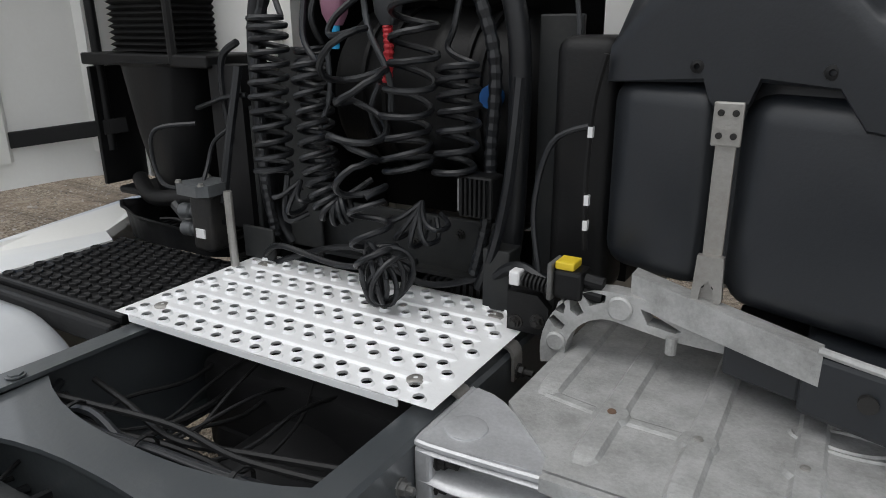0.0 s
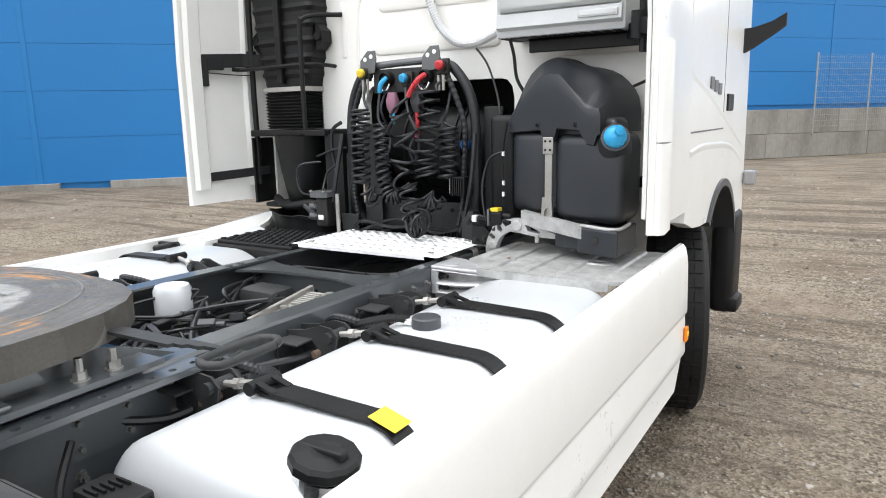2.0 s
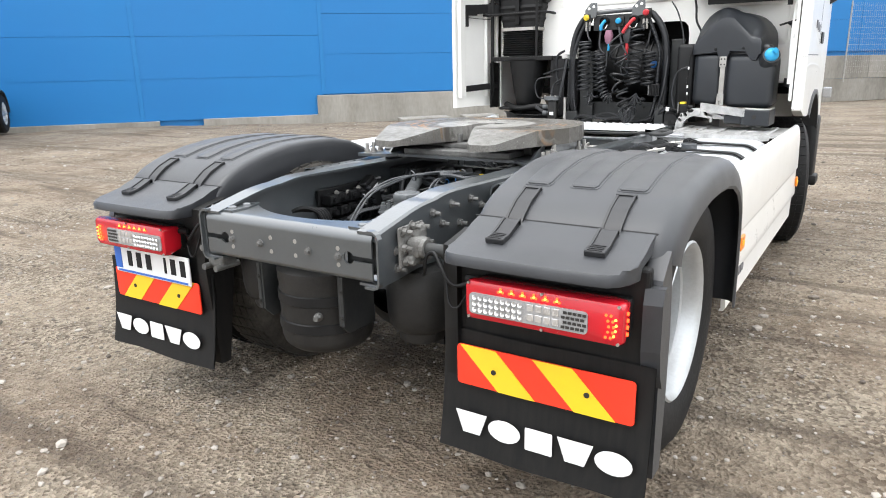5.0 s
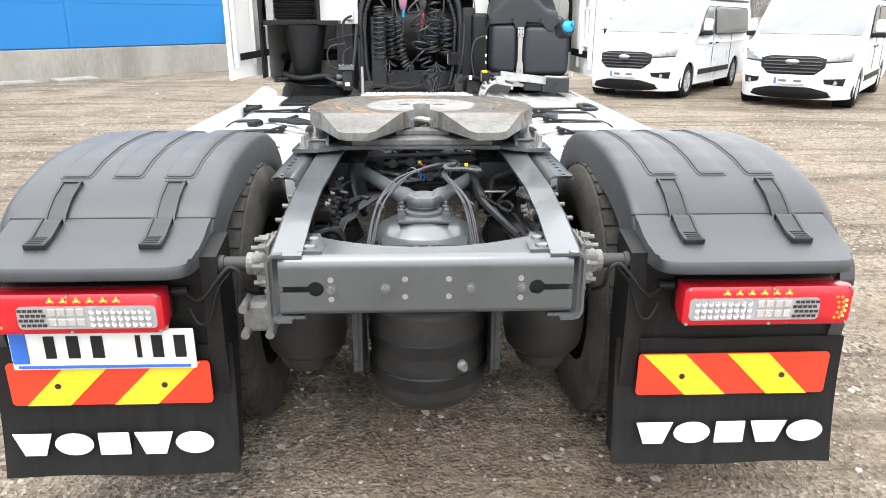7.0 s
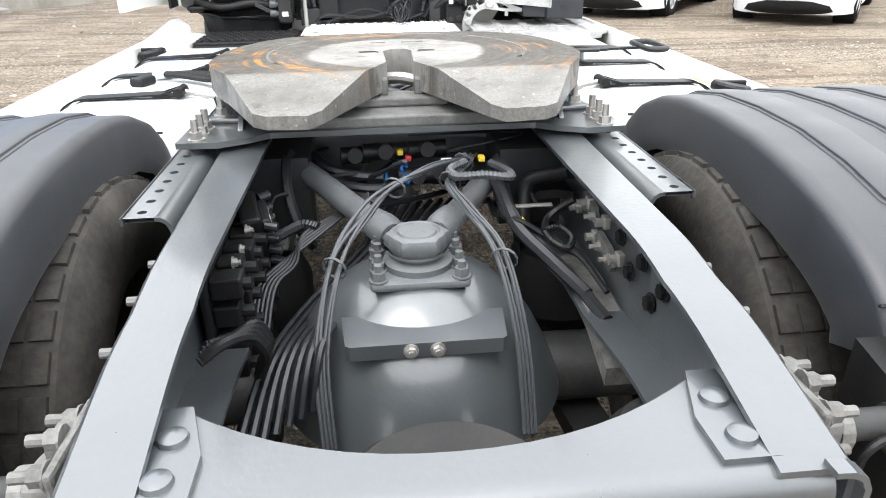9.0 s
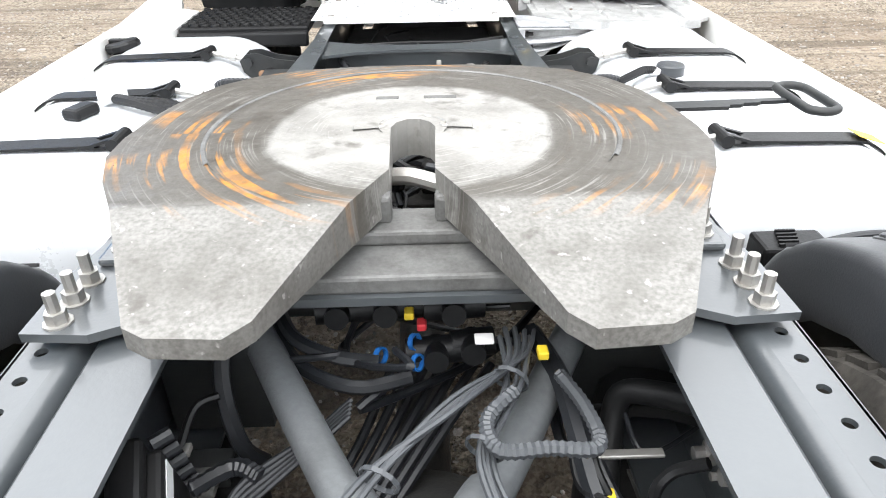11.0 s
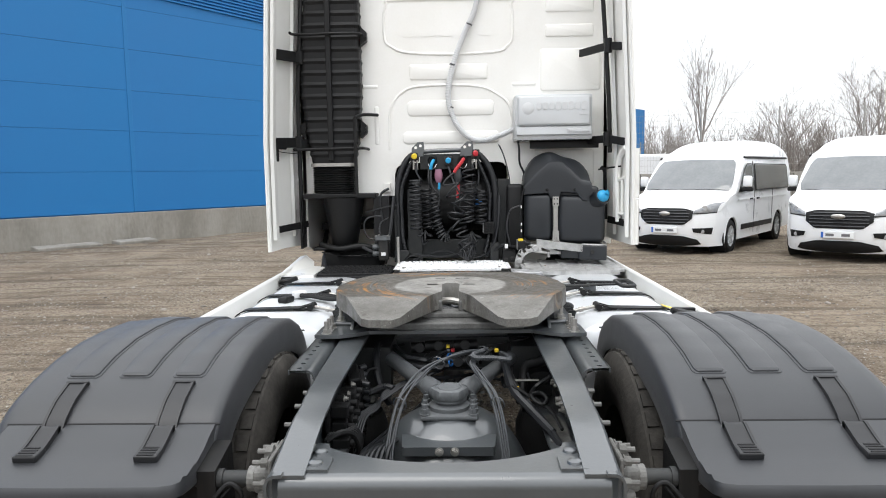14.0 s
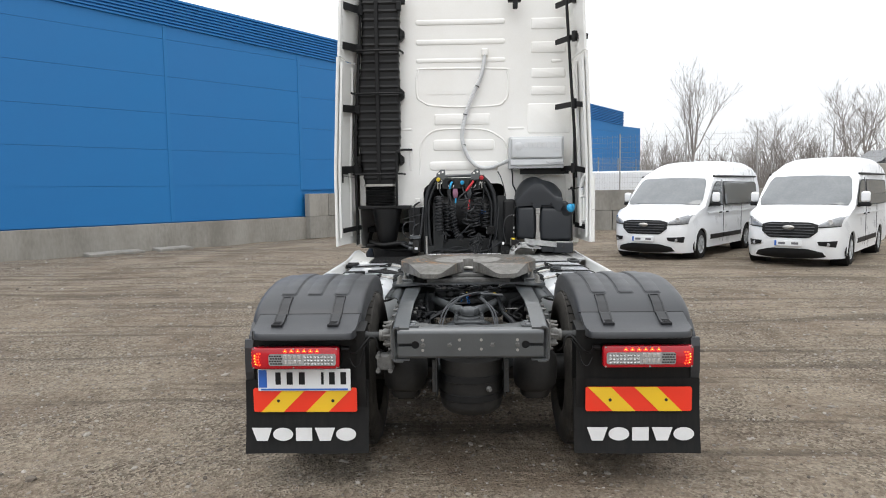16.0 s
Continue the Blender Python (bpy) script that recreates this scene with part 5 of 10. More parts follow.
def build_tail_lamp(s):
    lamp = holder("tail_lamp", "red and clear rear lamp cluster with lit red diodes")
    xa, xb = sorted((s * 0.732, s * 1.232))
    z0, z1, y = 0.702, 0.828, 0.03
    bm = B()
    secs = []
    for yy, ins in ((y + 0.09, 0.012), (y + 0.02, 0.0), (y + 0.004, 0.004), (y, 0.01)):
        secs.append([((xa + xb) / 2 + px, yy, (z0 + z1) / 2 + pz) for px, pz in rrect(xb - xa - 2 * ins, z1 - z0 - 2 * ins, 0.018)])
    loft(bm, secs)
    part("housing", bm, M_REDLENS, lamp, "glossy red lens", smooth=True)
    bm = B()
    box(bm, xa + 0.01, xb - 0.01, y + 0.085, y + 0.12, z0 + 0.01, z1 - 0.01, 0.01)
    part("back_shell", bm, M_BLACK, lamp)
    # clear band in the middle
    ca, cb = sorted((s * 0.752, s * 1.13))
    bm = B()
    prism(bm, [((ca + cb) / 2 + px, 0.758 + pz) for px, pz in rrect(cb - ca, 0.066, 0.012)], "y", y - 0.006, y + 0.002)
    part("clear_lens", bm, M_CLEAR, lamp, "clear ribbed lens band")
    def scatter(name, material, pts, build):
        t = B()
        build(t)
        me = bpy.data.meshes.new(name)
        t.to_mesh(me)
        t.free()
        me.materials.append(material)
        for p in pts:
            share(name, me, Matrix.Translation(p), lamp)

    scatter("reflector_cup", M_LEDCUP, [(s * (0.772 + k * 0.019), y - 0.007, 0.74 + j * 0.019) for k in range(9) for j in range(3)],
            lambda t: lathe(t, [(0.0, 0.002), (0.005, 0.0), (0.008, -0.004), (0.0085, -0.004)], (0, 0, 0), (0, 1, 0), 8))
    scatter("lamp_cell", M_LEDCUP, [(s * (0.957 + k * 0.026), y - 0.007, 0.745 + j * 0.03) for k in range(4) for j in range(2)],
            lambda t: box(t, -0.010, 0.010, -0.0015, 0.001, -0.011, 0.011, 0.002))
    scatter("honeycomb_cell", M_DARKSTEEL, [(s * (1.058 + k * 0.0145 + (j % 2) * 0.006), y - 0.007, 0.7365 + j * 0.0145) for k in range(5) for j in range(4)],
            lambda t: box(t, -0.0055, 0.0055, -0.001, 0.001, -0.004, 0.004))
    scatter("diode", M_LED, [(s * (0.85 + k * 0.036 + dx), y - 0.001, 0.804 + dz) for k in range(6) for dx, dz in ((0, 0), (0.014, 0), (0.007, 0.010))]
            + [(s * (1.182 + 0.008 * math.sin(k * 0.8) + dx), y - 0.001, 0.728 + k * 0.016) for k in range(5) for dx in (0, 0.014)],
            lambda t: cyl(t, (0, -0.002, 0), (0, 0.002, 0), 0.0042, seg=8))
    scatter("bright_diode", M_LEDWARM, [(s * (0.857 + k * 0.036), y - 0.002, 0.807) for k in range(6)] + [(s * (1.205 + 0.006 * math.sin(k * 0.8)), y - 0.002, 0.734 + k * 0.016) for k in range(4)],
            lambda t: cyl(t, (0, -0.002, 0), (0, 0.002, 0), 0.0036, seg=8))
    scatter("side_diode", M_LED, [(s * 1.231, y + 0.03, 0.735 + k * 0.02) for k in range(4)],
            lambda t: cyl(t, (-0.004, 0, 0), (0.004, 0, 0), 0.006, seg=8))
    for x in (0.747, 0.99, 1.217):
        for z in (0.712, 0.82):
            bm = B()
            cyl(bm, (s * x, y - 0.004, z), (s * x, y + 0.002, z), 0.0045, seg=8)
            part("screw", bm, M_STEEL, lamp)
    bm = B()
    tube(bm, [(s * 0.70, 0.12, 0.79), (s * 0.665, 0.10, 0.775), (s * 0.635, 0.09, 0.79), (s * 0.60, 0.10, 0.835), (s * 0.565, 0.115, 0.868), (s * 0.535, 0.115, 0.85), (s * 0.525, 0.12, 0.80), (s * 0.50, 0.15, 0.775)], 0.0062, 8, 8)
    tube(bm, [(s * 0.69, 0.11, 0.745), (s * 0.662, 0.10, 0.70), (s * 0.63, 0.10, 0.715), (s * 0.605, 0.12, 0.80), (s * 0.57, 0.14, 0.845)], 0.0038, 7)
    cyl(bm, (s * 0.735, 0.115, 0.8), (s * 0.69, 0.12, 0.8), 0.014, seg=10)
    part("cable", bm, M_BLACK, lamp)
    return lamp


for s in (-1, 1):
    build_guard(s)
    build_tail_lamp(s)
    # tubular arm between frame and guard
    bm = B()
    cyl(bm, (s * 0.5, 0.15, 0.868), (s * 0.66, 0.15, 0.868), 0.0215, seg=18)
    cyl(bm, (s * 0.585, 0.15, 0.868), (s * 0.60, 0.15, 0.868), 0.026, seg=18)
    arm = part("guard_arm", bm, M_FRAME_DARK, TRUCK, "dark grey steel tube arm", smooth=True)
    bm = B()
    box(bm, *sorted((s * 0.44, s * 0.452)), 0.085, 0.23, 0.80, 0.945, 0.006)
    box(bm, *sorted((s * 0.45, s * 0.505)), 0.115, 0.19, 0.835, 0.905, 0.018, seg=3)
    box(bm, *sorted((s * 0.45, s * 0.488)), 0.10, 0.16, 0.81, 0.85, 0.012)
    box(bm, *sorted((s * 0.45, s * 0.482)), 0.15, 0.21, 0.89, 0.935, 0.012)
    cyl(bm, (s * 0.50, 0.15, 0.868), (s * 0.518, 0.15, 0.868), 0.033, seg=16)
    for y, z in ((0.105, 0.93), (0.155, 0.94), (0.205, 0.93), (0.22, 0.87), (0.2, 0.825), (0.105, 0.825), (0.10, 0.875)):
        bolt(bm, (s * 0.452, y, z), (s, 0, 0), 0.013, 0.02, 0.022)
    part("clamp", bm, M_DUSTCAST, arm, "pale cast clamp with bolts")
bm = B()   # cast bracket under the nearside rail
box(bm, -0.53, -0.44, 0.08, 0.16, 0.68, 0.77, 0.012)
for z in (0.685, 0.765):
    for x in (-0.52, -0.45):
        cyl(bm, (x, 0.05, z), (x, 0.17, z), 0.013, seg=10)
part("tow_bracket", bm, M_CASTGREY, TRUCK)

# number plate: bars stand for its writing
bm = B()
box(bm, -1.217, -0.684, 0.098, 0.108, 0.558, 0.686, 0.004)
plate = part("number_plate", bm, M_PLATE, TRUCK, "white number plate with dark bars and a blue band")
bm = B()
box(bm, -1.212, -1.165, 0.095, 0.099, 0.58, 0.682)
part("band", bm, M_BLUEINK, plate)
for xa, xb in ((-1.115, -1.085), (-1.05, -1.016), (-0.98, -0.946), (-0.852, -0.838), (-0.806, -0.774), (-0.741, -0.709)):
    bm = B()
    box(bm, xa, xb, 0.095, 0.099, 0.597, 0.668)
    part("bar", bm, M_INK_SHADE, plate)
bm = B()
box(bm, -1.2, -0.7, 0.0955, 0.099, 0.564, 0.573)
part("small_print_bar", bm, M_BLUEINK, plate)


# ---- wheels ----
def build_truck_wheel(x, y, s, dual):
    w = new("wheel")
    w.parent = TRUCK
    w.matrix_basis = Matrix.Translation((x, y, 0.502))
    ax = (s, 0, 0)
    R, W, rr = 0.503, 0.29, 0.298

    def tyre(c):
        bm = B()
        lathe(bm, [(rr, c - W / 2 + 0.03), (rr + 0.03, c - W / 2 + 0.01), (R - 0.1, c - W / 2), (R - 0.03, c - W / 2 + 0.015), (R - 0.006, c - W / 2 + 0.03), (R, c - W / 2 + 0.06),
                   (R, c + W / 2 - 0.06), (R - 0.006, c + W / 2 - 0.03), (R - 0.03, c + W / 2 - 0.015), (R - 0.045, c + W / 2 - 0.004), (R - 0.1, c + W / 2), (rr + 0.06, c + W / 2 - 0.004), (rr + 0.03, c + W / 2 - 0.012), (rr, c + W / 2 - 0.03)], (0, 0, 0), ax, 56)
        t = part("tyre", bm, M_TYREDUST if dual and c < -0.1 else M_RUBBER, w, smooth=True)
        bm = B()
        for k in range(44):
            a = 2 * math.pi * k / 44
            for off in (-0.088, -0.044, 0.0, 0.044, 0.088):
                e = Vector((0, math.cos(a), math.sin(a)))
                m = Matrix.Translation(Vector((s * (c + off), 0, 0)) + e * (R - 0.001)) @ Matrix.Rotation(a, 4, "X")
                box(bm, -0.018, 0.018, -0.006, 0.006, -0.026, 0.026, m=m)
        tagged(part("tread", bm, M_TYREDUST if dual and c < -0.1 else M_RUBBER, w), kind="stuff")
        return t

    tyre(0)
    if dual:
        tyre(-0.345)
    bm = B()
    d = -0.13 if dual else 0.02
    e = W / 2 - 0.028
    lathe(bm, [(rr - 0.004, e - 0.02), (rr + 0.008, e), (rr + 0.012, e + 0.008), (rr + 0.004, e + 0.014), (rr - 0.008, e + 0.006), (rr - 0.022, e - 0.012), (rr - 0.03, e - 0.045), (rr - 0.034, e - 0.06), (rr - 0.046, e - 0.066), (rr - 0.048, e - 0.12), (rr - 0.05, d + 0.05 if dual else e - 0.13)], (0, 0, 0), ax, 56)
    part("rim", bm, M_ALU, w, "silver painted steel rim", smooth=True)
    # disc with ten round hand holes
    bm = B()
    ro, ri, rc, rh = rr - 0.05, 0.105, 0.19, 0.031
    dz = d + 0.05 if dual else 0.05
    def disc(r):
        t = (ro - r) / (ro - ri)
        return dz - (0.055 if dual else -0.06) * math.sin(t * math.pi / 2)
    n = 10
    for k in range(n):
        a0, a1 = 2 * math.pi * k / n, 2 * math.pi * (k + 1) / n
        am = (a0 + a1) / 2
        m = 6
        loopo = [(ro, a0 + (a1 - a0) * i / m) for i in range(m + 1)] + [(rc, a1)] + [(ri, a1 - (a1 - a0) * i / m) for i in range(m + 1)] + [(rc, a0)]
        q = []
        for r, a in loopo:
            q.append(Vector((r * math.cos(a - am), r * math.sin(a - am))))
        c = Vector((rc, 0))
        hole = []
        for p in q:
            h = c + (p - c).normalized() * rh
            hole.append(h)
        def put(p):
            r, a = p.length, math.atan2(p.y, p.x) + am
            return bm.verts.new((s * disc(r), r * math.cos(a), r * math.sin(a)))
        va, vb = [put(p) for p in q], [put(p) for p in hole]
        vc = [bm.verts.new(v.co - Vector((s * 0.014, 0, 0))) for v in vb]
        for i in range(len(va)):
            j = (i + 1) % len(va)
            bm.faces.new((va[i], va[j], vb[j], vb[i]))
            bm.faces.new((vb[i], vb[j], vc[j], vc[i]))
    bmesh.ops.remove_doubles(bm, verts=bm.verts, dist=0.0004)
    bmesh.ops.recalc_face_normals(bm, faces=bm.faces[:])
    part("disc", bm, M_RIMGREY, w, smooth=True)
    bm = B()
    lathe(bm, [(0.10, disc(0.11) - 0.02), (0.10, disc(0.11) + 0.05), (0.085, disc(0.11) + 0.07), (0.05, disc(0.11) + 0.075), (0, disc(0.11) + 0.078)], (0, 0, 0), ax, 24)
    part("hub", bm, M_DARKSTEEL if dual else M_ALU, w, "dark greasy hub" if dual else "silver hub cover", smooth=True)
    pts = []
    for k in range(10):
        a = 2 * math.pi * (k + 0.5) / 10
        p = Vector((s * disc(0.137), 0.137 * math.cos(a), 0.137 * math.sin(a)))
        pts.append(p)
    bolts(w, pts, ax, 0.016, 0.024, 0.016, name="wheel_nut")
    # dark brake drum behind the holes
    bm = B()
    lathe(bm, [(0.2, -0.3), (0.2, d - 0.04), (0.0, d - 0.035)], (0, 0, 0), ax, 32)
    part("brake_drum", bm, M_DARKSTEEL, w)
    return w


for s in (-1, 1):
    build_truck_wheel(s * 1.075, AXLE_R, s, True)
    steered = build_truck_wheel(s * 1.05, AXLE_F, s, False)
    steered.matrix_basis = steered.matrix_basis @ Matrix.Rotation(radians(16), 4, "Z")


# ---- tanks, straps, side skirts ----
def tank_section(y, grow=0.0, top=0.962):
    """The tank's outline: a wide curve towards the rail, a tight one under the skirt."""
    w, h = 0.66 + grow, 0.60 + grow
    pts = []
    for sx, sz, a0 in ((1, 1, 0), (-1, 1, 90), (-1, -1, 180), (1, -1, 270)):
        r = min(0.12 if sx > 0 else 0.25, w * 0.45, h * 0.45)
        for k in range(11):
            a = radians(a0 + 9 * k)
            pts.append((0.838 + sx * (w / 2 - r) + r * math.cos(a), y, top - 0.30 + sz * (h / 2 - r) + r * math.sin(a)))
    return pts


def build_tank(s):
    tank = holder("fuel_tank", "white painted fuel tank with black steel straps")
    bm = B()
    secs = [[(s * x, y, z) for x, y, z in tank_section(y, g)] for y, g in ((1.563, -0.36), (1.568, -0.26), (1.576, -0.16), (1.587, -0.088), (1.598, -0.048), (1.607, -0.026), (1.616, -0.010), (1.628, 0.0), (3.12, 0.0), (3.15, -0.01), (3.18, -0.04), (3.2, -0.1))]
    loft(bm, secs)
    part("shell", bm, M_TANK, tank, smooth=True)
    for k, y in enumerate((1.885, 2.315, 2.715) if s > 0 else (1.955, 2.36, 2.79)):
        bm = B()
        sec = tank_section(0, 0.012)
        path = sorted([(x, z) for x, _, z in sec if z > 0.80 and 0.5 < x < 1.14], key=lambda p: p[0])
        path = [(0.79, path[0][1])] + [p for p in path if p[0] > 0.80]
        path[0] = (0.79, max(z for x, z in path) + 0.006)
        grid = []
        for off in (0.0, 0.006):
            grid.append([[bm.verts.new((s * x, yy, z + off)) for x, z in path] for yy in (y - 0.032, y + 0.032)])
        (a, b), (c, d) = grid
        for i in range(len(path) - 1):
            for q in ((c[i], c[i + 1], d[i + 1], d[i]), (a[i], b[i], b[i + 1], a[i + 1]), (a[i], a[i + 1], c[i + 1], c[i]), (b[i], d[i], d[i + 1], b[i + 1])):
                bm.faces.new(q)
        bm.faces.new((a[-1], b[-1], d[-1], c[-1]))
        bm.faces.new((a[0], c[0], d[0], b[0]))
        bmesh.ops.recalc_face_normals(bm, faces=bm.faces[:])
        part("strap", bm, M_BLACK, tank, "black steel strap")
        bm = B()   # forked end: two tongues over a cross pin
        for dy in (-0.024, 0.024):
            loft(bm, [[(s * x, y + dy + w, z + h) for w, h in ((-0.009, 0), (0.009, 0), (0.009, 0.007), (-0.009, 0.007))] for x, z in ((0.80, 0.974), (0.765, 0.984), (0.738, 0.992))])
        loft(bm, [[(s * x, y + w, z + h) for w, h in ((-0.03, 0), (0.03, 0), (0.03, 0.006), (-0.03, 0.006))] for x, z in ((0.83, 0.968), (0.775, 0.966), (0.735, 0.972))])
        cyl(bm, (s * 0.738, y - 0.046, 0.983), (s * 0.738, y + 0.046, 0.983), 0.0165, seg=14)
        part("strap_fork", bm, M_BLACK, tank)
        bm = B()
        cyl(bm, (s * 0.74, y, 0.983), (s * 0.60, y, 0.955), 0.009, seg=10)
        cyl(bm, (s * 0.665, y, 0.968), (s * 0.645, y, 0.964), 0.015, seg=6)
        part("tension_bolt", bm, M_STEEL, tank)
        bm = B()   # bracket arm on the rail with an eye for the bolt
        for dy in (-0.035, 0.029):
            prism(bm, [(0.428, 0.70), (0.428, 0.955), (0.50, 0.965), (0.56, 0.985), (0.60, 0.982), (0.625, 0.96), (0.615, 0.92), (0.56, 0.87), (0.52, 0.70)] if s > 0 else [(-0.428, 0.70), (-0.428, 0.955), (-0.50, 0.965), (-0.56, 0.985), (-0.60, 0.982), (-0.625, 0.96), (-0.615, 0.92), (-0.56, 0.87), (-0.52, 0.70)], "y", y + dy, y + dy + 0.007)
        cyl(bm, (s * 0.595, y - 0.05, 0.955), (s * 0.595, y + 0.05, 0.955), 0.016, seg=12)
        part("bracket", bm, M_FRAME_DARK, tank)
        bm = B()
        lathe(bm, [(0.026, -0.002), (0.028, -0.001), (0.028, 0.001), (0.026, 0.002)], (s * 0.52, y - 0.037, 0.91), (0, 1, 0), 18)
        cyl(bm, (s * 0.52, y - 0.0365, 0.91), (s * 0.52, y - 0.0355, 0.91), 0.024, seg=18)
        part("bracket_hole", bm, M_INK_SHADE, tank)
        if k == 2:
            continue
        bm = B()   # corrugated line clipped over the bracket
        tube(bm, [(s * 0.44, y + 0.14, 0.93), (s * 0.50, y + 0.10, 0.965), (s * 0.57, y + 0.06, 0.985), (s * 0.62, y + 0.09, 0.965), (s * 0.60, y + 0.16, 0.93), (s * 0.52, y + 0.22, 0.90)], 0.012, 8, 12, wave=0.002)
        part("clipped_line", bm, M_HOSE, tank)
    bm = B()
    cx, cy, cz = (1.108, 1.672, 0.947) if s > 0 else (-1.13, 3.03, 0.918)
    lathe(bm, [(0.055, -0.06), (0.055, 0.02), (0.048, 0.024), (0.0, 0.024)], (s * abs(cx), cy, cz), (0.18 * s, 0, 1), 24)
    part("filler_neck", bm, M_CHROME, tank)
    bm = B()
    lathe(bm, [(0.06, 0.0), (0.066, 0.006), (0.066, 0.022), (0.06, 0.03), (0.03, 0.034), (0.0, 0.032)], (s * abs(cx), cy, cz + 0.025), (0.18 * s, 0, 1), 12)
    box(bm, s * abs(cx) - 0.05, s * abs(cx) + 0.05, cy - 0.012, cy + 0.012, cz + 0.048, cz + 0.065, 0.004)
    part("cap", bm, M_BLACK, tank, "black ribbed filler cap")
    return tank


def build_skirt(s):
    sk = holder("side_skirt", "glossy white side skirt panel")
    prof = [(1.192, 0.985), (1.20, 0.996), (1.215, 0.995), (1.228, 0.978), (1.236, 0.945), (1.241, 0.90), (1.246, 0.69), (1.244, 0.678), (1.2395, 0.672), (1.2365, 0.665), (1.2375, 0.657), (1.243, 0.52), (1.244, 0.492), (1.238, 0.478), (1.226, 0.462), (1.225, 0.445), (1.234, 0.345), (1.225, 0.332)]
    back = [(min(x - 0.02, 1.196 + 0.02 * (z < 0.8)) if z < 0.95 else 1.19, z - (0.012 if z > 0.9 else 0)) for x, z in prof[::-1] if z < 0.95]
    bm = B()
    secs = []
    for f in (0.0, 0.02, 0.06, 0.3, 0.6, 0.95, 0.985, 1.0):
        sec = []
        for x, z in prof + back:
            u = (z - 0.33) / 0.66
            y_r = 1.535 + (0.03 * math.sin(min(u, 0.62) / 0.62 * math.pi / 2) if u < 0.62 else 0.03 - 0.2 * ((u - 0.62) / 0.38) ** 1.5)
            y_f = 3.8 + 0.17 * min(1, u / 0.12)
            sec.append((s * x, y_r + (y_f - y_r) * f, z))
        secs.append(sec)
    loft(bm, secs)
    part("panel", bm, M_WHITE, sk, smooth=True)
    for y, z in ((1.73, 0.62), (3.945, 0.585)):
        bm = B()
        box(bm, *sorted((s * 1.243, s * 1.258)), y - 0.045 if y < 3 else y - 0.02, y + 0.045 if y < 3 else y + 0.02, z - 0.035, z + 0.035, 0.006)
        part("side_marker", bm, M_ORANGE, sk, "amber side marker lamp")
        bm = B()
        box(bm, *sorted((s * 1.256, s * 1.2605)), y - 0.015, y + 0.015, z - 0.012, z + 0.012, 0.002)
        part("marker_cell", bm, M_STRIPE_Y, sk)
    w = 0.21 / 5
    for k in range(5):
        bm = B()
        y0 = 1.655 + k * w
        prism(bm, [(y0 + w / 2 + p, 0.475 + q) for p, q in logo_outline(("wedge", "oval", "block", "wedge", "oval")[k], w * 0.94, 0.042)], "x", *sorted((s * 1.242, s * 1.2475)))
        part("logo_shape", bm, M_GREYINK, sk, "plain grey solid shape")
    return sk


for s in (-1, 1):
    build_tank(s)
    build_skirt(s)


# ---- cab ----
WALL_Y = 3.88
CAB = holder("cab", "tall white sleeper cab")
bm = B()
outline = [(-1.2, 1.5), (-0.47, 1.5), (-0.47, 1.66), (-0.455, 1.715), (-0.42, 1.745), (-0.37, 1.755), (0.35, 1.755), (0.39, 1.745), (0.415, 1.715), (0.425, 1.66), (0.425, 1.3), (1.2, 1.3), (1.2, 3.86), (-1.2, 3.86)]
prism(bm, outline, "y", WALL_Y, WALL_Y + 0.05)
part("back_wall", bm, M_WHITE_IN, CAB, "cream-white pressed steel back wall")


def rib(x0, x1, z0, z1, d=0.012, r=None):
    """A raised pressing on the back wall with sloped sides."""
    bm = B()
    w, h = x1 - x0, z1 - z0
    r = r or min(w, h) * 0.42
    secs = []
    for y, ins in ((WALL_Y + 0.001, 0.0), (WALL_Y - d * 0.6, 0.004), (WALL_Y - d, 0.012)):
        secs.append([((x0 + x1) / 2 + px, y, (z0 + z1) / 2 + pz) for px, pz in rrect(w - 2 * ins, h - 2 * ins, max(r - ins, 0.002))])
    loft(bm, secs)
    part("pressing", bm, M_WHITE_IN, CAB, smooth=True)


def rib_frame(pts, r=0.012, closed=False):
    bm = B()
    tube(bm, [(x, WALL_Y + 0.002, z) for x, z in (pts + [pts[0]] if closed else pts)], r, 8, 5)
    part("pressing", bm, M_WHITE_IN, CAB, smooth=True)


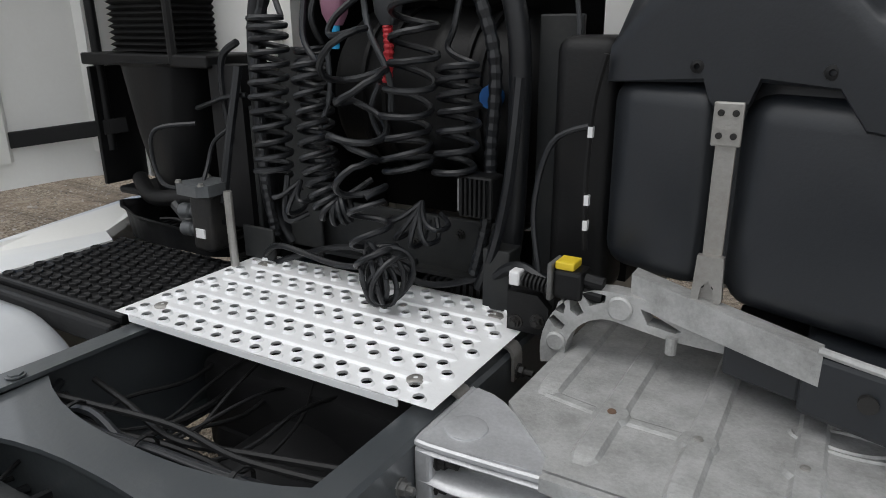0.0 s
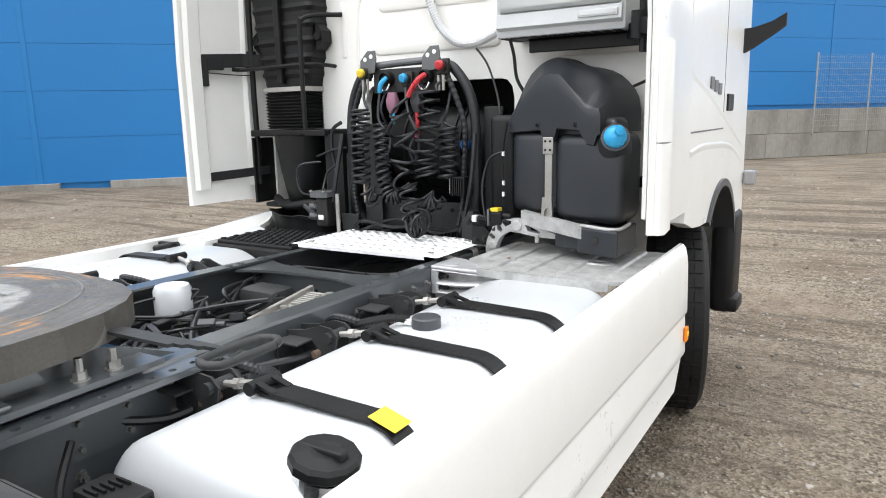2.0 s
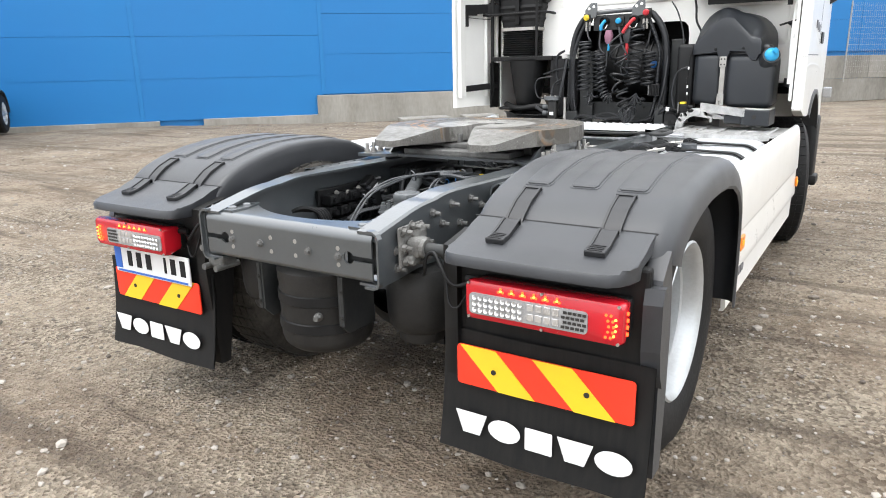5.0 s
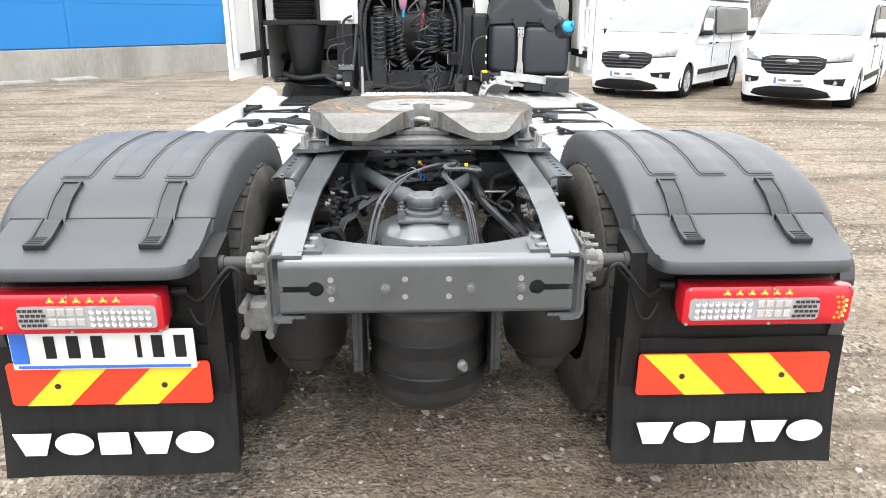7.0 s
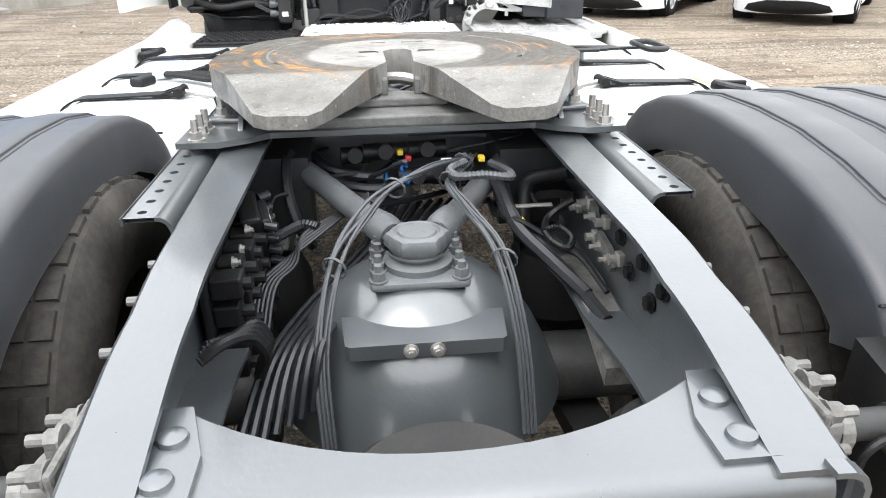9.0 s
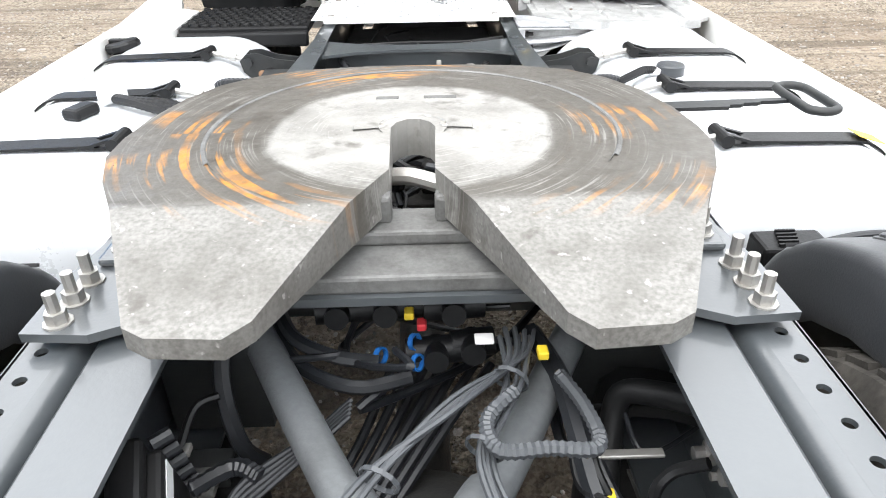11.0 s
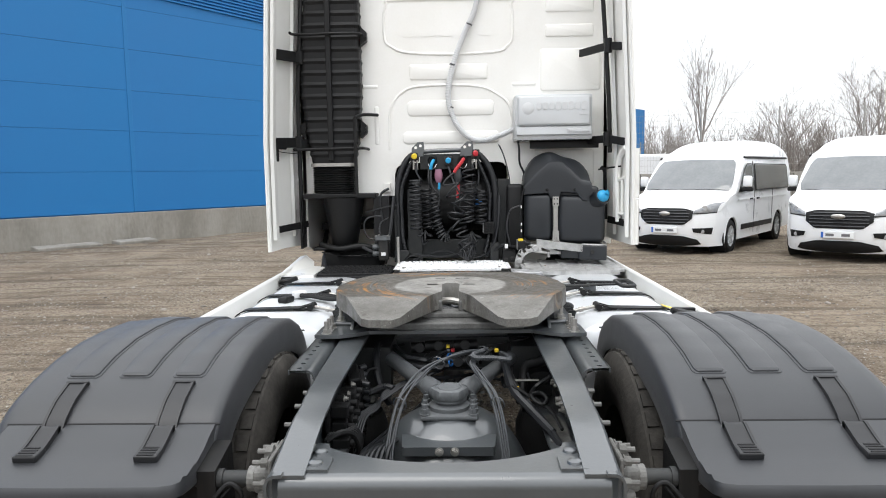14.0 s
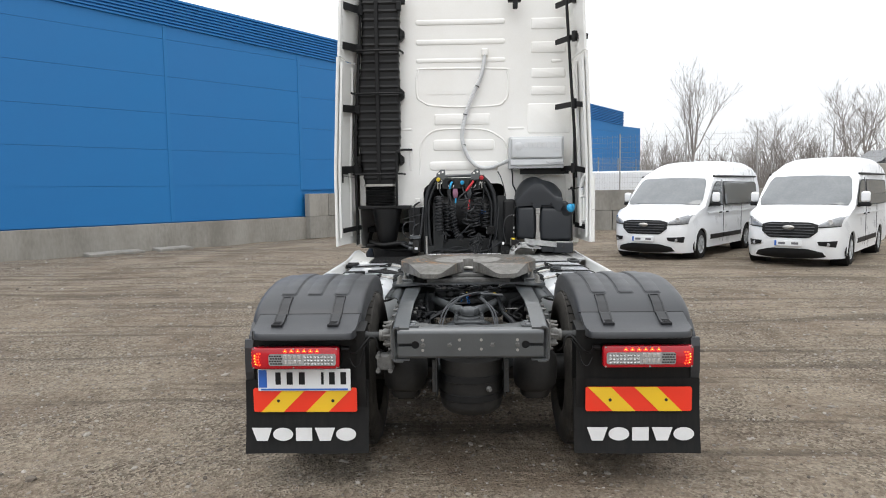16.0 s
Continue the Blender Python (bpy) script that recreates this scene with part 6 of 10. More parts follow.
# side walls with the front wheel arch
for s in (-1, 1):
    bm = B()

    def arch_at(deg, r=1.0):
        """A point on the wheel arch; 0 degrees is its front foot."""
        return 4.74 + 0.52 * r * math.cos(radians(deg)), 0.62 + 0.60 * r * math.sin(radians(deg))

    poly = [(WALL_Y, 1.10), (WALL_Y, 3.86), (4.9, 3.86), (5.3, 3.2), (5.45, 2.3), (5.5, 1.0), (5.45, 0.45), (5.28, 0.45)] + [arch_at(136 * k / 20) for k in range(21)] + [(4.2, 1.04), (4.05, 1.055)]
    prism(bm, poly, "x", *sorted((s * 1.17, s * 1.235)))
    part("side_wall", bm, M_WHITE, CAB, "glossy white cab side")
    bm = B()
    strip(bm, [arch_at(6 + 130 * k / 24) for k in range(25)], *sorted((s * 1.13, s * 1.25)), -0.038)
    part("arch_trim", bm, M_PLASTIC, CAB, "dark grey wheel-arch trim", smooth=True)
    for line_pts in ([(3.93, 1.735), (4.3, 1.66), (4.9, 1.50), (5.46, 1.35)], [(4.68, 1.41), (4.95, 1.385), (5.2, 1.33), (5.47, 1.23)], [(3.93, 1.40), (4.2, 1.42), (4.68, 1.41)]):
        bm = B()
        pts = smooth_path([(0, y, z) for y, z in line_pts], 6)
        loft(bm, [[(s * (1.233 + dx), p.y, p.z + dz) for dx, dz in ((0.0, -0.035), (0.0055, -0.004), (0.0055, 0.004), (0.0, 0.012))] for p in pts], caps=False)
        part("crease", bm, M_WHITE, CAB, smooth=True)
    bm = B()
    box(bm, *sorted((s * 1.233, s * 1.2365)), 3.93, 4.69, 1.483, 1.490)
    box(bm, *sorted((s * 1.233, s * 1.2365)), 4.678, 4.685, 1.55, 3.0)
    part("panel_gap", bm, M_GREYINK, CAB)
    bm = B()
    box(bm, *sorted((s * 1.228, s * 1.245)), 4.76, 4.93, 1.575, 1.665, 0.02, seg=3)
    part("door_handle", bm, M_BLACK, CAB)
    for k in range(3):
        bm = B()
        box(bm, *sorted((s * 1.236, s * 1.241)), 4.30 + k * 0.10, 4.38 + k * 0.10, 1.68 - k * 0.012, 1.735 - k * 0.012)
        part("logo_shape", bm, M_GREYINK, CAB, "plain grey block shape")
    # wind deflector fairing
    yr, xr = (3.365, 1.365) if s < 0 else (3.235, 1.27)
    prof = [(1.20, 3.93), (1.235, 3.93), (xr - 0.03, yr + 0.3), (xr, yr + 0.05), (xr - 0.004, yr + 0.008), (xr - 0.018, yr), (xr - 0.03, yr + 0.012), (xr - 0.055, yr + 0.3)]
    zlow = 1.115 if s < 0 else 1.15
    fair = B()
    loft(fair, [[(s * (x - 0.045 * max(0, z - 1.9)), y, z) for x, y in prof] for z in (zlow, 1.2, 1.9, 2.5, 3.05)])
    part("side_fairing", fair, M_WHITE, CAB, "white side wind deflector", smooth=True)
    bm = B()
    loft(bm, [[(s * (x - 0.01 - 0.045 * max(0, z - 1.9)), y + 0.01, z) for x, y in prof] for z in (3.062, 3.86)])
    part("upper_fairing", bm, M_WHITE, CAB, smooth=True)
bm = B()
box(bm, -1.2, 1.2, 3.9, 4.9, 3.80, 3.9, 0.02)
part("roof", bm, M_WHITE, CAB)
bm = B()
box(bm, -1.17, 1.17, 5.38, 5.44, 0.5, 3.2)
part("front_wall", bm, M_WHITE, CAB)
bm = B()
box(bm, -1.17, 1.17, 4.85, 5.3, 3.1, 3.84)
part("roof_front", bm, M_WHITE, CAB)
# panels closing the cab's opening, coloured black in place of its deep shade
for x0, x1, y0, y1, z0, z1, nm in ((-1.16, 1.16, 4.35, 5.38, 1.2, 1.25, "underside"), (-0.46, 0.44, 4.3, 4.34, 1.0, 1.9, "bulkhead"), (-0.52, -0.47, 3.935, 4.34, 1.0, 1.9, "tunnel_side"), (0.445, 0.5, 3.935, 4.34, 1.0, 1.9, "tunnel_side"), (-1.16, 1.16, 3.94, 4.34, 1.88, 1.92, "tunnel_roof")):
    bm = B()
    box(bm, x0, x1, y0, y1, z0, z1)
    part(nm, bm, M_INK_SHADE, CAB, "cab inner panel blackened to stand for deep shade")

# washer tank behind the cab; its front slants forward to the offside
WT = holder("washer_tank", "moulded black plastic washer-fluid tank with blue cap")


def tank_y(x):
    return 3.62 - (x - 0.53) * 0.36


def sheared(bm, x0, x1, d0, d1, z0, z1, b, seg=4):
    """A rounded box whose front follows the tank's slanted face."""
    t = B()
    box(t, x0, x1, d0, d1, z0, z1, b, seg=seg)
    for v in t.verts:
        v.co.y += tank_y(v.co.x)
    join(bm, t)


bm = B()
sheared(bm, 0.53, 0.735, 0.0, 0.2, 1.15, 1.51, 0.045)
part("small_chamber", bm, M_TANKBLACK, WT, smooth=True)
bm = B()
sheared(bm, 0.765, 1.10, 0.0, 0.28, 1.14, 1.50, 0.05)
part("large_chamber", bm, M_TANKBLACK, WT, smooth=True)
bm = B()
sheared(bm, 0.56, 1.06, 0.035, 0.2, 1.16, 1.56, 0.03)
part("rear_body", bm, M_TANKBLACK, WT, smooth=True)
COVER_TOP = [(0.52, 1.50), (0.522, 1.58), (0.53, 1.64), (0.55, 1.69), (0.573, 1.73), (0.597, 1.762), (0.625, 1.785), (0.655, 1.802), (0.69, 1.814), (0.72, 1.818), (0.75, 1.814), (0.775, 1.804), (0.80, 1.790), (0.83, 1.778), (0.865, 1.770), (0.90, 1.757), (0.93, 1.738), (0.955, 1.712), (0.98, 1.676), (0.995, 1.64), (1.003, 1.58), (1.005, 1.50)]
COVER_LOW = [(0.52, 1.50), (0.70, 1.51), (0.714, 1.475), (0.722, 1.468), (0.768, 1.468), (0.777, 1.475), (0.79, 1.515), (0.90, 1.51), (0.94, 1.456), (0.975, 1.452), (0.99, 1.49), (1.005, 1.497)]


def along(line, x):
    for (xa, za), (xb, zb) in zip(line, line[1:]):
        if x <= xb:
            return za + (zb - za) * (x - xa) / (xb - xa)
    return line[-1][1]


bm = B()
xs = sorted({x for x, z in COVER_TOP} | {x for x, z in COVER_LOW} | {0.54, 0.61, 0.675, 0.85, 0.92, 0.968})
COVER_FOLD = [(0.52, 1.56), (0.60, 1.65), (0.69, 1.728), (0.74, 1.745), (0.80, 1.735), (0.87, 1.67), (0.935, 1.605), (1.005, 1.595)]
levels = [(0.0, 0.08, 0), (0.0, 0.0, 0), (0.03, -0.03, 0), (0.35, -0.035, 0), (0.7, -0.035, 0), (0.93, -0.03, 0), (1.0, -0.015, 0)]
levels += [(0.08, 0.03, 1), (0.3, 0.13, 1), (0.55, 0.24, 1), (0.78, 0.34, 1), (0.9, 0.40, 1), (0.965, 0.46, 1), (0.993, 0.53, 1), (1.0, 0.62, 1), (1.0, 1.0, 1)]
grid = []
for g, f, upper in levels:
    row = []
    q = 0.985 + 0.25 * max(f, 0) ** 1.2
    for x in xs:
        xx = 0.8 + (x - 0.8) * (0.985 if x < 0.8 else q)
        lo, hi = along(COVER_LOW, x), max(along(COVER_TOP, x), along(COVER_LOW, x))
        fold = min(along(COVER_FOLD, x), hi)
        z = fold + (hi - fold) * g if upper else lo + (fold - lo) * g
        row.append(bm.verts.new((xx, tank_y(xx) * (1 - f) + 3.82 * f, z)))
    grid.append(row)
for ra, rb in zip(grid, grid[1:]):
    for i in range(len(xs) - 1):
        bm.faces.new((ra[i], ra[i + 1], rb[i + 1], rb[i]))
bmesh.ops.remove_doubles(bm, verts=bm.verts[:], dist=0.0004)
part("cover", bm, M_TANKBLACK, WT, "smooth domed black cover", smooth=True)
bm = B()
box(bm, 0.735, 0.767, 3.524, 3.532, 1.14, 1.48, 0.002)
part("strap", bm, M_STEEL, WT, "pale metal strap")
bm = B()
cyl(bm, (1.03, 3.53, 1.43), (1.072, 3.405, 1.487), 0.07, 0.054, seg=24)
part("neck", bm, M_TANKBLACK, WT, smooth=True)
bm = B()
lathe(bm, [(0.042, -0.012), (0.044, 0.002), (0.0435, 0.010), (0.039, 0.020), (0.030, 0.030), (0.020, 0.036), (0.012, 0.038), (0, 0.0385)], (1.072, 3.405, 1.488), (0.3, -1, 0.35), 20)
part("cap", bm, M_BLUECAP, WT, "bright blue screw cap", smooth=True)
bm = B()
lathe(bm, [(0.012, -0.03), (0.012, 0.0), (0.019, 0.002), (0.020, 0.008), (0.012, 0.011), (0, 0.010)], (1.096, 3.372, 1.512), (0.75, -0.6, 0.3), 12)
part("spout", bm, M_BLUECAP, WT, smooth=True)
bm = B()
loft(bm, [[(x, tank_y(x) - 0.045 + d, z) for d, z in ((0, za), (0.04, za), (0.04, zb), (0, zb))] for x, za, zb in ((0.616, 1.108, 1.168), (0.74, 1.098, 1.154), (0.935, 1.082, 1.135))])
part("carrier", bm, M_CAST, WT, "cast aluminium carrier bar")
bm = B()
tube(bm, [(x, tank_y(x) + d, z) for x, d, z in ((0.93, -0.04, 1.138), (1.0, -0.04, 1.136), (1.06, -0.035, 1.135), (1.098, -0.005, 1.137), (1.105, 0.1, 1.145))], 0.007, 8)
part("carrier_edge", bm, M_CAST, WT, "pale bent edge under the tank", smooth=True)
bm = B()
sheared(bm, 0.79, 0.912, -0.02, 0.18, 1.03, 1.088, 0.006, 2)
part("bracket_box", bm, M_TANKBLACK, WT)
bm = B()
sheared(bm, 0.91, 1.10, -0.045, 0.22, 1.025, 1.132, 0.01, 2)
part("bracket_box", bm, M_TANKBLACK, WT)

# air intake duct
DUCT = holder("air_intake_duct", "black ribbed air intake duct")
bm = B()
stations = [(1.53, -0.765, -1.105), (1.75, -0.765, -1.105), (1.98, -0.72, -1.14), (2.3, -0.70, -1.18), (2.75, -0.70, -1.16), (3.1, -0.705, -1.12), (3.45, -0.69, -1.105), (3.86, -0.69, -1.105)]
def duct_w(z):
    for a, b in zip(stations, stations[1:]):
        if a[0] <= z <= b[0]:
            t = (z - a[0]) / (b[0] - a[0])
            return a[1] + (b[1] - a[1]) * t, a[2] + (b[2] - a[2]) * t
    return stations[-1][1:]
secs = []
z = 1.74
k = 0
while z < 3.84:
    xr, xl = duct_w(z)
    o = 0.008 if k % 4 else 0.0
    secs.append([((xl + xr) / 2 + px, 3.86 + py, z) for px, py in rrect(xr - xl - 2 * o, 0.24 - 2 * o, 0.04)])
    z += 0.022
    k += 1
loft(bm, secs)
part("intake_pipe", bm, M_BLACK, DUCT, smooth=False)
bm = B()
secs = []
for k in range(24):
    o = 0.012 if k % 2 else 0.0
    secs.append([(-0.935 + px, 3.85 + py, 1.53 + k * 0.0088) for px, py in rrect(0.33 - 2 * o, 0.25 - 2 * o, 0.05)])
loft(bm, secs)
part("bellows", bm, M_BLACK, DUCT, "folded rubber bellows")
bm = B()
loft(bm, [[(-0.865 + px, 3.80 + py, z) for px, py in rrect(w, d, min(w, d) * 0.45, 8)] for z, w, d in ((1.09, 0.15, 0.15), (1.11, 0.19, 0.18), (1.3, 0.26, 0.25), (1.49, 0.32, 0.28), (1.50, 0.34, 0.30))])
part("filter_housing", bm, M_BLACK, DUCT, smooth=True)
bm = B()
box(bm, -1.16, -0.6, 3.68, 3.93, 1.49, 1.525, 0.006)
part("shelf", bm, M_BLACK, DUCT)


# ---- pressings, conduit and fittings on the back wall ----
for z0, z1, x0, x1 in ((3.46, 3.52, -0.53, 0.44), (3.25, 3.31, -0.53, 0.44), (3.06, 3.11, -0.53, 0.44)):
    rib(x0, x1, z0, z1, 0.008)
rib(-0.337, 0.272, 2.392, 2.515, 0.009, 0.02)
for z0, z1, x0, x1 in ((2.115, 2.238, -0.36, 0.32), (1.90, 2.0, -0.40, 0.36)):
    rib(x0, x1, z0, z1, 0.009, 0.04)
rib_frame([(-0.529, 2.90), (-0.505, 2.975), (-0.432, 3.0), (0.397, 2.99), (0.452, 2.955), (0.466, 2.87), (0.462, 2.70), (0.42, 2.64), (0.34, 2.60), (-0.037, 2.586), (-0.361, 2.607), (-0.47, 2.65), (-0.525, 2.71)], 0.011, True)
rib_frame([(-0.505, 1.86), (-0.50, 2.1), (-0.479, 2.2), (-0.409, 2.294), (-0.26, 2.348), (0.175, 2.343), (0.364, 2.265), (0.439, 2.18), (0.456, 2.02), (0.458, 1.92)], 0.011)
for z0, z1 in ((3.40, 3.52), (3.15, 3.27), (2.885, 2.99), (2.70, 2.797)):
    rib(0.716, 1.088, z0, z1, 0.009, 0.015)
for x0, x1, z0, z1 in ((0.675, 1.143, 2.29, 2.615), (0.62, 1.1, 1.56, 1.84)):
    rib(x0, x1, z0, z1, 0.010, 0.03)
for x0, x1, z0, z1 in ((-0.62, -0.58, 1.9, 2.2), (-0.72, -0.585, 2.335, 2.365), (0.46, 0.645, 2.335, 2.365), (0.93, 1.045, 3.045, 3.08)):
    rib(x0, x1, z0, z1, 0.006)
bm = B()   # the maker's name pressed in the wall as plain blocks
for k in range(5):
    x = -0.40 + k * 0.15
    t = B()
    prism(t, [(x + 0.055 + p, 2.765 + q) for p, q in rrect(0.115, 0.085, 0.03)], "y", WALL_Y - 0.004, WALL_Y + 0.002)
    part("logo_shape", t, M_WHITE_IN, CAB, "pressed plain block shape")
bm.free()
bm = B()
tube(bm, [(0.215, WALL_Y - 0.03, 3.14), (0.20, WALL_Y - 0.035, 3.02), (0.165, WALL_Y - 0.035, 2.88), (0.10, WALL_Y - 0.035, 2.75), (0.02, WALL_Y - 0.035, 2.55), (-0.03, WALL_Y - 0.04, 2.35), (-0.03, WALL_Y - 0.04, 2.2), (0.03, WALL_Y - 0.045, 2.04), (0.13, WALL_Y - 0.055, 1.94), (0.24, WALL_Y - 0.06, 1.92), (0.36, WALL_Y - 0.07, 1.955), (0.47, WALL_Y - 0.09, 2.0)], 0.02, 10, 26, wave=0.0025)
part("conduit", bm, M_PIPE, CAB, "pale grey corrugated conduit")
bm = B()
box(bm, 0.18, 0.25, WALL_Y - 0.05, WALL_Y, 3.12, 3.2, 0.012)
part("conduit_end", bm, M_WHITE_IN, CAB)
for x, z in ((0.13, 2.8), (0.0, 2.5), (-0.02, 2.18)):
    bm = B()
    lathe(bm, [(0.0225, -0.006), (0.0245, -0.006), (0.0245, 0.006), (0.0225, 0.006)], (x, WALL_Y - 0.036, z), (0.35, 0, 1), 14, closed=True)
    part("cable_tie", bm, M_CABLE, CAB)


def hinge(pts, w, t, name="hinge_bracket", material=None):
    """A flat bar along a path of points, upright."""
    bm = B()
    for a, b in zip(pts, pts[1:]):
        a, b = Vector(a), Vector(b)
        d = (b - a)
        m = Matrix.Translation((a + b) / 2) @ d.to_track_quat("X", "Z").to_matrix().to_4x4()
        box(bm, -d.length / 2 - t, d.length / 2 + t, -t, t, -w / 2, w / 2, 0.003, m=m)
    return part(name, bm, material or M_BLACK, CAB)


# hinge rods and brackets that carry the fairings
for s in (-1, 1):
    bm = B()
    if s < 0:
        rod = [(-1.19, 3.76, 1.21), (-1.19, 3.76, 2.2), (-1.155, 3.77, 2.8), (-1.12, 3.775, 3.4), (-1.10, 3.78, 3.8)]
    else:
        rod = [(1.14, 3.50, 1.8), (1.13, 3.51, 2.2), (1.095, 3.54, 2.8), (1.06, 3.56, 3.4), (1.04, 3.57, 3.8)]
    tube(bm, rod, 0.016, 10, 4)
    part("hinge_rod", bm, M_BLACK, CAB, "black vertical hinge rod", smooth=True)
    for z in ((1.92, 2.56, 3.2, 3.6) if s < 0 else (1.9, 2.56, 3.24, 3.62)):
        lean = 0.05 * max(0, z - 2.0)
        if s < 0:
            hinge([(-1.325 + lean, 3.49, z - 0.01), (-1.215 + lean, 3.71, z), (-1.13 + lean, 3.80, z - 0.01)], 0.075, 0.012)
            knuckle = (-1.19 + lean, 3.755)
        else:
            hinge([(1.22, 3.37, z - 0.03), (1.13, 3.50, z), (0.98, 3.8, z)], 0.055, 0.012)
            knuckle = (1.12, 3.50)
        bm = B()
        cyl(bm, (*knuckle, z - 0.05), (*knuckle, z + 0.05), 0.028, seg=14)
        part("hinge_knuckle", bm, M_BLACK, CAB, smooth=True)
    if s < 0:
        hinge([(-1.33, 3.49, 1.265), (-1.16, 3.80, 1.29)], 0.05, 0.008)
    else:
        hinge([(1.24, 3.34, 1.29), (1.15, 3.56, 1.31)], 0.05, 0.008)
    # inner stiffener folds of the fairing
    yr, xr = (3.365, 1.365) if s < 0 else (3.235, 1.27)
    for o, w in (((0.05, 0.075), (0.40, 0.06)) if s < 0 else ((0.06, 0.04), (0.33, 0.06))):
        x = xr - 0.035 - (0.16 if s < 0 else 0.1) * o
        bm = B()
        loft(bm, [[(s * (x - dx - 0.045 * max(0, z - 1.9)), yr + o + dy, z) for dx, dy in ((0.0, -0.02), (0.02, 0.0), (0.02, w), (0.0, w + 0.02))] for z in (1.2, 1.6, 1.9, 2.5, 3.0)])
        part("fairing_fold", bm, M_WHITE, CAB)
hinge([(-1.325, 3.48, 1.86), (-1.305, 3.52, 1.86)], 0.17, 0.012, "latch")
hinge([(-1.325, 3.49, 1.9), (-1.27, 3.6, 1.9)], 0.07, 0.014, "latch")
bm = B()
tube(bm, [(-1.31, 3.52, 1.85), (-1.25, 3.64, 1.84), (-1.19, 3.74, 1.835)], 0.003, 6)
part("latch_wire", bm, M_BLACK, CAB)
# plank under the cooler, hooks at the top
bm = B()
box(bm, 0.58, 1.1, 3.705, 3.725, 1.845, 1.905, 0.004)
box(bm, 0.58, 1.1, 3.705, 3.79, 1.895, 1.905)
part("support_rail", bm, M_BLACK, CAB)
for x in (-0.7, 0.53):
    bm = B()
    box(bm, x - 0.07, x + 0.07, 3.74, 3.8, 3.66, 3.74, 0.01)
    box(bm, x - 0.02, x + 0.03, 3.70, 3.76, 3.58, 3.68, 0.01)
    part("roof_hook", bm, M_BLACK, CAB)
# inner frame and grab handle of the offside fairing
bm = B()
tube(bm, [(1.195, 3.45, 1.30), (1.19, 3.46, 1.5), (1.19, 3.46, 1.68), (1.2, 3.42, 1.78), (1.22, 3.34, 1.83)], 0.022, 10)
tube(bm, [(1.195, 3.45, 1.60), (1.22, 3.36, 1.62)], 0.014, 8, 2)
tube(bm, [(1.195, 3.45, 1.36), (1.22, 3.36, 1.36)], 0.014, 8, 2)
tube(bm, [(1.21, 3.40, 1.36), (1.21, 3.40, 1.62)], 0.012, 8, 2)
part("fairing_frame", bm, M_WHITE, CAB, "white moulded frame inside the fairing", smooth=True)
hinge([(1.08, 3.6, 1.68), (1.2, 3.42, 1.70)], 0.012, 0.004, "stay")
for z0, z1 in ((1.15, 1.47), (1.475, 1.82)):
    bm = B()
    loft(bm, [[(1.225 + dx, y, z) for dx, y in ((0.0, 3.42), (0.062, 3.40), (0.074, 3.27), (0.06, 3.245), (0.02, 3.25))] for z in (z0, z0 + 0.02, z1 - 0.02, z1)])
    part("fairing_lip", bm, M_WHITE, CAB, smooth=True)
# mirror arm seen past the cab
bm = B()
loft(bm, [[(x, y + dy, z + dz) for dy, dz in ((-w, -h), (w, -h), (w, h), (-w, h))] for x, y, z, w, h in ((1.2, 5.2, 1.95, 0.03, 0.075), (1.28, 5.28, 1.985, 0.028, 0.055), (1.36, 5.36, 2.035, 0.025, 0.04), (1.43, 5.42, 2.09, 0.022, 0.035))])
part("mirror_arm", bm, M_BLACK, CAB, "black mirror arm", smooth=True)
# front corner step with chrome tread and marker behind the front wheel
bm = B()
box(bm, 1.12, 1.255, 5.16, 5.46, 0.36, 0.98, 0.04, seg=3)
box(bm, 1.2, 1.29, 5.16, 5.36, 0.37, 0.46, 0.02)
part("entry_step", bm, M_BLACK, CAB, "black entry step", smooth=True)
bm = B()
box(bm, 1.24, 1.31, 5.44, 5.52, 1.12, 1.21, 0.012)
part("corner_lamp", bm, M_CLEAR, CAB)

# ---- duct fittings ----
bm = B()
for x in (-0.94,):
    box(bm, x - 0.02, x + 0.02, 3.715, 3.745, 1.78, 3.7, 0.006)
part("centre_rib", bm, M_BLACK, DUCT)
bm = B()
lathe_pts = rrect(0.345, 0.262, 0.05)
loft(bm, [[(-0.935 + px, 3.85 + py, z) for px, py in lathe_pts] for z in (1.735, 1.76)])
part("clamp_band", bm, M_STEEL, DUCT, "bright steel clamp band")
bm = B()
tube(bm, [(-0.745, 3.69, 1.5), (-0.745, 3.69, 2.05), (-0.735, 3.695, 2.1), (-0.69, 3.75, 2.125), (-0.59, 3.86, 2.13)], 0.013, 8)
part("stay_rod", bm, M_BLACK, DUCT)
for z in (1.865, 2.72, 3.17):
    bm = B()
    tube(bm, [(-1.2, 3.62, z), (-1.15, 3.69, z), (-0.75, 3.70, z + 0.005), (-0.68, 3.8, z + 0.005), (-0.67, 3.9, z)], 0.011, 8)
    part("clip_rod", bm, M_BLACK, DUCT)
for z, x in ((2.02, -0.715), (2.02, -1.14), (2.72, -0.70), (3.35, -0.69)):
    sx = 1 if x > -0.95 else -1
    bm = B()
    prism(bm, [(x, z - 0.07), (x + sx * 0.045, z - 0.03), (x + sx * 0.045, z + 0.03), (x, z + 0.07)], "y", 3.78, 3.86)
    cyl(bm, (x + sx * 0.02, 3.765, z), (x + sx * 0.02, 3.78, z), 0.022, seg=12)
    part("lug", bm, M_BLACK, DUCT)
bm = B()
box(bm, -1.2, -1.185, 3.72, 3.9, 1.10, 1.48, 0.003)
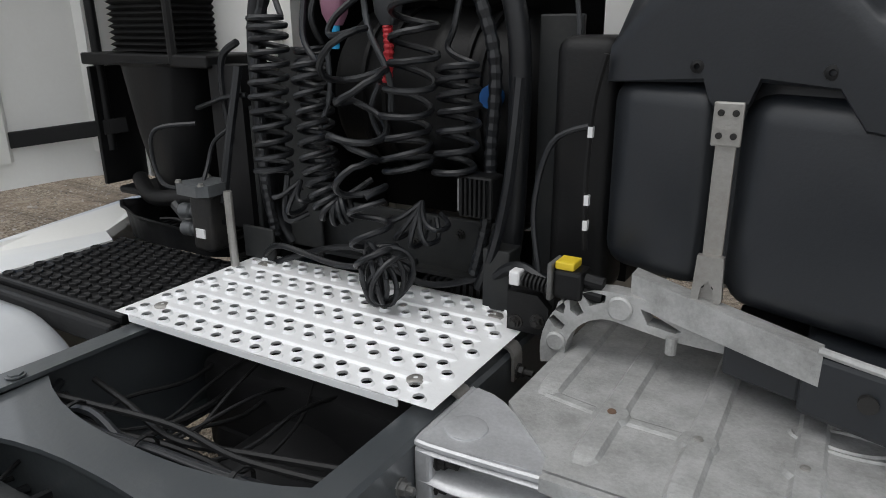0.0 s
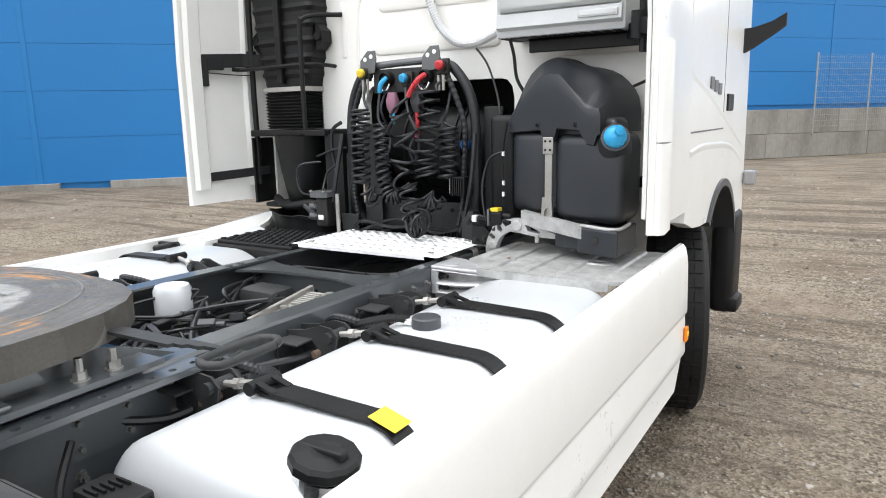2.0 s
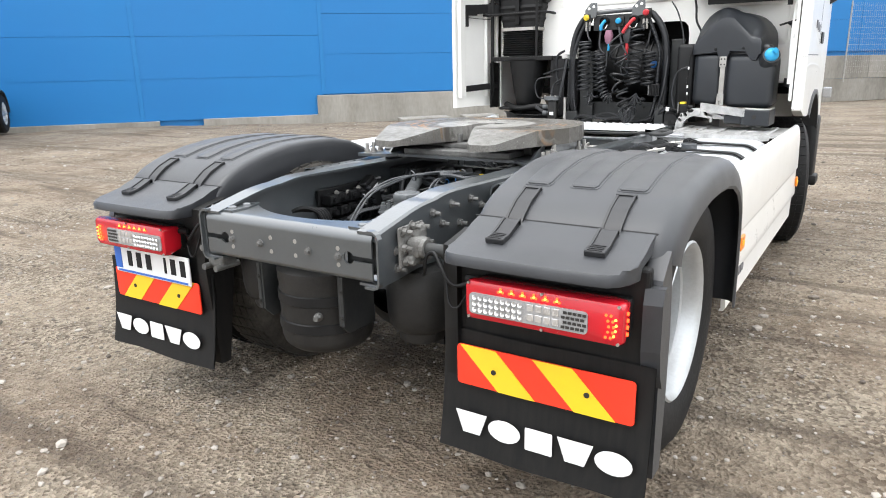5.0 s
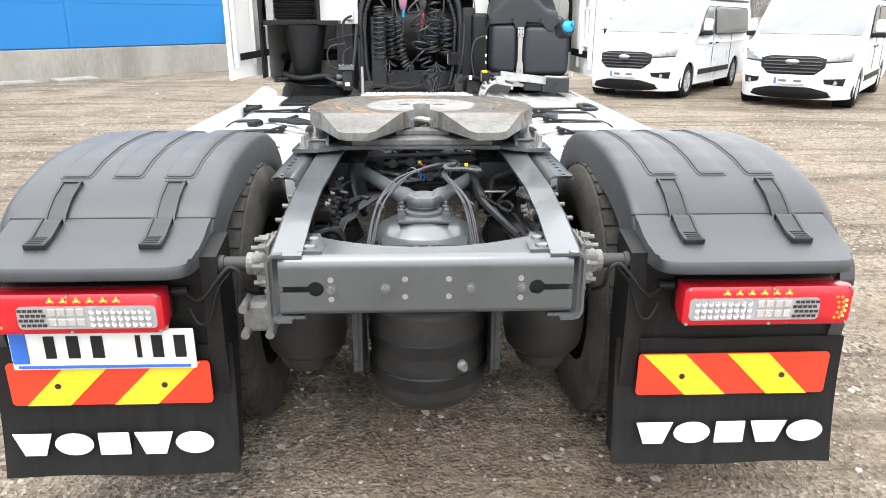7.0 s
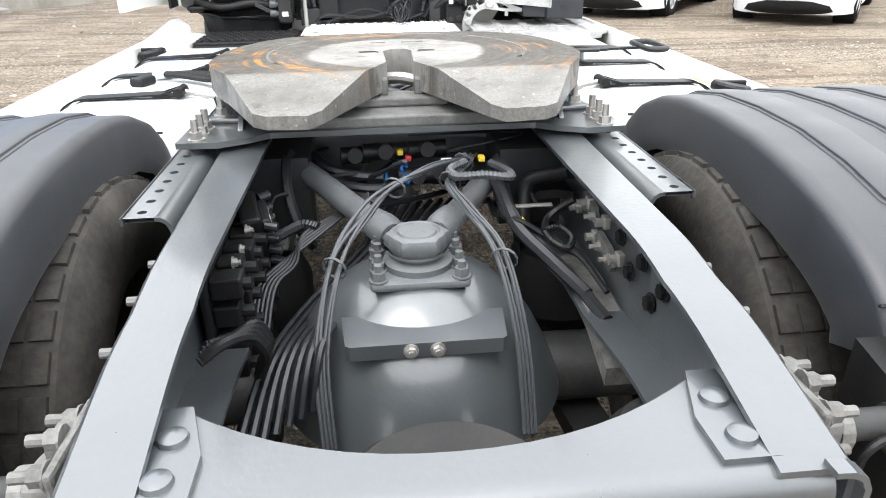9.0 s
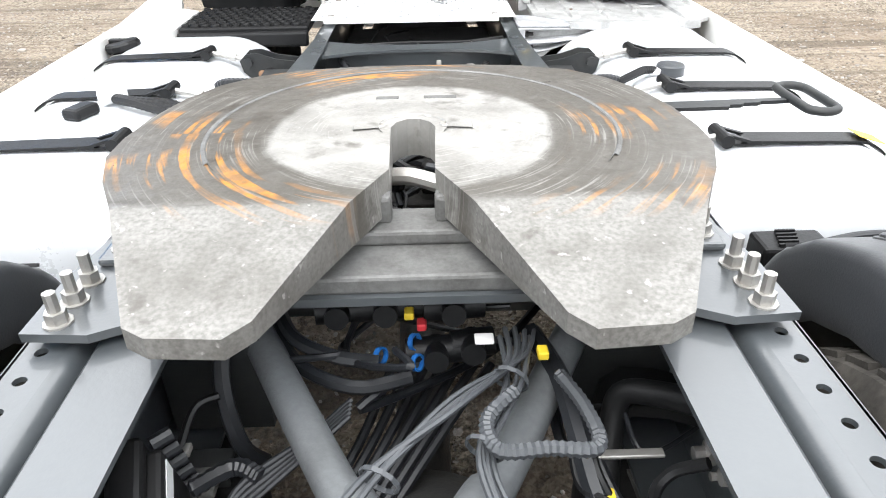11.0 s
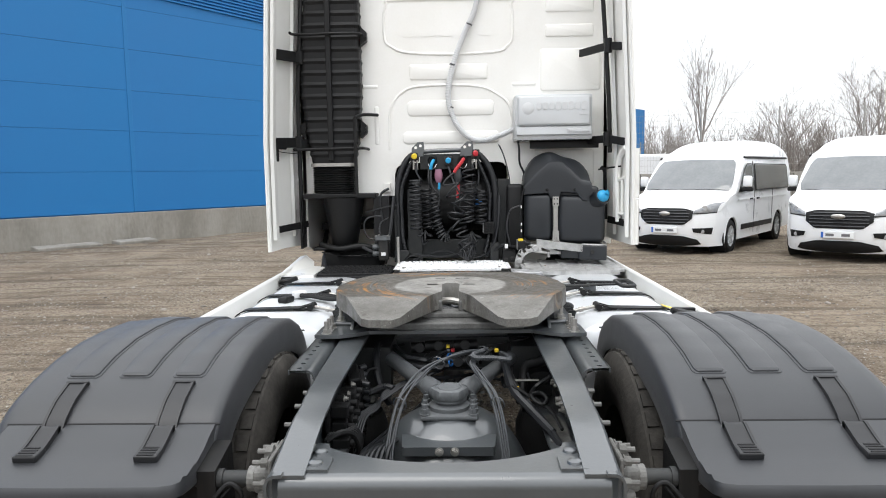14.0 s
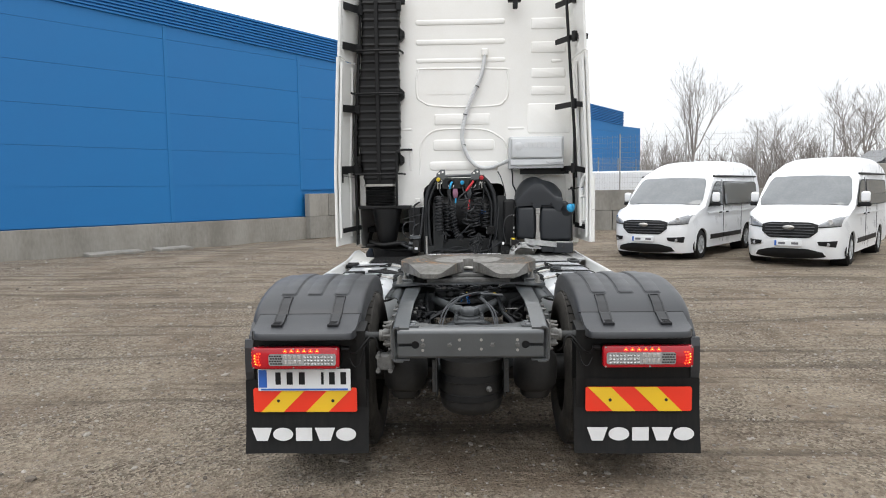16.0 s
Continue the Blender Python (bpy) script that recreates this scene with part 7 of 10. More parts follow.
box(bm, -1.1, -0.68, 3.70, 3.92, 1.085, 1.11, 0.01)
part("side_frame", bm, M_BLACK, DUCT)
bm = B()
tube(bm, [(-1.05, 3.75, 1.13), (-0.9, 3.68, 1.10), (-0.72, 3.68, 1.12), (-0.6, 3.7, 1.09)], 0.025, 10)
part("drain_pipe", bm, M_BLACK, DUCT, smooth=True)

# ---- cooling unit ----
AC = holder("parking_cooler", "silver-grey cab cooling unit box with raised front panel")
bm = B()
box(bm, 0.463, 1.035, 3.62, 3.88, 1.905, 2.24, 0.012)
part("case", bm, M_GREYBOX, AC, smooth=True)
bm = B()
loft(bm, [[(0.749 + px, y, 2.118 + pz) for px, pz in rrect(w, h, 0.02)] for y, w, h in ((3.63, 0.55, 0.225), (3.60, 0.54, 0.215), (3.588, 0.515, 0.19))])
part("front_panel", bm, M_GREYBOX, AC, smooth=True)
bm = B()
prism(bm, [(3.63, 1.93), (3.595, 1.945), (3.60, 2.0), (3.63, 2.01)], "x", 0.475, 1.023)
part("lower_panel", bm, M_GREYBOX, AC)
for k in range(8):
    bm = B()
    x = 0.615 + k * 0.0475
    prism(bm, [(x + 0.019 + p, 2.15 + q) for p, q in rrect(0.036, 0.05 if k not in (3, 5, 7) else 0.06, 0.012)], "y", 3.583, 3.589)
    part("logo_shape", bm, M_PIPE, AC, "raised plain block shape")
bm = B()
lathe(bm, [(0.0, -0.006), (0.035, -0.005), (0.045, 0.0)], (0.555, 3.588, 2.135), (0, 1, 0), 20)
part("emblem", bm, M_PIPE, AC, "plain round emblem", smooth=True)
bm = B()
box(bm, 0.93, 1.0, 3.583, 3.589, 2.085, 2.105)
part("logo_shape", bm, M_PIPE, AC, "small plain grey bar")
bm = B()
box(bm, 0.845, 1.01, 3.588, 3.597, 1.957, 1.985, 0.003)
part("type_plate", bm, M_GREYBOX, AC)
bm = B()
box(bm, 0.857, 1.0, 3.5845, 3.589, 1.965, 1.977)
part("logo_shape", bm, M_PIPE, AC, "small plain grey bar")
for k in range(12):
    bm = B()
    box(bm, 0.48 + k * 0.045, 0.515 + k * 0.045, 3.63, 3.79, 1.903, 1.906)
    part("grille_slot", bm, M_INK_SHADE, AC)
bm = B()
tube(bm, [(0.49, 3.7, 1.91), (0.5, 3.72, 1.84), (0.505, 3.74, 1.74), (0.54, 3.76, 1.66), (0.53, 3.76, 1.6)], 0.008, 8)
part("cable", bm, M_HOSE, AC)

# ---- washer tank trims ----
for x, z in ((0.69, 1.535), (0.885, 1.535)):
    bm = B()
    lathe(bm, [(0.012, 0), (0.011, 0.008), (0.005, 0.010), (0.004, 0.006)], (x, tank_y(x) - 0.004, z), (0, -1, 0), 12)
    part("cover_screw", bm, M_BLACK, WT)
for z in (1.45, 1.198):
    bm = B()
    if z > 1.3:
        box(bm, 0.728, 0.774, 3.517, 3.524, z - 0.035, z + 0.035, 0.003)
    else:
        prism(bm, [(0.730, z + 0.035), (0.772, z + 0.035), (0.776, z - 0.04), (0.773, z - 0.046), (0.764, z - 0.046), (0.761, z - 0.02), (0.751, z - 0.008), (0.741, z - 0.02), (0.738, z - 0.046), (0.729, z - 0.046), (0.726, z - 0.04)], "y", 3.510, 3.524)
    part("strap_plate", bm, M_STEEL, WT)
    pts = [(0.74, 3.517, z - 0.018), (0.762, 3.517, z - 0.018), (0.74, 3.517, z + 0.018), (0.762, 3.517, z + 0.018)]
    bolts(WT, pts, (0, -1, 0), 0.004, 0.004, 0, M_DARKSTEEL, "rivet")
bm = B()
cyl(bm, (1.0, 3.398, 1.085), (1.0, 3.41, 1.085), 0.014, seg=12)
part("bracket_screw", bm, M_DARKSTEEL, WT)
bm = B()
tube(bm, [(1.12, 3.72, 1.7), (1.15, 3.72, 1.66), (1.16, 3.74, 1.5), (1.165, 3.74, 1.3)], 0.013, 8)
part("filler_hose", bm, M_BLACK, WT, smooth=True)
bm = B()
tube(bm, [(0.525, 3.6, 1.55), (0.505, 3.6, 1.45), (0.50, 3.6, 1.3), (0.505, 3.6, 1.18)], 0.006, 6)
part("cable", bm, M_BLACK, WT)
for z in (1.22, 1.27, 1.40):
    bm = B()
    box(bm, 0.4995, 0.5085, 3.594, 3.605, z, z + 0.02)
    part("tape", bm, M_WHITEINK, WT)
# arched cast bracket under it
AX, AZ = 0.588, 0.985
arch_out = [(AX - 0.14 * math.cos(radians(a)), AZ + 0.146 * math.sin(radians(a))) for a in range(-12, 97, 9)]
arch_in = [(AX - 0.088 * math.cos(radians(a)), AZ + 0.09 * math.sin(radians(a))) for a in range(-12, 91, 9)]
outline = arch_out + [(0.64, 1.128), (0.66, 1.122), (0.80, 1.068), (0.80, 1.055), (0.70, 1.058)] + arch_in[::-1]
windows = [[(0.464, 1.052), (0.474, 1.062), (0.498, 1.045), (0.492, 1.034), (0.478, 1.036)],
           [(0.478, 1.072), (0.482, 1.09), (0.490, 1.096), (0.497, 1.085), (0.494, 1.068)],
           [(0.504, 1.105), (0.515, 1.110), (0.534, 1.078), (0.522, 1.069), (0.507, 1.078)],
           [(0.527, 1.118), (0.545, 1.124), (0.575, 1.122), (0.574, 1.108), (0.545, 1.094)],
           [(0.640, 1.108), (0.655, 1.106), (0.715, 1.080), (0.705, 1.074), (0.655, 1.080)]]
bm = B()
rim_edges = []
for ring_pts in [outline] + windows:
    vs = [bm.verts.new((x, 3.53, z)) for x, z in ring_pts]
    rim_edges += [bm.edges.new((vs[i], vs[(i + 1) % len(vs)])) for i in range(len(vs))]
bmesh.ops.triangle_fill(bm, edges=rim_edges, use_beauty=True, use_dissolve=False, normal=(0, -1, 0))
grown = bmesh.ops.extrude_face_region(bm, geom=bm.faces[:])
bmesh.ops.translate(bm, vec=(0, 0.04, 0), verts=[v for v in grown["geom"] if isinstance(v, bmesh.types.BMVert)])
bmesh.ops.recalc_face_normals(bm, faces=bm.faces[:])
part("cast_arch", bm, M_CAST, WT, "pierced cast aluminium arch bracket")
for x, z, r in ((0.603, 1.102, 0.024), (0.482, 1.008, 0.020)):
    bm = B()
    lathe(bm, [(r, 0.0), (r, 0.006), (r - 0.004, 0.009), (0, 0.008)], (x, 3.531, z), (0, -1, 0), 20)
    part("cast_boss", bm, M_CAST, WT, smooth=True)
bm = B()
cyl(bm, (0.70, 3.528, 1.068), (0.70, 3.528, 1.035), 0.010, seg=12)
part("cast_pin", bm, M_CAST, WT)

# ---- catwalk plate with pressed holes ----
WALKWAY = holder("catwalk", "bright aluminium catwalk plate with rows of round holes")
bm = B()
X0, X1, Y0, Y1, ZC = -0.432, 0.398, 3.2, 3.66, 1.0


def walk_row(c, d, nx, shift):
    px = (X1 - X0 - 0.02) / nx
    edges = [X0] + [X0 + 0.01 + px * (i + shift) for i in range(1 if shift else 0, nx + 1)] + ([X1] if not shift else [X1])
    edges = sorted(set(round(e, 5) for e in edges if X0 <= e <= X1))
    for a, b in zip(edges, edges[1:]):
        if b - a < px * 0.8:
            bm.faces.new([bm.verts.new(p) for p in ((a, c, ZC), (b, c, ZC), (b, d, ZC), (a, d, ZC))])
            continue
        holed_cell(bm, a, b, c, d, ZC, 0.0105, 0.0035, 0.0075)


def plain_row(c, d):
    bm.faces.new([bm.verts.new(p) for p in ((X0, c, ZC), (X1, c, ZC), (X1, d, ZC), (X0, d, ZC))])


y, rib_y = Y0, []
for g in range(5):
    walk_row(y, y + 0.0305, 15, 0)
    walk_row(y + 0.0305, y + 0.061, 15, 0.5)
    y += 0.061
    if g < 4:
        plain_row(y, y + 0.0345)
        rib_y.append(y + 0.017)
        y += 0.0345
plain_row(y, Y1)
bmesh.ops.remove_doubles(bm, verts=bm.verts, dist=0.0003)
bmesh.ops.recalc_face_normals(bm, faces=bm.faces[:])
part("tread_plate", bm, M_TREAD, WALKWAY)
for k, yy in enumerate(rib_y):
    bm = B()
    loft(bm, [[(x, yy + dy * w, ZC + dz * h) for dy, dz in ((-1, 0), (-0.7, 0.8), (0, 1), (0.7, 0.8), (1, 0))] for x, w, h in ((X0 + 0.05, 0.003, 0.001), (X0 + 0.062, 0.013, 0.0065), (X1 - 0.062, 0.013, 0.0065), (X1 - 0.05, 0.003, 0.001))], caps=False)
    part("raised_rib", bm, M_TREAD, WALKWAY, smooth=True)
bm = B()
box(bm, X0 + 0.05, X1 - 0.07, Y0 - 0.002, Y0 + 0.002, ZC - 0.014, ZC)
part("folded_edge", bm, M_TREAD, WALKWAY)
bm = B()
box(bm, X0, X1, Y1 - 0.002, Y1 + 0.002, ZC - 0.032, ZC)
part("folded_edge", bm, M_TREAD, WALKWAY)
for x, yy in ((-0.36, 3.27), (0.32, 3.27), (-0.36, 3.59), (0.32, 3.59)):
    bm = B()
    lathe(bm, [(0.017, 0), (0.017, 0.004), (0.012, 0.007), (0.005, 0.007), (0.004, 0.003)], (x, yy, ZC), (0, 0, 1), 14)
    part("fixing", bm, M_STEEL, WALKWAY, smooth=True)
for yy in (3.30, 3.51):
    bm = B()
    strip(bm, [(0.345, 0.992), (0.384, 0.992), (0.398, 0.988), (0.407, 0.979), (0.411, 0.964), (0.411, 0.915)], yy - 0.02, yy + 0.02, 0.006)
    for v in bm.verts:
        v.co = Vector((v.co.y, v.co.x, v.co.z))
    bmesh.ops.recalc_face_normals(bm, faces=bm.faces[:])
    clip = part("clip", bm, M_STEEL, WALKWAY, "bent steel clip over the frame rail", smooth=True)
    bolts(clip, [(0.411, yy, 0.932)], (1, 0, 0), 0.012, 0.014, 0.02, M_DARKSTEEL)

# ---- cast step, offside ----
STEP = holder("cast_step", "weathered cast aluminium step plate with long ridges")
bm = B()
slab(bm, [(0.483, 3.312), (0.492, 3.755), (1.19, 3.775), (1.19, 3.2), (1.13, 3.16), (0.607, 3.164), (0.60, 3.197)][::-1], lambda x, y: 0.985, 0.016)
bmesh.ops.recalc_face_normals(bm, faces=bm.faces[:])
part("plate", bm, M_CAST, STEP)
for x, y0, y1 in ((0.53, 3.36, 3.73), (0.651, 3.2, 3.74), (0.794, 3.175, 3.74), (0.942, 3.17, 3.74), (1.098, 3.18, 3.74)):
    bm = B()
    loft(bm, [[(x + dx * w, y, 0.985 + dz * h) for dx, dz in ((-1, 0), (-0.72, 1), (0.72, 1), (1, 0))] for y, w, h in ((y0 + 0.0, 0.012, 0.0006), (y0 + 0.02, 0.022, 0.006), (y0 + 0.04, 0.023, 0.009), (y1 - 0.1, 0.023, 0.009), (y1, 0.023, 0.009))], caps=False)
    part("ridge", bm, M_CAST, STEP)
for x0, x1, y0, y1 in ((0.53, 0.64, 3.372, 3.352), (0.66, 0.78, 3.352, 3.348)):
    bm = B()
    loft(bm, [[(x, y + dy * w, 0.985 + dz * 0.0025) for dy, dz in ((-1, 0), (-0.5, 1), (0.5, 1), (1, 0))] for x, y, w in ((x0, y0, 0.014), (x1, y1, 0.014))], caps=False)
    part("cross_rib", bm, M_CAST, STEP)
for x, y in ((0.651, 3.352), (0.79, 3.341), (0.937, 3.342)):
    bm = B()
    lathe(bm, [(0.032, 0), (0.027, 0.0085), (0.012, 0.0085), (0.009, 0.006), (0, 0.006)], (x, y, 0.985), (0, 0, 1), 18)
    part("boss", bm, M_CAST, STEP, smooth=True)
    bm = B()
    lathe(bm, [(0.008, 0), (0.007, 0.004), (0, 0.005)], (x, y, 0.9925), (0, 0, 1), 10)
    part("rivet", bm, M_RUST if x < 0.7 else M_STEEL, STEP)
for d in (0, 1):
    bm = B()
    lathe(bm, [(0.085, 0.0), (0.08, 0.004), (0.074, 0.0)], (0, 0, 0), (0, 0, 1), 28)
    bmesh.ops.scale(bm, vec=(1 - 0.25 * d, 0.42, 1), verts=bm.verts)
    bmesh.ops.translate(bm, vec=(0.99, 3.45 + 0.012 * d, 0.9852), verts=bm.verts)
    part("cast_oval", bm, M_CAST, STEP)
bm = B()
prism(bm, [(0.61, 0.984), (1.14, 0.984), (1.14, 0.955), (1.0, 0.94), (0.8, 0.95), (0.61, 0.96)], "y", 3.144, 3.1595)
part("rear_lip", bm, M_CAST, STEP)
# carrying arm: a C-shaped casting bolted to the rail, its flanges running out under the step
bm = B()
slab(bm, [(0.404, 3.146), (0.402, 3.21), (0.404, 3.325), (0.412, 3.335), (0.445, 3.329), (0.475, 3.314), (0.505, 3.29), (0.55, 3.25), (0.607, 3.203), (0.615, 3.165), (0.53, 3.155), (0.44, 3.146)][::-1], lambda x, y: 0.979, 0.014)
bmesh.ops.recalc_face_normals(bm, faces=bm.faces[:])
part("arm_plate", bm, M_ARM, STEP, "bright triangular cast arm plate")
bm = B()
tube(bm, [(0.405, 3.33, 0.976), (0.403, 3.21, 0.976), (0.404, 3.15, 0.976), (0.412, 3.142, 0.976), (0.45, 3.143, 0.975), (0.53, 3.151, 0.972), (0.615, 3.16, 0.970)], 0.0065, 8)
part("arm_edge", bm, M_ARM, STEP, smooth=True)
bm = B()
lathe(bm, [(0.036, 0), (0.035, 0.004), (0.026, 0.006), (0.012, 0.0055), (0.0, 0.007)], (0.456, 3.21, 0.978), (0, 0, 1), 24)
part("arm_boss", bm, M_ARM, STEP, smooth=True)
for stations in ([(0.404, 3.142, 0.964, 0.009), (0.44, 3.14, 0.964, 0.009), (0.53, 3.15, 0.960, 0.008), (0.62, 3.158, 0.957, 0.007)],
                 [(0.404, 3.142, 0.909, 0.010), (0.47, 3.138, 0.909, 0.010), (0.56, 3.14, 0.913, 0.010), (0.69, 3.15, 0.926, 0.009), (0.82, 3.155, 0.936, 0.007)],
                 [(0.404, 3.142, 0.872, 0.008), (0.47, 3.142, 0.872, 0.009), (0.53, 3.15, 0.877, 0.008), (0.61, 3.155, 0.902, 0.006)]):
    bm = B()
    loft(bm, [[(x, y + d, z + e) for d, e in ((0.0, -h * 0.6), (-0.005, 0.0), (0.0, h * 0.6), (0.015, h), (0.06, h), (0.06, -h), (0.015, -h))] for x, y, z, h in stations])
    part("arm_rib", bm, M_ARM, STEP, smooth=True)
bm = B()
box(bm, 0.400, 0.430, 3.137, 3.33, 0.864, 0.970, 0.006)
part("arm_flange", bm, M_ARM, STEP)
bm = B()
prism(bm, [(0.41, 0.872), (0.535, 0.872), (0.505, 0.848), (0.475, 0.805), (0.468, 0.782), (0.455, 0.772), (0.432, 0.772), (0.421, 0.79)], "y", 3.15, 3.19)
part("arm_foot", bm, M_CAST, STEP)
bm = B()
prism(bm, [(0.425, 0.966), (0.95, 0.952), (0.95, 0.936), (0.72, 0.922), (0.56, 0.872), (0.425, 0.868)], "y", 3.188, 3.198)
part("arm_web", bm, M_CAST, STEP)
bolts(STEP, [(0.430, 3.165, 0.938), (0.430, 3.165, 0.89)], (1, 0, 0), 0.013, 0.016, 0.02, M_DARKSTEEL)
bolts(STEP, [(0.455, 3.15, 0.80)], (0, -1, 0), 0.011, 0.010, 0.008, M_CASTGREY)

# ---- black studded step and tray, nearside ----
GRID = holder("grid_step", "black plastic step with rows of round studs")
bm = B()
box(bm, -0.98, -0.45, 3.225, 3.62, 0.945, 0.975, 0.008)
box(bm, -0.98, -0.45, 3.19, 3.225, 0.90, 0.96, 0.01)
part("plate", bm, M_BLACK, GRID)
stud = B()
lathe(stud, [(0.0165, 0), (0.0155, 0.007), (0.0135, 0.0085), (0.009, 0.006), (0, 0.005)], (0, 0, 0), (0, 0, 1), 10)
stud_me = bpy.data.meshes.new("stud")
stud.to_mesh(stud_me)
stud.free()
stud_me.materials.append(M_BLACK)
for i in range(12):
    for j in range(9):
        share("stud", stud_me, Matrix.Translation((-0.955 + i * 0.0415 + (j % 2) * 0.02, 3.25 + j * 0.042, 0.975)), GRID)
bm = B()
slab(bm, [(-1.235, 3.15), (-1.235, 3.83), (-1.19, 3.86), (-1.10, 3.72), (-1.08, 3.62), (-0.99, 3.58), (-0.985, 3.15)][::-1], lambda x, y: 0.975 + (0.06 * max(0, (y - 3.6) / 0.26)), 0.03)
bmesh.ops.recalc_face_normals(bm, faces=bm.faces[:])
part("white_lip", bm, M_WHITE, GRID, "white painted step edge")
TRAY = holder("battery_tray", "open black plastic battery tray with a green rag")
rim = [(-1.02, 3.86, 1.075), (-1.035, 3.74, 1.07), (-1.02, 3.65, 1.082), (-0.97, 3.615, 1.08), (-0.89, 3.605, 1.06), (-0.76, 3.60, 1.055), (-0.64, 3.597, 1.05), (-0.56, 3.60, 1.035), (-0.52, 3.63, 1.03), (-0.505, 3.72, 1.04), (-0.505, 3.84, 1.07), (-0.56, 3.86, 1.09), (-0.66, 3.865, 1.10), (-0.75, 3.87, 1.12), (-0.80, 3.87, 1.13), (-0.90, 3.87, 1.13), (-0.94, 3.87, 1.09)]
ring = []
for i, (xa, ya, za) in enumerate(rim):
    xb, yb, zb = rim[(i + 1) % len(rim)]
    for k in range(6):
        f = k / 6
        ring.append((xa + (xb - xa) * f, ya + (yb - ya) * f, za + (zb - za) * (3 * f * f - 2 * f ** 3)))
cx, cy = -0.77, 3.73


def tub(scale, dz, wave):
    """The tray's outline drawn in towards its middle; wave: depth of its flutes."""
    out = []
    for i, (x, y, z) in enumerate(ring):
        q = scale - wave * (1 if math.sin(i * 0.78) > 0 else 0)
        out.append((cx + (x - cx) * q, cy + (y - cy) * q, z if dz is None else 0.976 + (z - 0.976) * dz))
    return out


bm = B()
loft(bm, [tub(0.90, 0.0, 0.02), tub(0.955, 0.80, 0.02), tub(0.975, 0.9, 0.0), tub(1.02, 0.94, 0.0), tub(1.025, 1.0, 0.0), tub(0.985, 1.0, 0.0), tub(0.955, 0.9, 0.0), tub(0.94, 0.8, 0.015), tub(0.88, 0.06, 0.015)])
part("tray", bm, M_BLACK, TRAY, smooth=True)
for k in range(9):
    bm = B()
    box(bm, -0.86 + k * 0.036, -0.845 + k * 0.036, 3.63, 3.8, 1.012 + 0.004 * (k % 3), 1.03 + 0.004 * (k % 3), 0.004)
    part("rubber_rib", bm, M_BLACK, TRAY)
rng = random.Random(5)
for k in range(4):
    bm = B()
    x = -0.78 + k * 0.09
    tube(bm, [(x - 0.06, 3.65 + 0.02 * k, 1.045), (x, 3.66 + 0.02 * k, 1.05), (x + 0.08, 3.66 + 0.03 * k, 1.04), (x + 0.13, 3.68, 1.03)], 0.006, 6)
    part("cable", bm, M_BLACK, TRAY)
bm = B()
loft(bm, [[(-0.68 + u, 3.70 + v * 1.6, 1.06 + 0.008 * math.sin(u * 60)) for v in (0.0, 0.012, 0.03)] for u in (0.0, 0.03, 0.06, 0.09)], caps=False)
part("rag", bm, mat("green_cloth", (0.08, 0.25, 0.05), 0.9, 0, (0.05, 0.16, 0.03), 20, 90, 0.6, 0.2), TRAY, "small green rag")

# ---- coupling gantry with coiled lines ----
GANTRY = holder("hose_gantry", "grey gantry with coiled black air and electric lines")


def coil(path, r, turns, wire, name="coiled_line", material=None, tail=None, lead=None, r_end=None, seg=7, flat=1.0):
    """A spiral round a smoothed path."""
    pts = smooth_path(path, 8)
    out, u = [], None
    per = 14
    n = int(turns * per)
    for k in range(n + 1):
        f = k / n * (len(pts) - 1)
        i = min(int(f), len(pts) - 2)
        p = pts[i].lerp(pts[i + 1], f - i)
        d = (pts[i + 1] - pts[i]).normalized()
        u = Vector((1, 0, 0)) if u is None else u
        u = (u - d * u.dot(d)).normalized()
        v = d.cross(u)
        a = 2 * math.pi * k / per
        rr = r + ((r_end or r) - r) * k / n
        rr *= 1 + 0.06 * math.sin(k * 0.37)
        out.append(p + u * math.cos(a) * rr + v * math.sin(a) * rr * flat)
    full = ([Vector(p) for p in lead] if lead else []) + out + ([Vector(p) for p in tail] if tail else [])
    if lead:
        full = smooth_path(lead + [out[0]], 5)[:-1] + out + ([Vector(p) for p in smooth_path([out[-1]] + tail, 5)[1:]] if tail else [])
    bm = B()
    tube(bm, full, wire, seg, 1)
    return part(name, bm, material or M_HOSE, GANTRY, smooth=True)


YG = 3.68
bm = B()
tube(bm, [(-0.30, YG, 1.83), (-0.1, YG, 1.84), (0.13, YG, 1.845)], 0.018, 12, 3)
part("top_bar", bm, M_FRAME, GANTRY, smooth=True)
bm = B()
box(bm, -0.255, 0.15, YG - 0.006, YG + 0.006, 1.70, 1.815, 0.004)
part("coupling_plate", bm, M_FRAME_DARK, GANTRY, "dark grey coupling plate")
for x0 in (-0.27, 0.10):
    bm = B()
    prism(bm, [(x0 - 0.05, 1.79), (x0 - 0.045, 1.86), (x0 + 0.0, 1.905), (x0 + 0.045, 1.905), (x0 + 0.05, 1.86), (x0 + 0.04, 1.80)], "y", YG - 0.03, YG - 0.022)
    part("lifting_plate", bm, M_FRAME, GANTRY)
    for dx, z in ((-0.015, 1.865), (0.022, 1.878)):
        bm = B()
        cyl(bm, (x0 + dx, YG - 0.032, z), (x0 + dx, YG - 0.029, z), 0.011, seg=14)
        part("hole", bm, M_WHITE_IN, GANTRY)
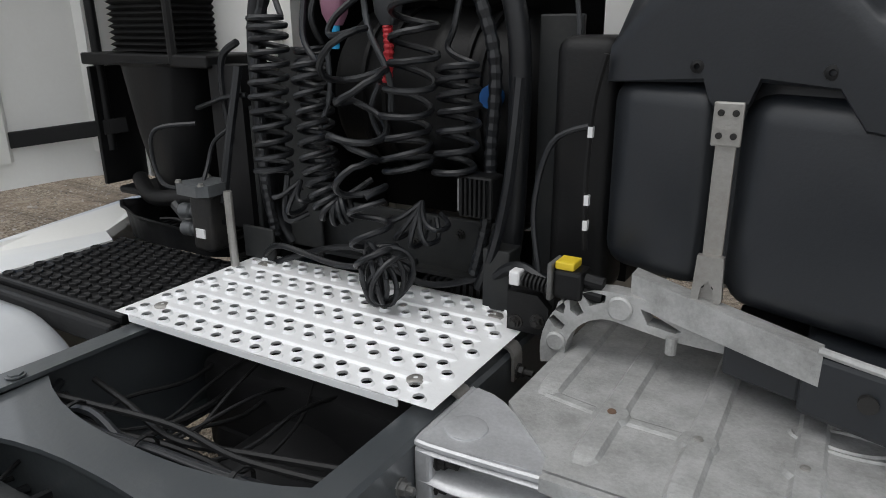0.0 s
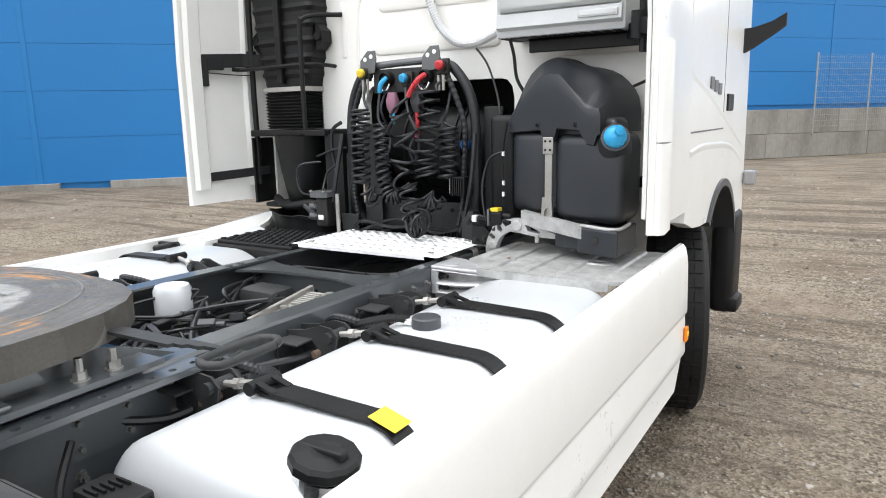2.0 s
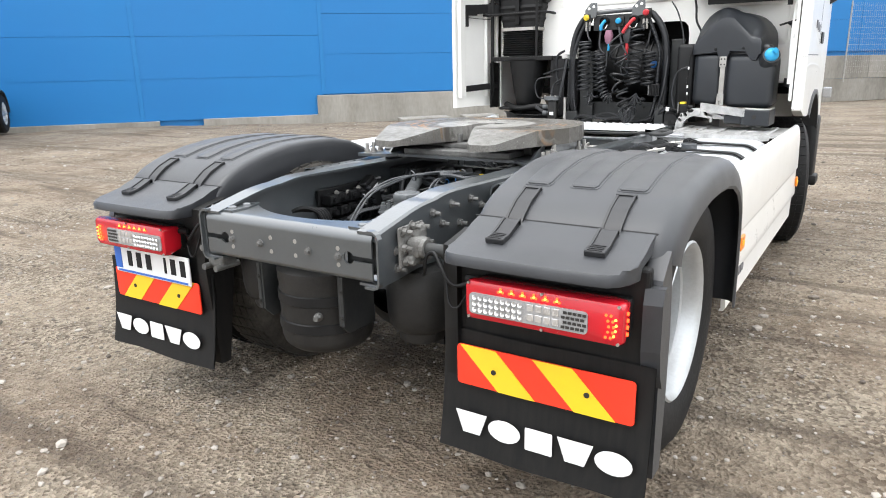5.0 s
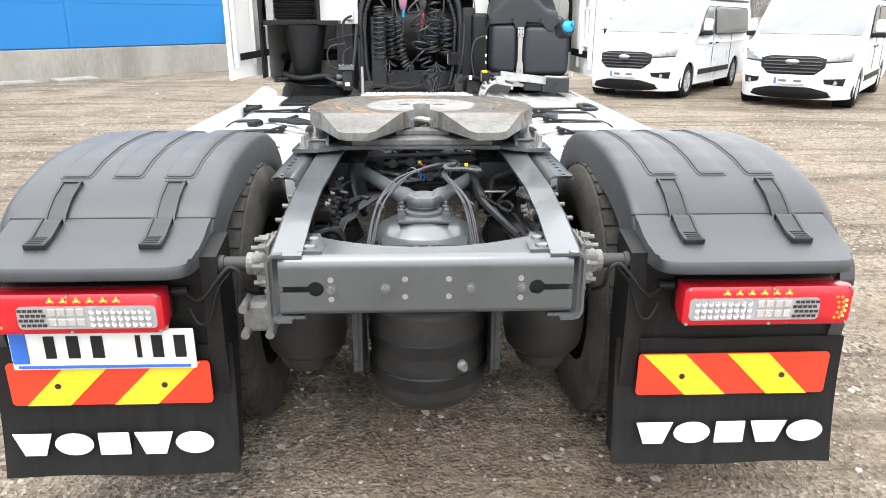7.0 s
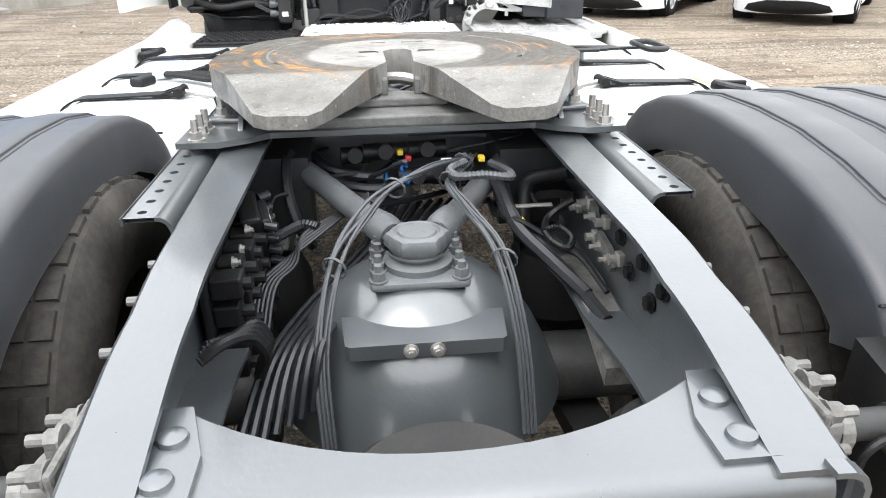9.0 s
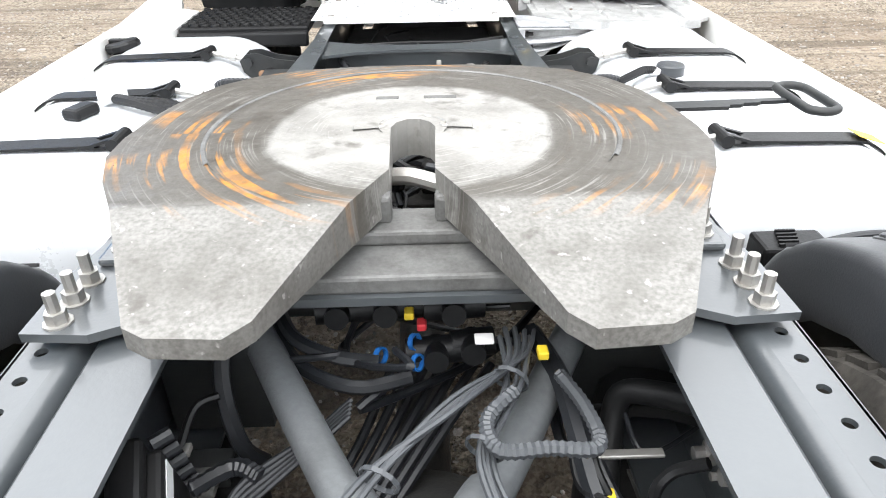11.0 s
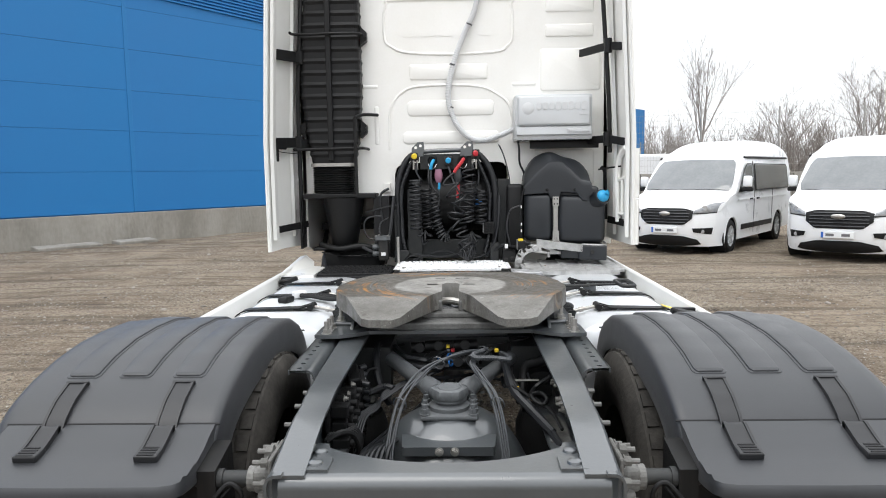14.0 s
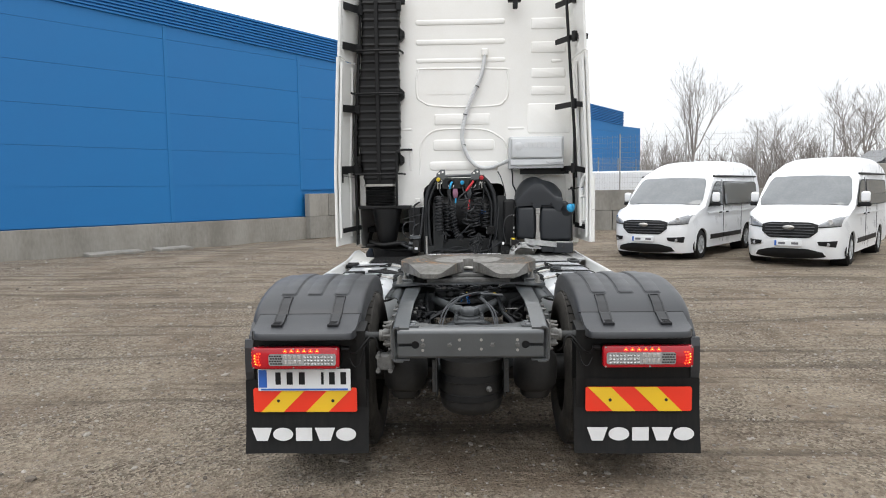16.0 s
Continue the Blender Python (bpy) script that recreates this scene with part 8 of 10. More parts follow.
for x0, x1 in ((-0.33, -0.43), (0.2, 0.31)):
    bm = B()
    tube(bm, [(x0 * 0.75, YG + 0.02, 1.82), (x0, YG + 0.02, 1.80), ((x0 + 2 * x1) / 3, YG + 0.02, 1.70), (x1, YG + 0.02, 1.55), (x1, YG + 0.02, 1.3), (x1 * 0.97, YG + 0.02, 1.12), (x1 * 0.85, YG + 0.03, 1.03)], 0.024, 12)
    part("hoop_hose", bm, M_HOSE, GANTRY, "thick dark hose hoop", smooth=True)
    bm = B()
    d = 0.045 if x0 > 0 else -0.03
    tube(bm, [(x0 * 0.8, YG - 0.01, 1.79), (x0 - d * 0.3, YG - 0.01, 1.75), (x1 - d, YG - 0.01, 1.55), (x1 - d, YG - 0.015, 1.35), (x1 - d * 1.1, YG - 0.02, 1.2), (x1 - d * 1.8, YG - 0.02, 1.06)], 0.013, 9, 14, wave=0.0025)
    part("ribbed_hose", bm, M_HOSE, GANTRY)
bm = B()
tube(bm, [(-0.30, YG, 1.76), (-0.37, YG, 1.66), (-0.40, YG - 0.02, 1.45), (-0.39, YG - 0.02, 1.2)], 0.009, 8)
part("hose", bm, M_HOSE, GANTRY)


def coupling(x, z, color, name):
    bm = B()
    cyl(bm, (x, YG - 0.006, z), (x, YG - 0.05, z - 0.006), 0.026, seg=16)
    box(bm, x - 0.032, x + 0.032, YG - 0.03, YG - 0.006, z - 0.04, z + 0.03, 0.006)
    part("coupling_body", bm, M_DARKSTEEL, GANTRY, smooth=True)
    bm = B()
    lathe(bm, [(0.022, 0), (0.022, 0.014), (0.015, 0.022), (0, 0.023)], (x, YG - 0.05, z), (0, -1, -0.15), 16)
    part(name, bm, color, GANTRY, smooth=True)


coupling(-0.295, 1.80, M_YELLOW, "yellow_coupling")
coupling(0.165, 1.815, M_RED, "red_coupling")
coupling(-0.04, 1.765, M_BLUECAP, "blue_cover")
for x in (-0.16, 0.07):
    bm = B()
    lathe(bm, [(0.036, 0), (0.036, 0.035), (0.03, 0.045), (0.028, 0.03), (0, 0.03)], (x, YG - 0.006, 1.765), (0, -1, 0), 18)
    part("socket", bm, M_BLACK, GANTRY, smooth=True)
    bm = B()
    tube(bm, [(x - 0.03, YG - 0.045, 1.74), (x - 0.018, YG - 0.05, 1.715), (x, YG - 0.05, 1.708), (x + 0.018, YG - 0.05, 1.715), (x + 0.03, YG - 0.045, 1.74)], 0.005, 6)
    part("spring_clip", bm, M_CHROME, GANTRY)
for x, m_ in ((-0.115, M_DULLPINK), (0.03, M_CABLE)):
    bm = B()
    loft(bm, [[(x + px, YG - 0.045 + py, z) for px, py in rrect(w, d, 0.012)] for z, w, d in ((1.60, 0.035, 0.025), (1.625, 0.055, 0.04), (1.66, 0.062, 0.045), (1.70, 0.045, 0.03))])
    part("plug_holder", bm, m_, GANTRY, smooth=True)
for x, z0, z1 in ((-0.29, 1.80, 1.70), (0.155, 1.80, 1.70)):
    for dx in (-0.012, 0.014):
        bm = B()
        cyl(bm, (x + dx, YG - 0.03, z0 - 0.03), (x + dx, YG - 0.03, z1), 0.008, seg=10)
        part("fitting", bm, M_STEEL, GANTRY)
bm = B()
tube(bm, [(-0.15, YG - 0.04, 1.77), (-0.165, YG - 0.07, 1.74), (-0.172, YG - 0.07, 1.70)], 0.012, 9)
part("blue_sleeve", bm, M_BLUECAP, GANTRY, smooth=True)
bm = B()
tube(bm, [(-0.11, YG - 0.05, 1.60), (-0.113, YG - 0.05, 1.55)], 0.009, 9, 2)
part("blue_sleeve", bm, M_BLUECAP, GANTRY)
bm = B()
tube(bm, [(0.075, YG - 0.04, 1.775), (0.06, YG - 0.08, 1.75), (0.02, YG - 0.085, 1.70), (0.005, YG - 0.08, 1.675)], 0.012, 9, 10, wave=0.002)
part("red_spring", bm, M_RED, GANTRY)
bm = B()
tube(bm, [(0.03, YG - 0.05, 1.60), (0.032, YG - 0.05, 1.55), (0.025, YG - 0.05, 1.48)], 0.010, 9, 10, wave=0.002)
part("red_spring", bm, M_RED, GANTRY)

coil([(-0.285, 3.60, 1.62), (-0.29, 3.59, 1.45), (-0.285, 3.58, 1.25)], 0.042, 12, 0.0072, lead=[(-0.28, YG - 0.03, 1.75), (-0.28, 3.62, 1.68)], tail=[(-0.24, 3.56, 1.15), (-0.2, 3.6, 1.16)])
coil([(-0.21, 3.66, 1.55), (-0.205, 3.66, 1.4), (-0.20, 3.66, 1.25)], 0.036, 10, 0.0072, lead=[(-0.19, YG, 1.7), (-0.19, 3.64, 1.62)])
coil([(-0.15, 3.57, 1.52), (-0.14, 3.56, 1.4), (-0.12, 3.55, 1.28), (-0.09, 3.55, 1.2), (-0.05, 3.57, 1.2)], 0.03, 15, 0.0072, lead=[(-0.172, YG - 0.07, 1.70), (-0.165, 3.58, 1.58)], tail=[(-0.02, 3.62, 1.26)])
coil([(-0.02, 3.54, 1.56), (0.04, 3.53, 1.45), (0.0, 3.52, 1.33), (0.045, 3.51, 1.24)], 0.066, 4.2, 0.0075, "spiral_line", M_HOSE, lead=[(0.005, YG - 0.08, 1.675), (-0.06, 3.57, 1.62), (-0.07, 3.56, 1.58)], r_end=0.048)
for k in range(8):   # loose turns heaped on the catwalk's back edge
    a = radians(-70 + 20 * k)
    cx, cz = 0.095 + 0.03 * math.sin(a * 0.8) + 0.006 * (k % 2), 1.072 + 0.012 * (k % 3)
    r = 0.05 + 0.005 * (k % 3)
    bm = B()
    tube(bm, [(cx + r * math.cos(b) * math.cos(a) * 0.9 + 0.02 * math.sin(b) * math.sin(a), 3.485 + r * math.cos(b) * math.sin(a), cz + r * math.sin(b)) for b in [2 * math.pi * j / 14 for j in range(15)]], 0.006, 7, 2)
    part("loop", bm, M_HOSE, GANTRY, smooth=True)
coil([(0.055, 3.505, 1.24), (0.07, 3.495, 1.17), (0.09, 3.485, 1.12)], 0.040, 2.5, 0.0068, "spiral_line", M_HOSE, r_end=0.05)
coil([(0.11, 3.62, 1.69), (0.115, 3.6, 1.55), (0.09, 3.6, 1.4), (0.10, 3.6, 1.3)], 0.046, 8.5, 0.0072, lead=[(0.155, YG - 0.03, 1.74), (0.14, 3.63, 1.72)], r_end=0.058)
coil([(0.20, 3.64, 1.52), (0.205, 3.63, 1.42), (0.20, 3.62, 1.28)], 0.042, 7, 0.0072, lead=[(0.19, YG, 1.70), (0.185, 3.65, 1.6), (0.17, 3.65, 1.55)])
# gathered loops where the coils fold up
for cx, cz, n, rad in ((-0.22, 1.22, 3, 0.04), (0.13, 1.21, 5, 0.055)):
    for k in range(n):
        a = radians(200 + 140 * k / (n - 1))
        c, e = math.cos(a), math.sin(a)
        bm = B()
        tube(bm, [(cx, 3.6, cz + 0.02), (cx + c * rad * 0.6, 3.56, cz + e * rad * 0.6), (cx + c * rad * 1.25, 3.55, cz + e * rad * 1.25), (cx + c * rad * 1.3, 3.60, cz + e * rad * 1.3), (cx + c * rad * 0.6, 3.63, cz + e * rad * 0.5)], 0.006, 7, 4)
        part("loop", bm, M_HOSE, GANTRY, smooth=True)
for pts, r in (([(-0.04, 3.64, 1.72), (0.0, 3.6, 1.6), (0.05, 3.6, 1.5), (0.04, 3.62, 1.42)], 0.007), ([(-0.113, 3.6, 1.55), (-0.115, 3.6, 1.45), (-0.13, 3.58, 1.38)], 0.006), ([(0.025, 3.6, 1.48), (0.0, 3.6, 1.42), (0.01, 3.62, 1.36)], 0.006),
               ([(0.34, 3.66, 1.88), (0.38, 3.7, 1.8), (0.42, 3.72, 1.65), (0.43, 3.72, 1.5), (0.42, 3.72, 1.38)], 0.005)):
    bm = B()
    tube(bm, pts, r, 7)
    part("cable", bm, M_CABLE, GANTRY)

# ---- engine bay seen through the opening ----
BAY = holder("engine_bay_parts", "black air cleaner, frames and lines behind the cab")
bm = B()
lathe(bm, [(0.06, -0.33), (0.2, -0.31), (0.22, -0.28), (0.22, -0.02), (0.226, -0.01), (0.226, 0.02), (0.22, 0.03), (0.215, 0.2), (0.19, 0.26), (0.14, 0.29), (0.135, 0.42)], (0, 4.06, 1.42), (1, 0, 0), 36)
part("air_cleaner", bm, M_BLACK, BAY, "large round black air cleaner", smooth=True)
for x in (-0.2, -0.13, 0.1, 0.14):
    bm = B()
    lathe(bm, [(0.221, -0.008), (0.229, -0.006), (0.229, 0.006), (0.221, 0.008)], (x, 4.06, 1.42), (1, 0, 0), 36)
    part("cleaner_rib", bm, M_BLACK, BAY, smooth=True)
bm = B()
lathe(bm, [(0.137, -0.014), (0.142, -0.012), (0.142, 0.012), (0.137, 0.014)], (0.345, 4.06, 1.42), (1, 0, 0), 32)
part("clamp_ring", bm, M_CHROME, BAY, "bright clamp ring")
bm = B()
lathe(bm, [(0.026, 0), (0.03, 0.01), (0.026, 0.03), (0, 0.034)], (0.19, 3.83, 1.44), (0, -1, 0), 16)
part("blue_cap", bm, M_DEEPBLUE, BAY, smooth=True)
bm = B()
box(bm, -0.37, 0.27, 3.735, 3.75, 1.02, 1.16, 0.004)
box(bm, -0.37, 0.27, 3.70, 3.75, 1.02, 1.03)
part("cross_panel", bm, M_FRAME_DARK, BAY, "dark grey steel cross panel")
bolts(BAY, [(x, 3.735, z) for x, z in ((-0.3, 1.12), (-0.05, 1.13), (0.02, 1.08), (0.15, 1.12), (0.22, 1.06))], (0, -1, 0), 0.011, 0.01, 0.006, M_DARKSTEEL)
for x0, x1, y0, y1, z0, z1 in ((-0.46, -0.445, 3.68, 3.8, 1.0, 1.4), (-0.36, -0.25, 3.70, 3.71, 1.0, 1.55), (0.335, 0.43, 3.74, 3.755, 1.0, 1.62), (0.27, 0.335, 3.62, 3.68, 1.0, 1.14), (-0.46, -0.35, 3.62, 3.63, 1.0, 1.09)):
    bm = B()
    box(bm, x0, x1, y0, y1, z0, z1, 0.004)
    part("bracket_plate", bm, M_FRAME_DARK, BAY)
bm = B()
cyl(bm, (-0.425, 3.55, 0.985), (-0.425, 3.55, 1.2), 0.011, seg=12)
part("bright_rod", bm, M_STEEL, BAY)
bm = B()   # valve block with a bolted lid and two plungers
box(bm, -0.575, -0.50, 3.545, 3.62, 1.02, 1.18, 0.014, seg=3)
block = part("valve_block", bm, M_DARKSTEEL, BAY, "dark oily metal valve block", smooth=True)
bm = B()
prism(bm, [(-0.605, 3.55), (-0.59, 3.525), (-0.51, 3.52), (-0.485, 3.54), (-0.485, 3.615), (-0.51, 3.635), (-0.58, 3.63)], "z", 1.178, 1.208)
part("lid", bm, M_ROD, block)
for z in (1.125, 1.075):
    bm = B()
    lathe(bm, [(0.0, 0.0), (0.018, 0.0), (0.021, 0.006), (0.021, 0.03), (0.016, 0.036), (0.016, 0.06)], (-0.618, 3.555, z), (1, 0.25, 0), 16)
    part("plunger", bm, M_ROD, block, smooth=True)
bm = B()
box(bm, -0.553, -0.52, 3.541, 3.545, 1.06, 1.085)
part("label", bm, M_WHITEINK, block, "small white sticker")
bolts(block, [(-0.59, 3.535, 1.208), (-0.50, 3.53, 1.208), (-0.575, 3.62, 1.208), (-0.5, 3.62, 1.208)], (0, 0, 1), 0.007, 0.008, 0)
bm = B()
box(bm, 0.36, 0.46, 3.57, 3.65, 1.0, 1.10, 0.008)
prism(bm, [(0.365, 1.0), (0.455, 1.0), (0.455, 1.06), (0.43, 1.085), (0.365, 1.085)], "y", 3.55, 3.572)
part("sensor_box", bm, M_BLACK, BAY, "black bracketed sensor box")
bolts(BAY, [(0.432, 3.55, 1.03), (0.385, 3.55, 1.02)], (0, -1, 0), 0.012, 0.012, 0.006, M_DARKSTEEL)
for k in range(7):
    bm = B()
    lathe(bm, [(0.010, 0.0), (0.015, 0.002), (0.015, 0.006), (0.010, 0.008)], (0.40 + k * 0.0085, 3.545, 1.118 - 0.001 * k), (1, 0, -0.1), 12)
    part("conduit_rib", bm, M_BLACK, BAY)
bm = B()
box(bm, 0.375, 0.398, 3.53, 3.56, 1.105, 1.135, 0.004)
part("white_tag", bm, M_WHITEINK, BAY, "white wrapped tag")
bm = B()
box(bm, 0.474, 0.512, 3.525, 3.57, 1.158, 1.174, 0.003)
part("yellow_tag", bm, M_YELLOW, BAY)
bm = B()
box(bm, 0.462, 0.472, 3.515, 3.575, 1.095, 1.17, 0.003)
part("grey_holder", bm, M_CASTGREY, BAY)
bm = B()
box(bm, 0.472, 0.53, 3.52, 3.58, 1.10, 1.158, 0.008)
for z in (1.115, 1.14):
    cyl(bm, (0.53, 3.545, z), (0.565, 3.545, z - 0.004), 0.014, seg=12)
part("connector_block", bm, M_BLACK, BAY)
bm = B()
box(bm, 0.22, 0.30, 3.60, 3.66, 1.21, 1.30, 0.006)
part("work_lamp", bm, M_BLACK, BAY)
for k in range(6):
    bm = B()
    box(bm, 0.23 + k * 0.011, 0.235 + k * 0.011, 3.59, 3.6, 1.215, 1.295)
    part("lamp_fin", bm, M_BLACK, BAY)
bm = B()
box(bm, 0.215, 0.222, 3.607, 3.655, 1.22, 1.29)
part("lamp_glass", bm, M_CLEAR, BAY)
bm = B()
box(bm, 0.40, 0.53, 3.66, 3.8, 1.05, 1.58, 0.03, seg=3)
part("side_canister", bm, M_BLACK, BAY, smooth=True)
bm = B()
box(bm, -0.56, -0.5, 3.84, 3.875, 1.53, 1.60, 0.006)
part("white_bracket", bm, M_WHITE_IN, BAY)
# random loose lines, seen as a dark tangle
rng = random.Random(21)
for pts, r in (([(-0.68, 3.7, 1.38), (-0.6, 3.68, 1.40), (-0.52, 3.66, 1.42), (-0.44, 3.66, 1.43)], 0.007), ([(-0.55, 3.58, 1.36), (-0.645, 3.53, 1.345), (-0.675, 3.53, 1.28), (-0.645, 3.53, 1.2), (-0.57, 3.55, 1.19)], 0.006),
               ([(-0.5, 3.64, 1.34), (-0.56, 3.64, 1.30), (-0.57, 3.62, 1.24), (-0.55, 3.58, 1.2)], 0.006), ([(-0.7, 3.6, 1.12), (-0.6, 3.58, 1.08), (-0.5, 3.6, 1.1)], 0.014), ([(0.28, 3.64, 1.06), (0.36, 3.6, 1.12), (0.44, 3.57, 1.11), (0.5, 3.54, 1.1)], 0.012),
               ([(0.24, 3.66, 1.03), (0.3, 3.62, 1.15), (0.33, 3.62, 1.3), (0.34, 3.64, 1.5)], 0.012), ([(-0.38, 3.62, 1.02), (-0.3, 3.6, 1.06), (-0.1, 3.6, 1.04), (0.1, 3.62, 1.08)], 0.008), ([(-0.35, 3.62, 1.0), (-0.1, 3.63, 1.08), (0.1, 3.64, 1.02), (0.24, 3.66, 1.05)], 0.008),
               ([(0.5, 3.62, 1.42), (0.42, 3.62, 1.38), (0.395, 3.6, 1.25), (0.42, 3.58, 1.12)], 0.006), ([(-0.5, 3.7, 1.56), (-0.56, 3.7, 1.52), (-0.57, 3.7, 1.42), (-0.55, 3.7, 1.3)], 0.010), ([(-0.46, 3.66, 1.5), (-0.48, 3.62, 1.3), (-0.5, 3.6, 1.15)], 0.012)):
    bm = B()
    tube(bm, pts, r, 7)
    part("line", bm, M_HOSE, BAY, smooth=True)
# plain black box added to fill this gap with shade
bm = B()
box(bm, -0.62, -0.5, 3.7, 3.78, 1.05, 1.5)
part("shade_fill", bm, M_INK_SHADE, BAY)
# gearbox under the catwalk; its black colour paints in the floor's deep shade
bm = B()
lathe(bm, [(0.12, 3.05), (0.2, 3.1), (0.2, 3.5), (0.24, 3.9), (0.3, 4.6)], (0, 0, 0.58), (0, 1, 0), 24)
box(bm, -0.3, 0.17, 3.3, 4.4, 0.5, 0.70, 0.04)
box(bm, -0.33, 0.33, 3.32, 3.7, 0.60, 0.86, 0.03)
part("gearbox", bm, M_INK_SHADE, BAY, "gearbox blackened for the shade under the catwalk", smooth=True)
for k in range(14):
    bm = B()
    box(bm, 0.08 + k * 0.018, 0.09 + k * 0.018, 3.68, 3.76, 0.985, 1.02)
    part("cooling_fin", bm, M_BLACK, BAY)

# cables strung between the rails under the catwalk; black stands in for shade
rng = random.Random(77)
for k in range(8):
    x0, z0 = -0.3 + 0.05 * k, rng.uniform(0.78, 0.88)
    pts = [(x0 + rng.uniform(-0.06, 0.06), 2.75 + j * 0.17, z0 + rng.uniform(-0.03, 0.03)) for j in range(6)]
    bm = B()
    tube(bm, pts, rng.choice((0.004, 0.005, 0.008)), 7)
    part("line", bm, M_INK_SHADE, BAY, smooth=True)
for k in range(3):
    y0, z0 = 2.97 + 0.03 * k, rng.uniform(0.93, 0.95)
    bm = B()
    tube(bm, [(-0.33 + j * 0.165, y0 + rng.uniform(-0.05, 0.05), z0 + rng.uniform(-0.02, 0.02)) for j in range(5)], 0.0065, 7)
    part("line", bm, M_BLACK, BAY, smooth=True)

# ---- running gear between the rails ----
AXLE = holder("rear_axle", "dark grey rear axle with differential housing")
bm = B()
cyl(bm, (-1.0, AXLE_R, 0.5), (1.0, AXLE_R, 0.5), 0.085, seg=20)
lathe(bm, [(0.12, -0.26), (0.2, -0.2), (0.25, -0.08), (0.26, 0.05), (0.22, 0.18), (0.15, 0.3), (0.08, 0.36)], (0, AXLE_R, 0.52), (0, 1, 0), 28)
part("housing", bm, M_AXLE, AXLE, smooth=True)
bm = B()   # bell-shaped top of the casing
lathe(bm, [(0.31, 0.56), (0.285, 0.63), (0.25, 0.70), (0.215, 0.752), (0.170, 0.793), (0.128, 0.818), (0.108, 0.828), (0.0, 0.829)], (0, 0.78, 0), (0, 0, 1), 44)
part("saddle", bm, M_FRAME, AXLE, "grey painted bell-shaped casing", smooth=True)
bm = B()
prism(bm, [(-0.15, 0.555), (-0.142, 0.548), (0.142, 0.548), (0.15, 0.555), (0.16, 0.66), (-0.16, 0.66)], "z", 0.757, 0.787)
part("front_boss", bm, M_FRAME, AXLE)
bolts(AXLE, [(-0.03, 0.548, 0.772), (0.02, 0.548, 0.772)], (0, -1, 0), 0.011, 0.012, 0.004, M_STEEL)
bm = B()
box(bm, -0.100, 0.100, 0.675, 0.86, 0.826, 0.845, 0.008)
lathe(bm, [(0.072, 0.845), (0.072, 0.858), (0.062, 0.862), (0.052, 0.866), (0.052, 0.872), (0.062, 0.876), (0.062, 0.882)], (0, 0.765, 0), (0, 0, 1), 36)
part("joint_seat", bm, M_ROD, AXLE, smooth=True)
bm = B()


def hexring(r, lobe, z):
    """A round outline drawn out to six soft corners."""
    return [((r + lobe * max(0.0, math.cos(6 * a)) ** 2) * math.cos(a), 0.765 + (r + lobe * max(0.0, math.cos(6 * a)) ** 2) * math.sin(a), z) for a in [2 * math.pi * k / 60 for k in range(60)]]


loft(bm, [hexring(0.052, 0.0, 0.87), hexring(0.056, 0.004, 0.88), hexring(0.060, 0.009, 0.892), hexring(0.060, 0.009, 0.908), hexring(0.057, 0.007, 0.916), hexring(0.052, 0.0, 0.919), hexring(0.047, 0.0, 0.9195), hexring(0.044, 0.0, 0.916), hexring(0.041, 0.0, 0.9155), hexring(0.038, 0.0, 0.920), hexring(0.030, 0.0, 0.921)])
part("rod_joint", bm, M_ROD, AXLE, "dusty grey cast ball joint cap", smooth=True)
bolts(AXLE, [(sx * 0.083, y, 0.845) for sx in (-1, 1) for y in (0.695, 0.74, 0.80, 0.842)], (0, 0, 1), 0.0145, 0.02, 0.014, M_ROD)
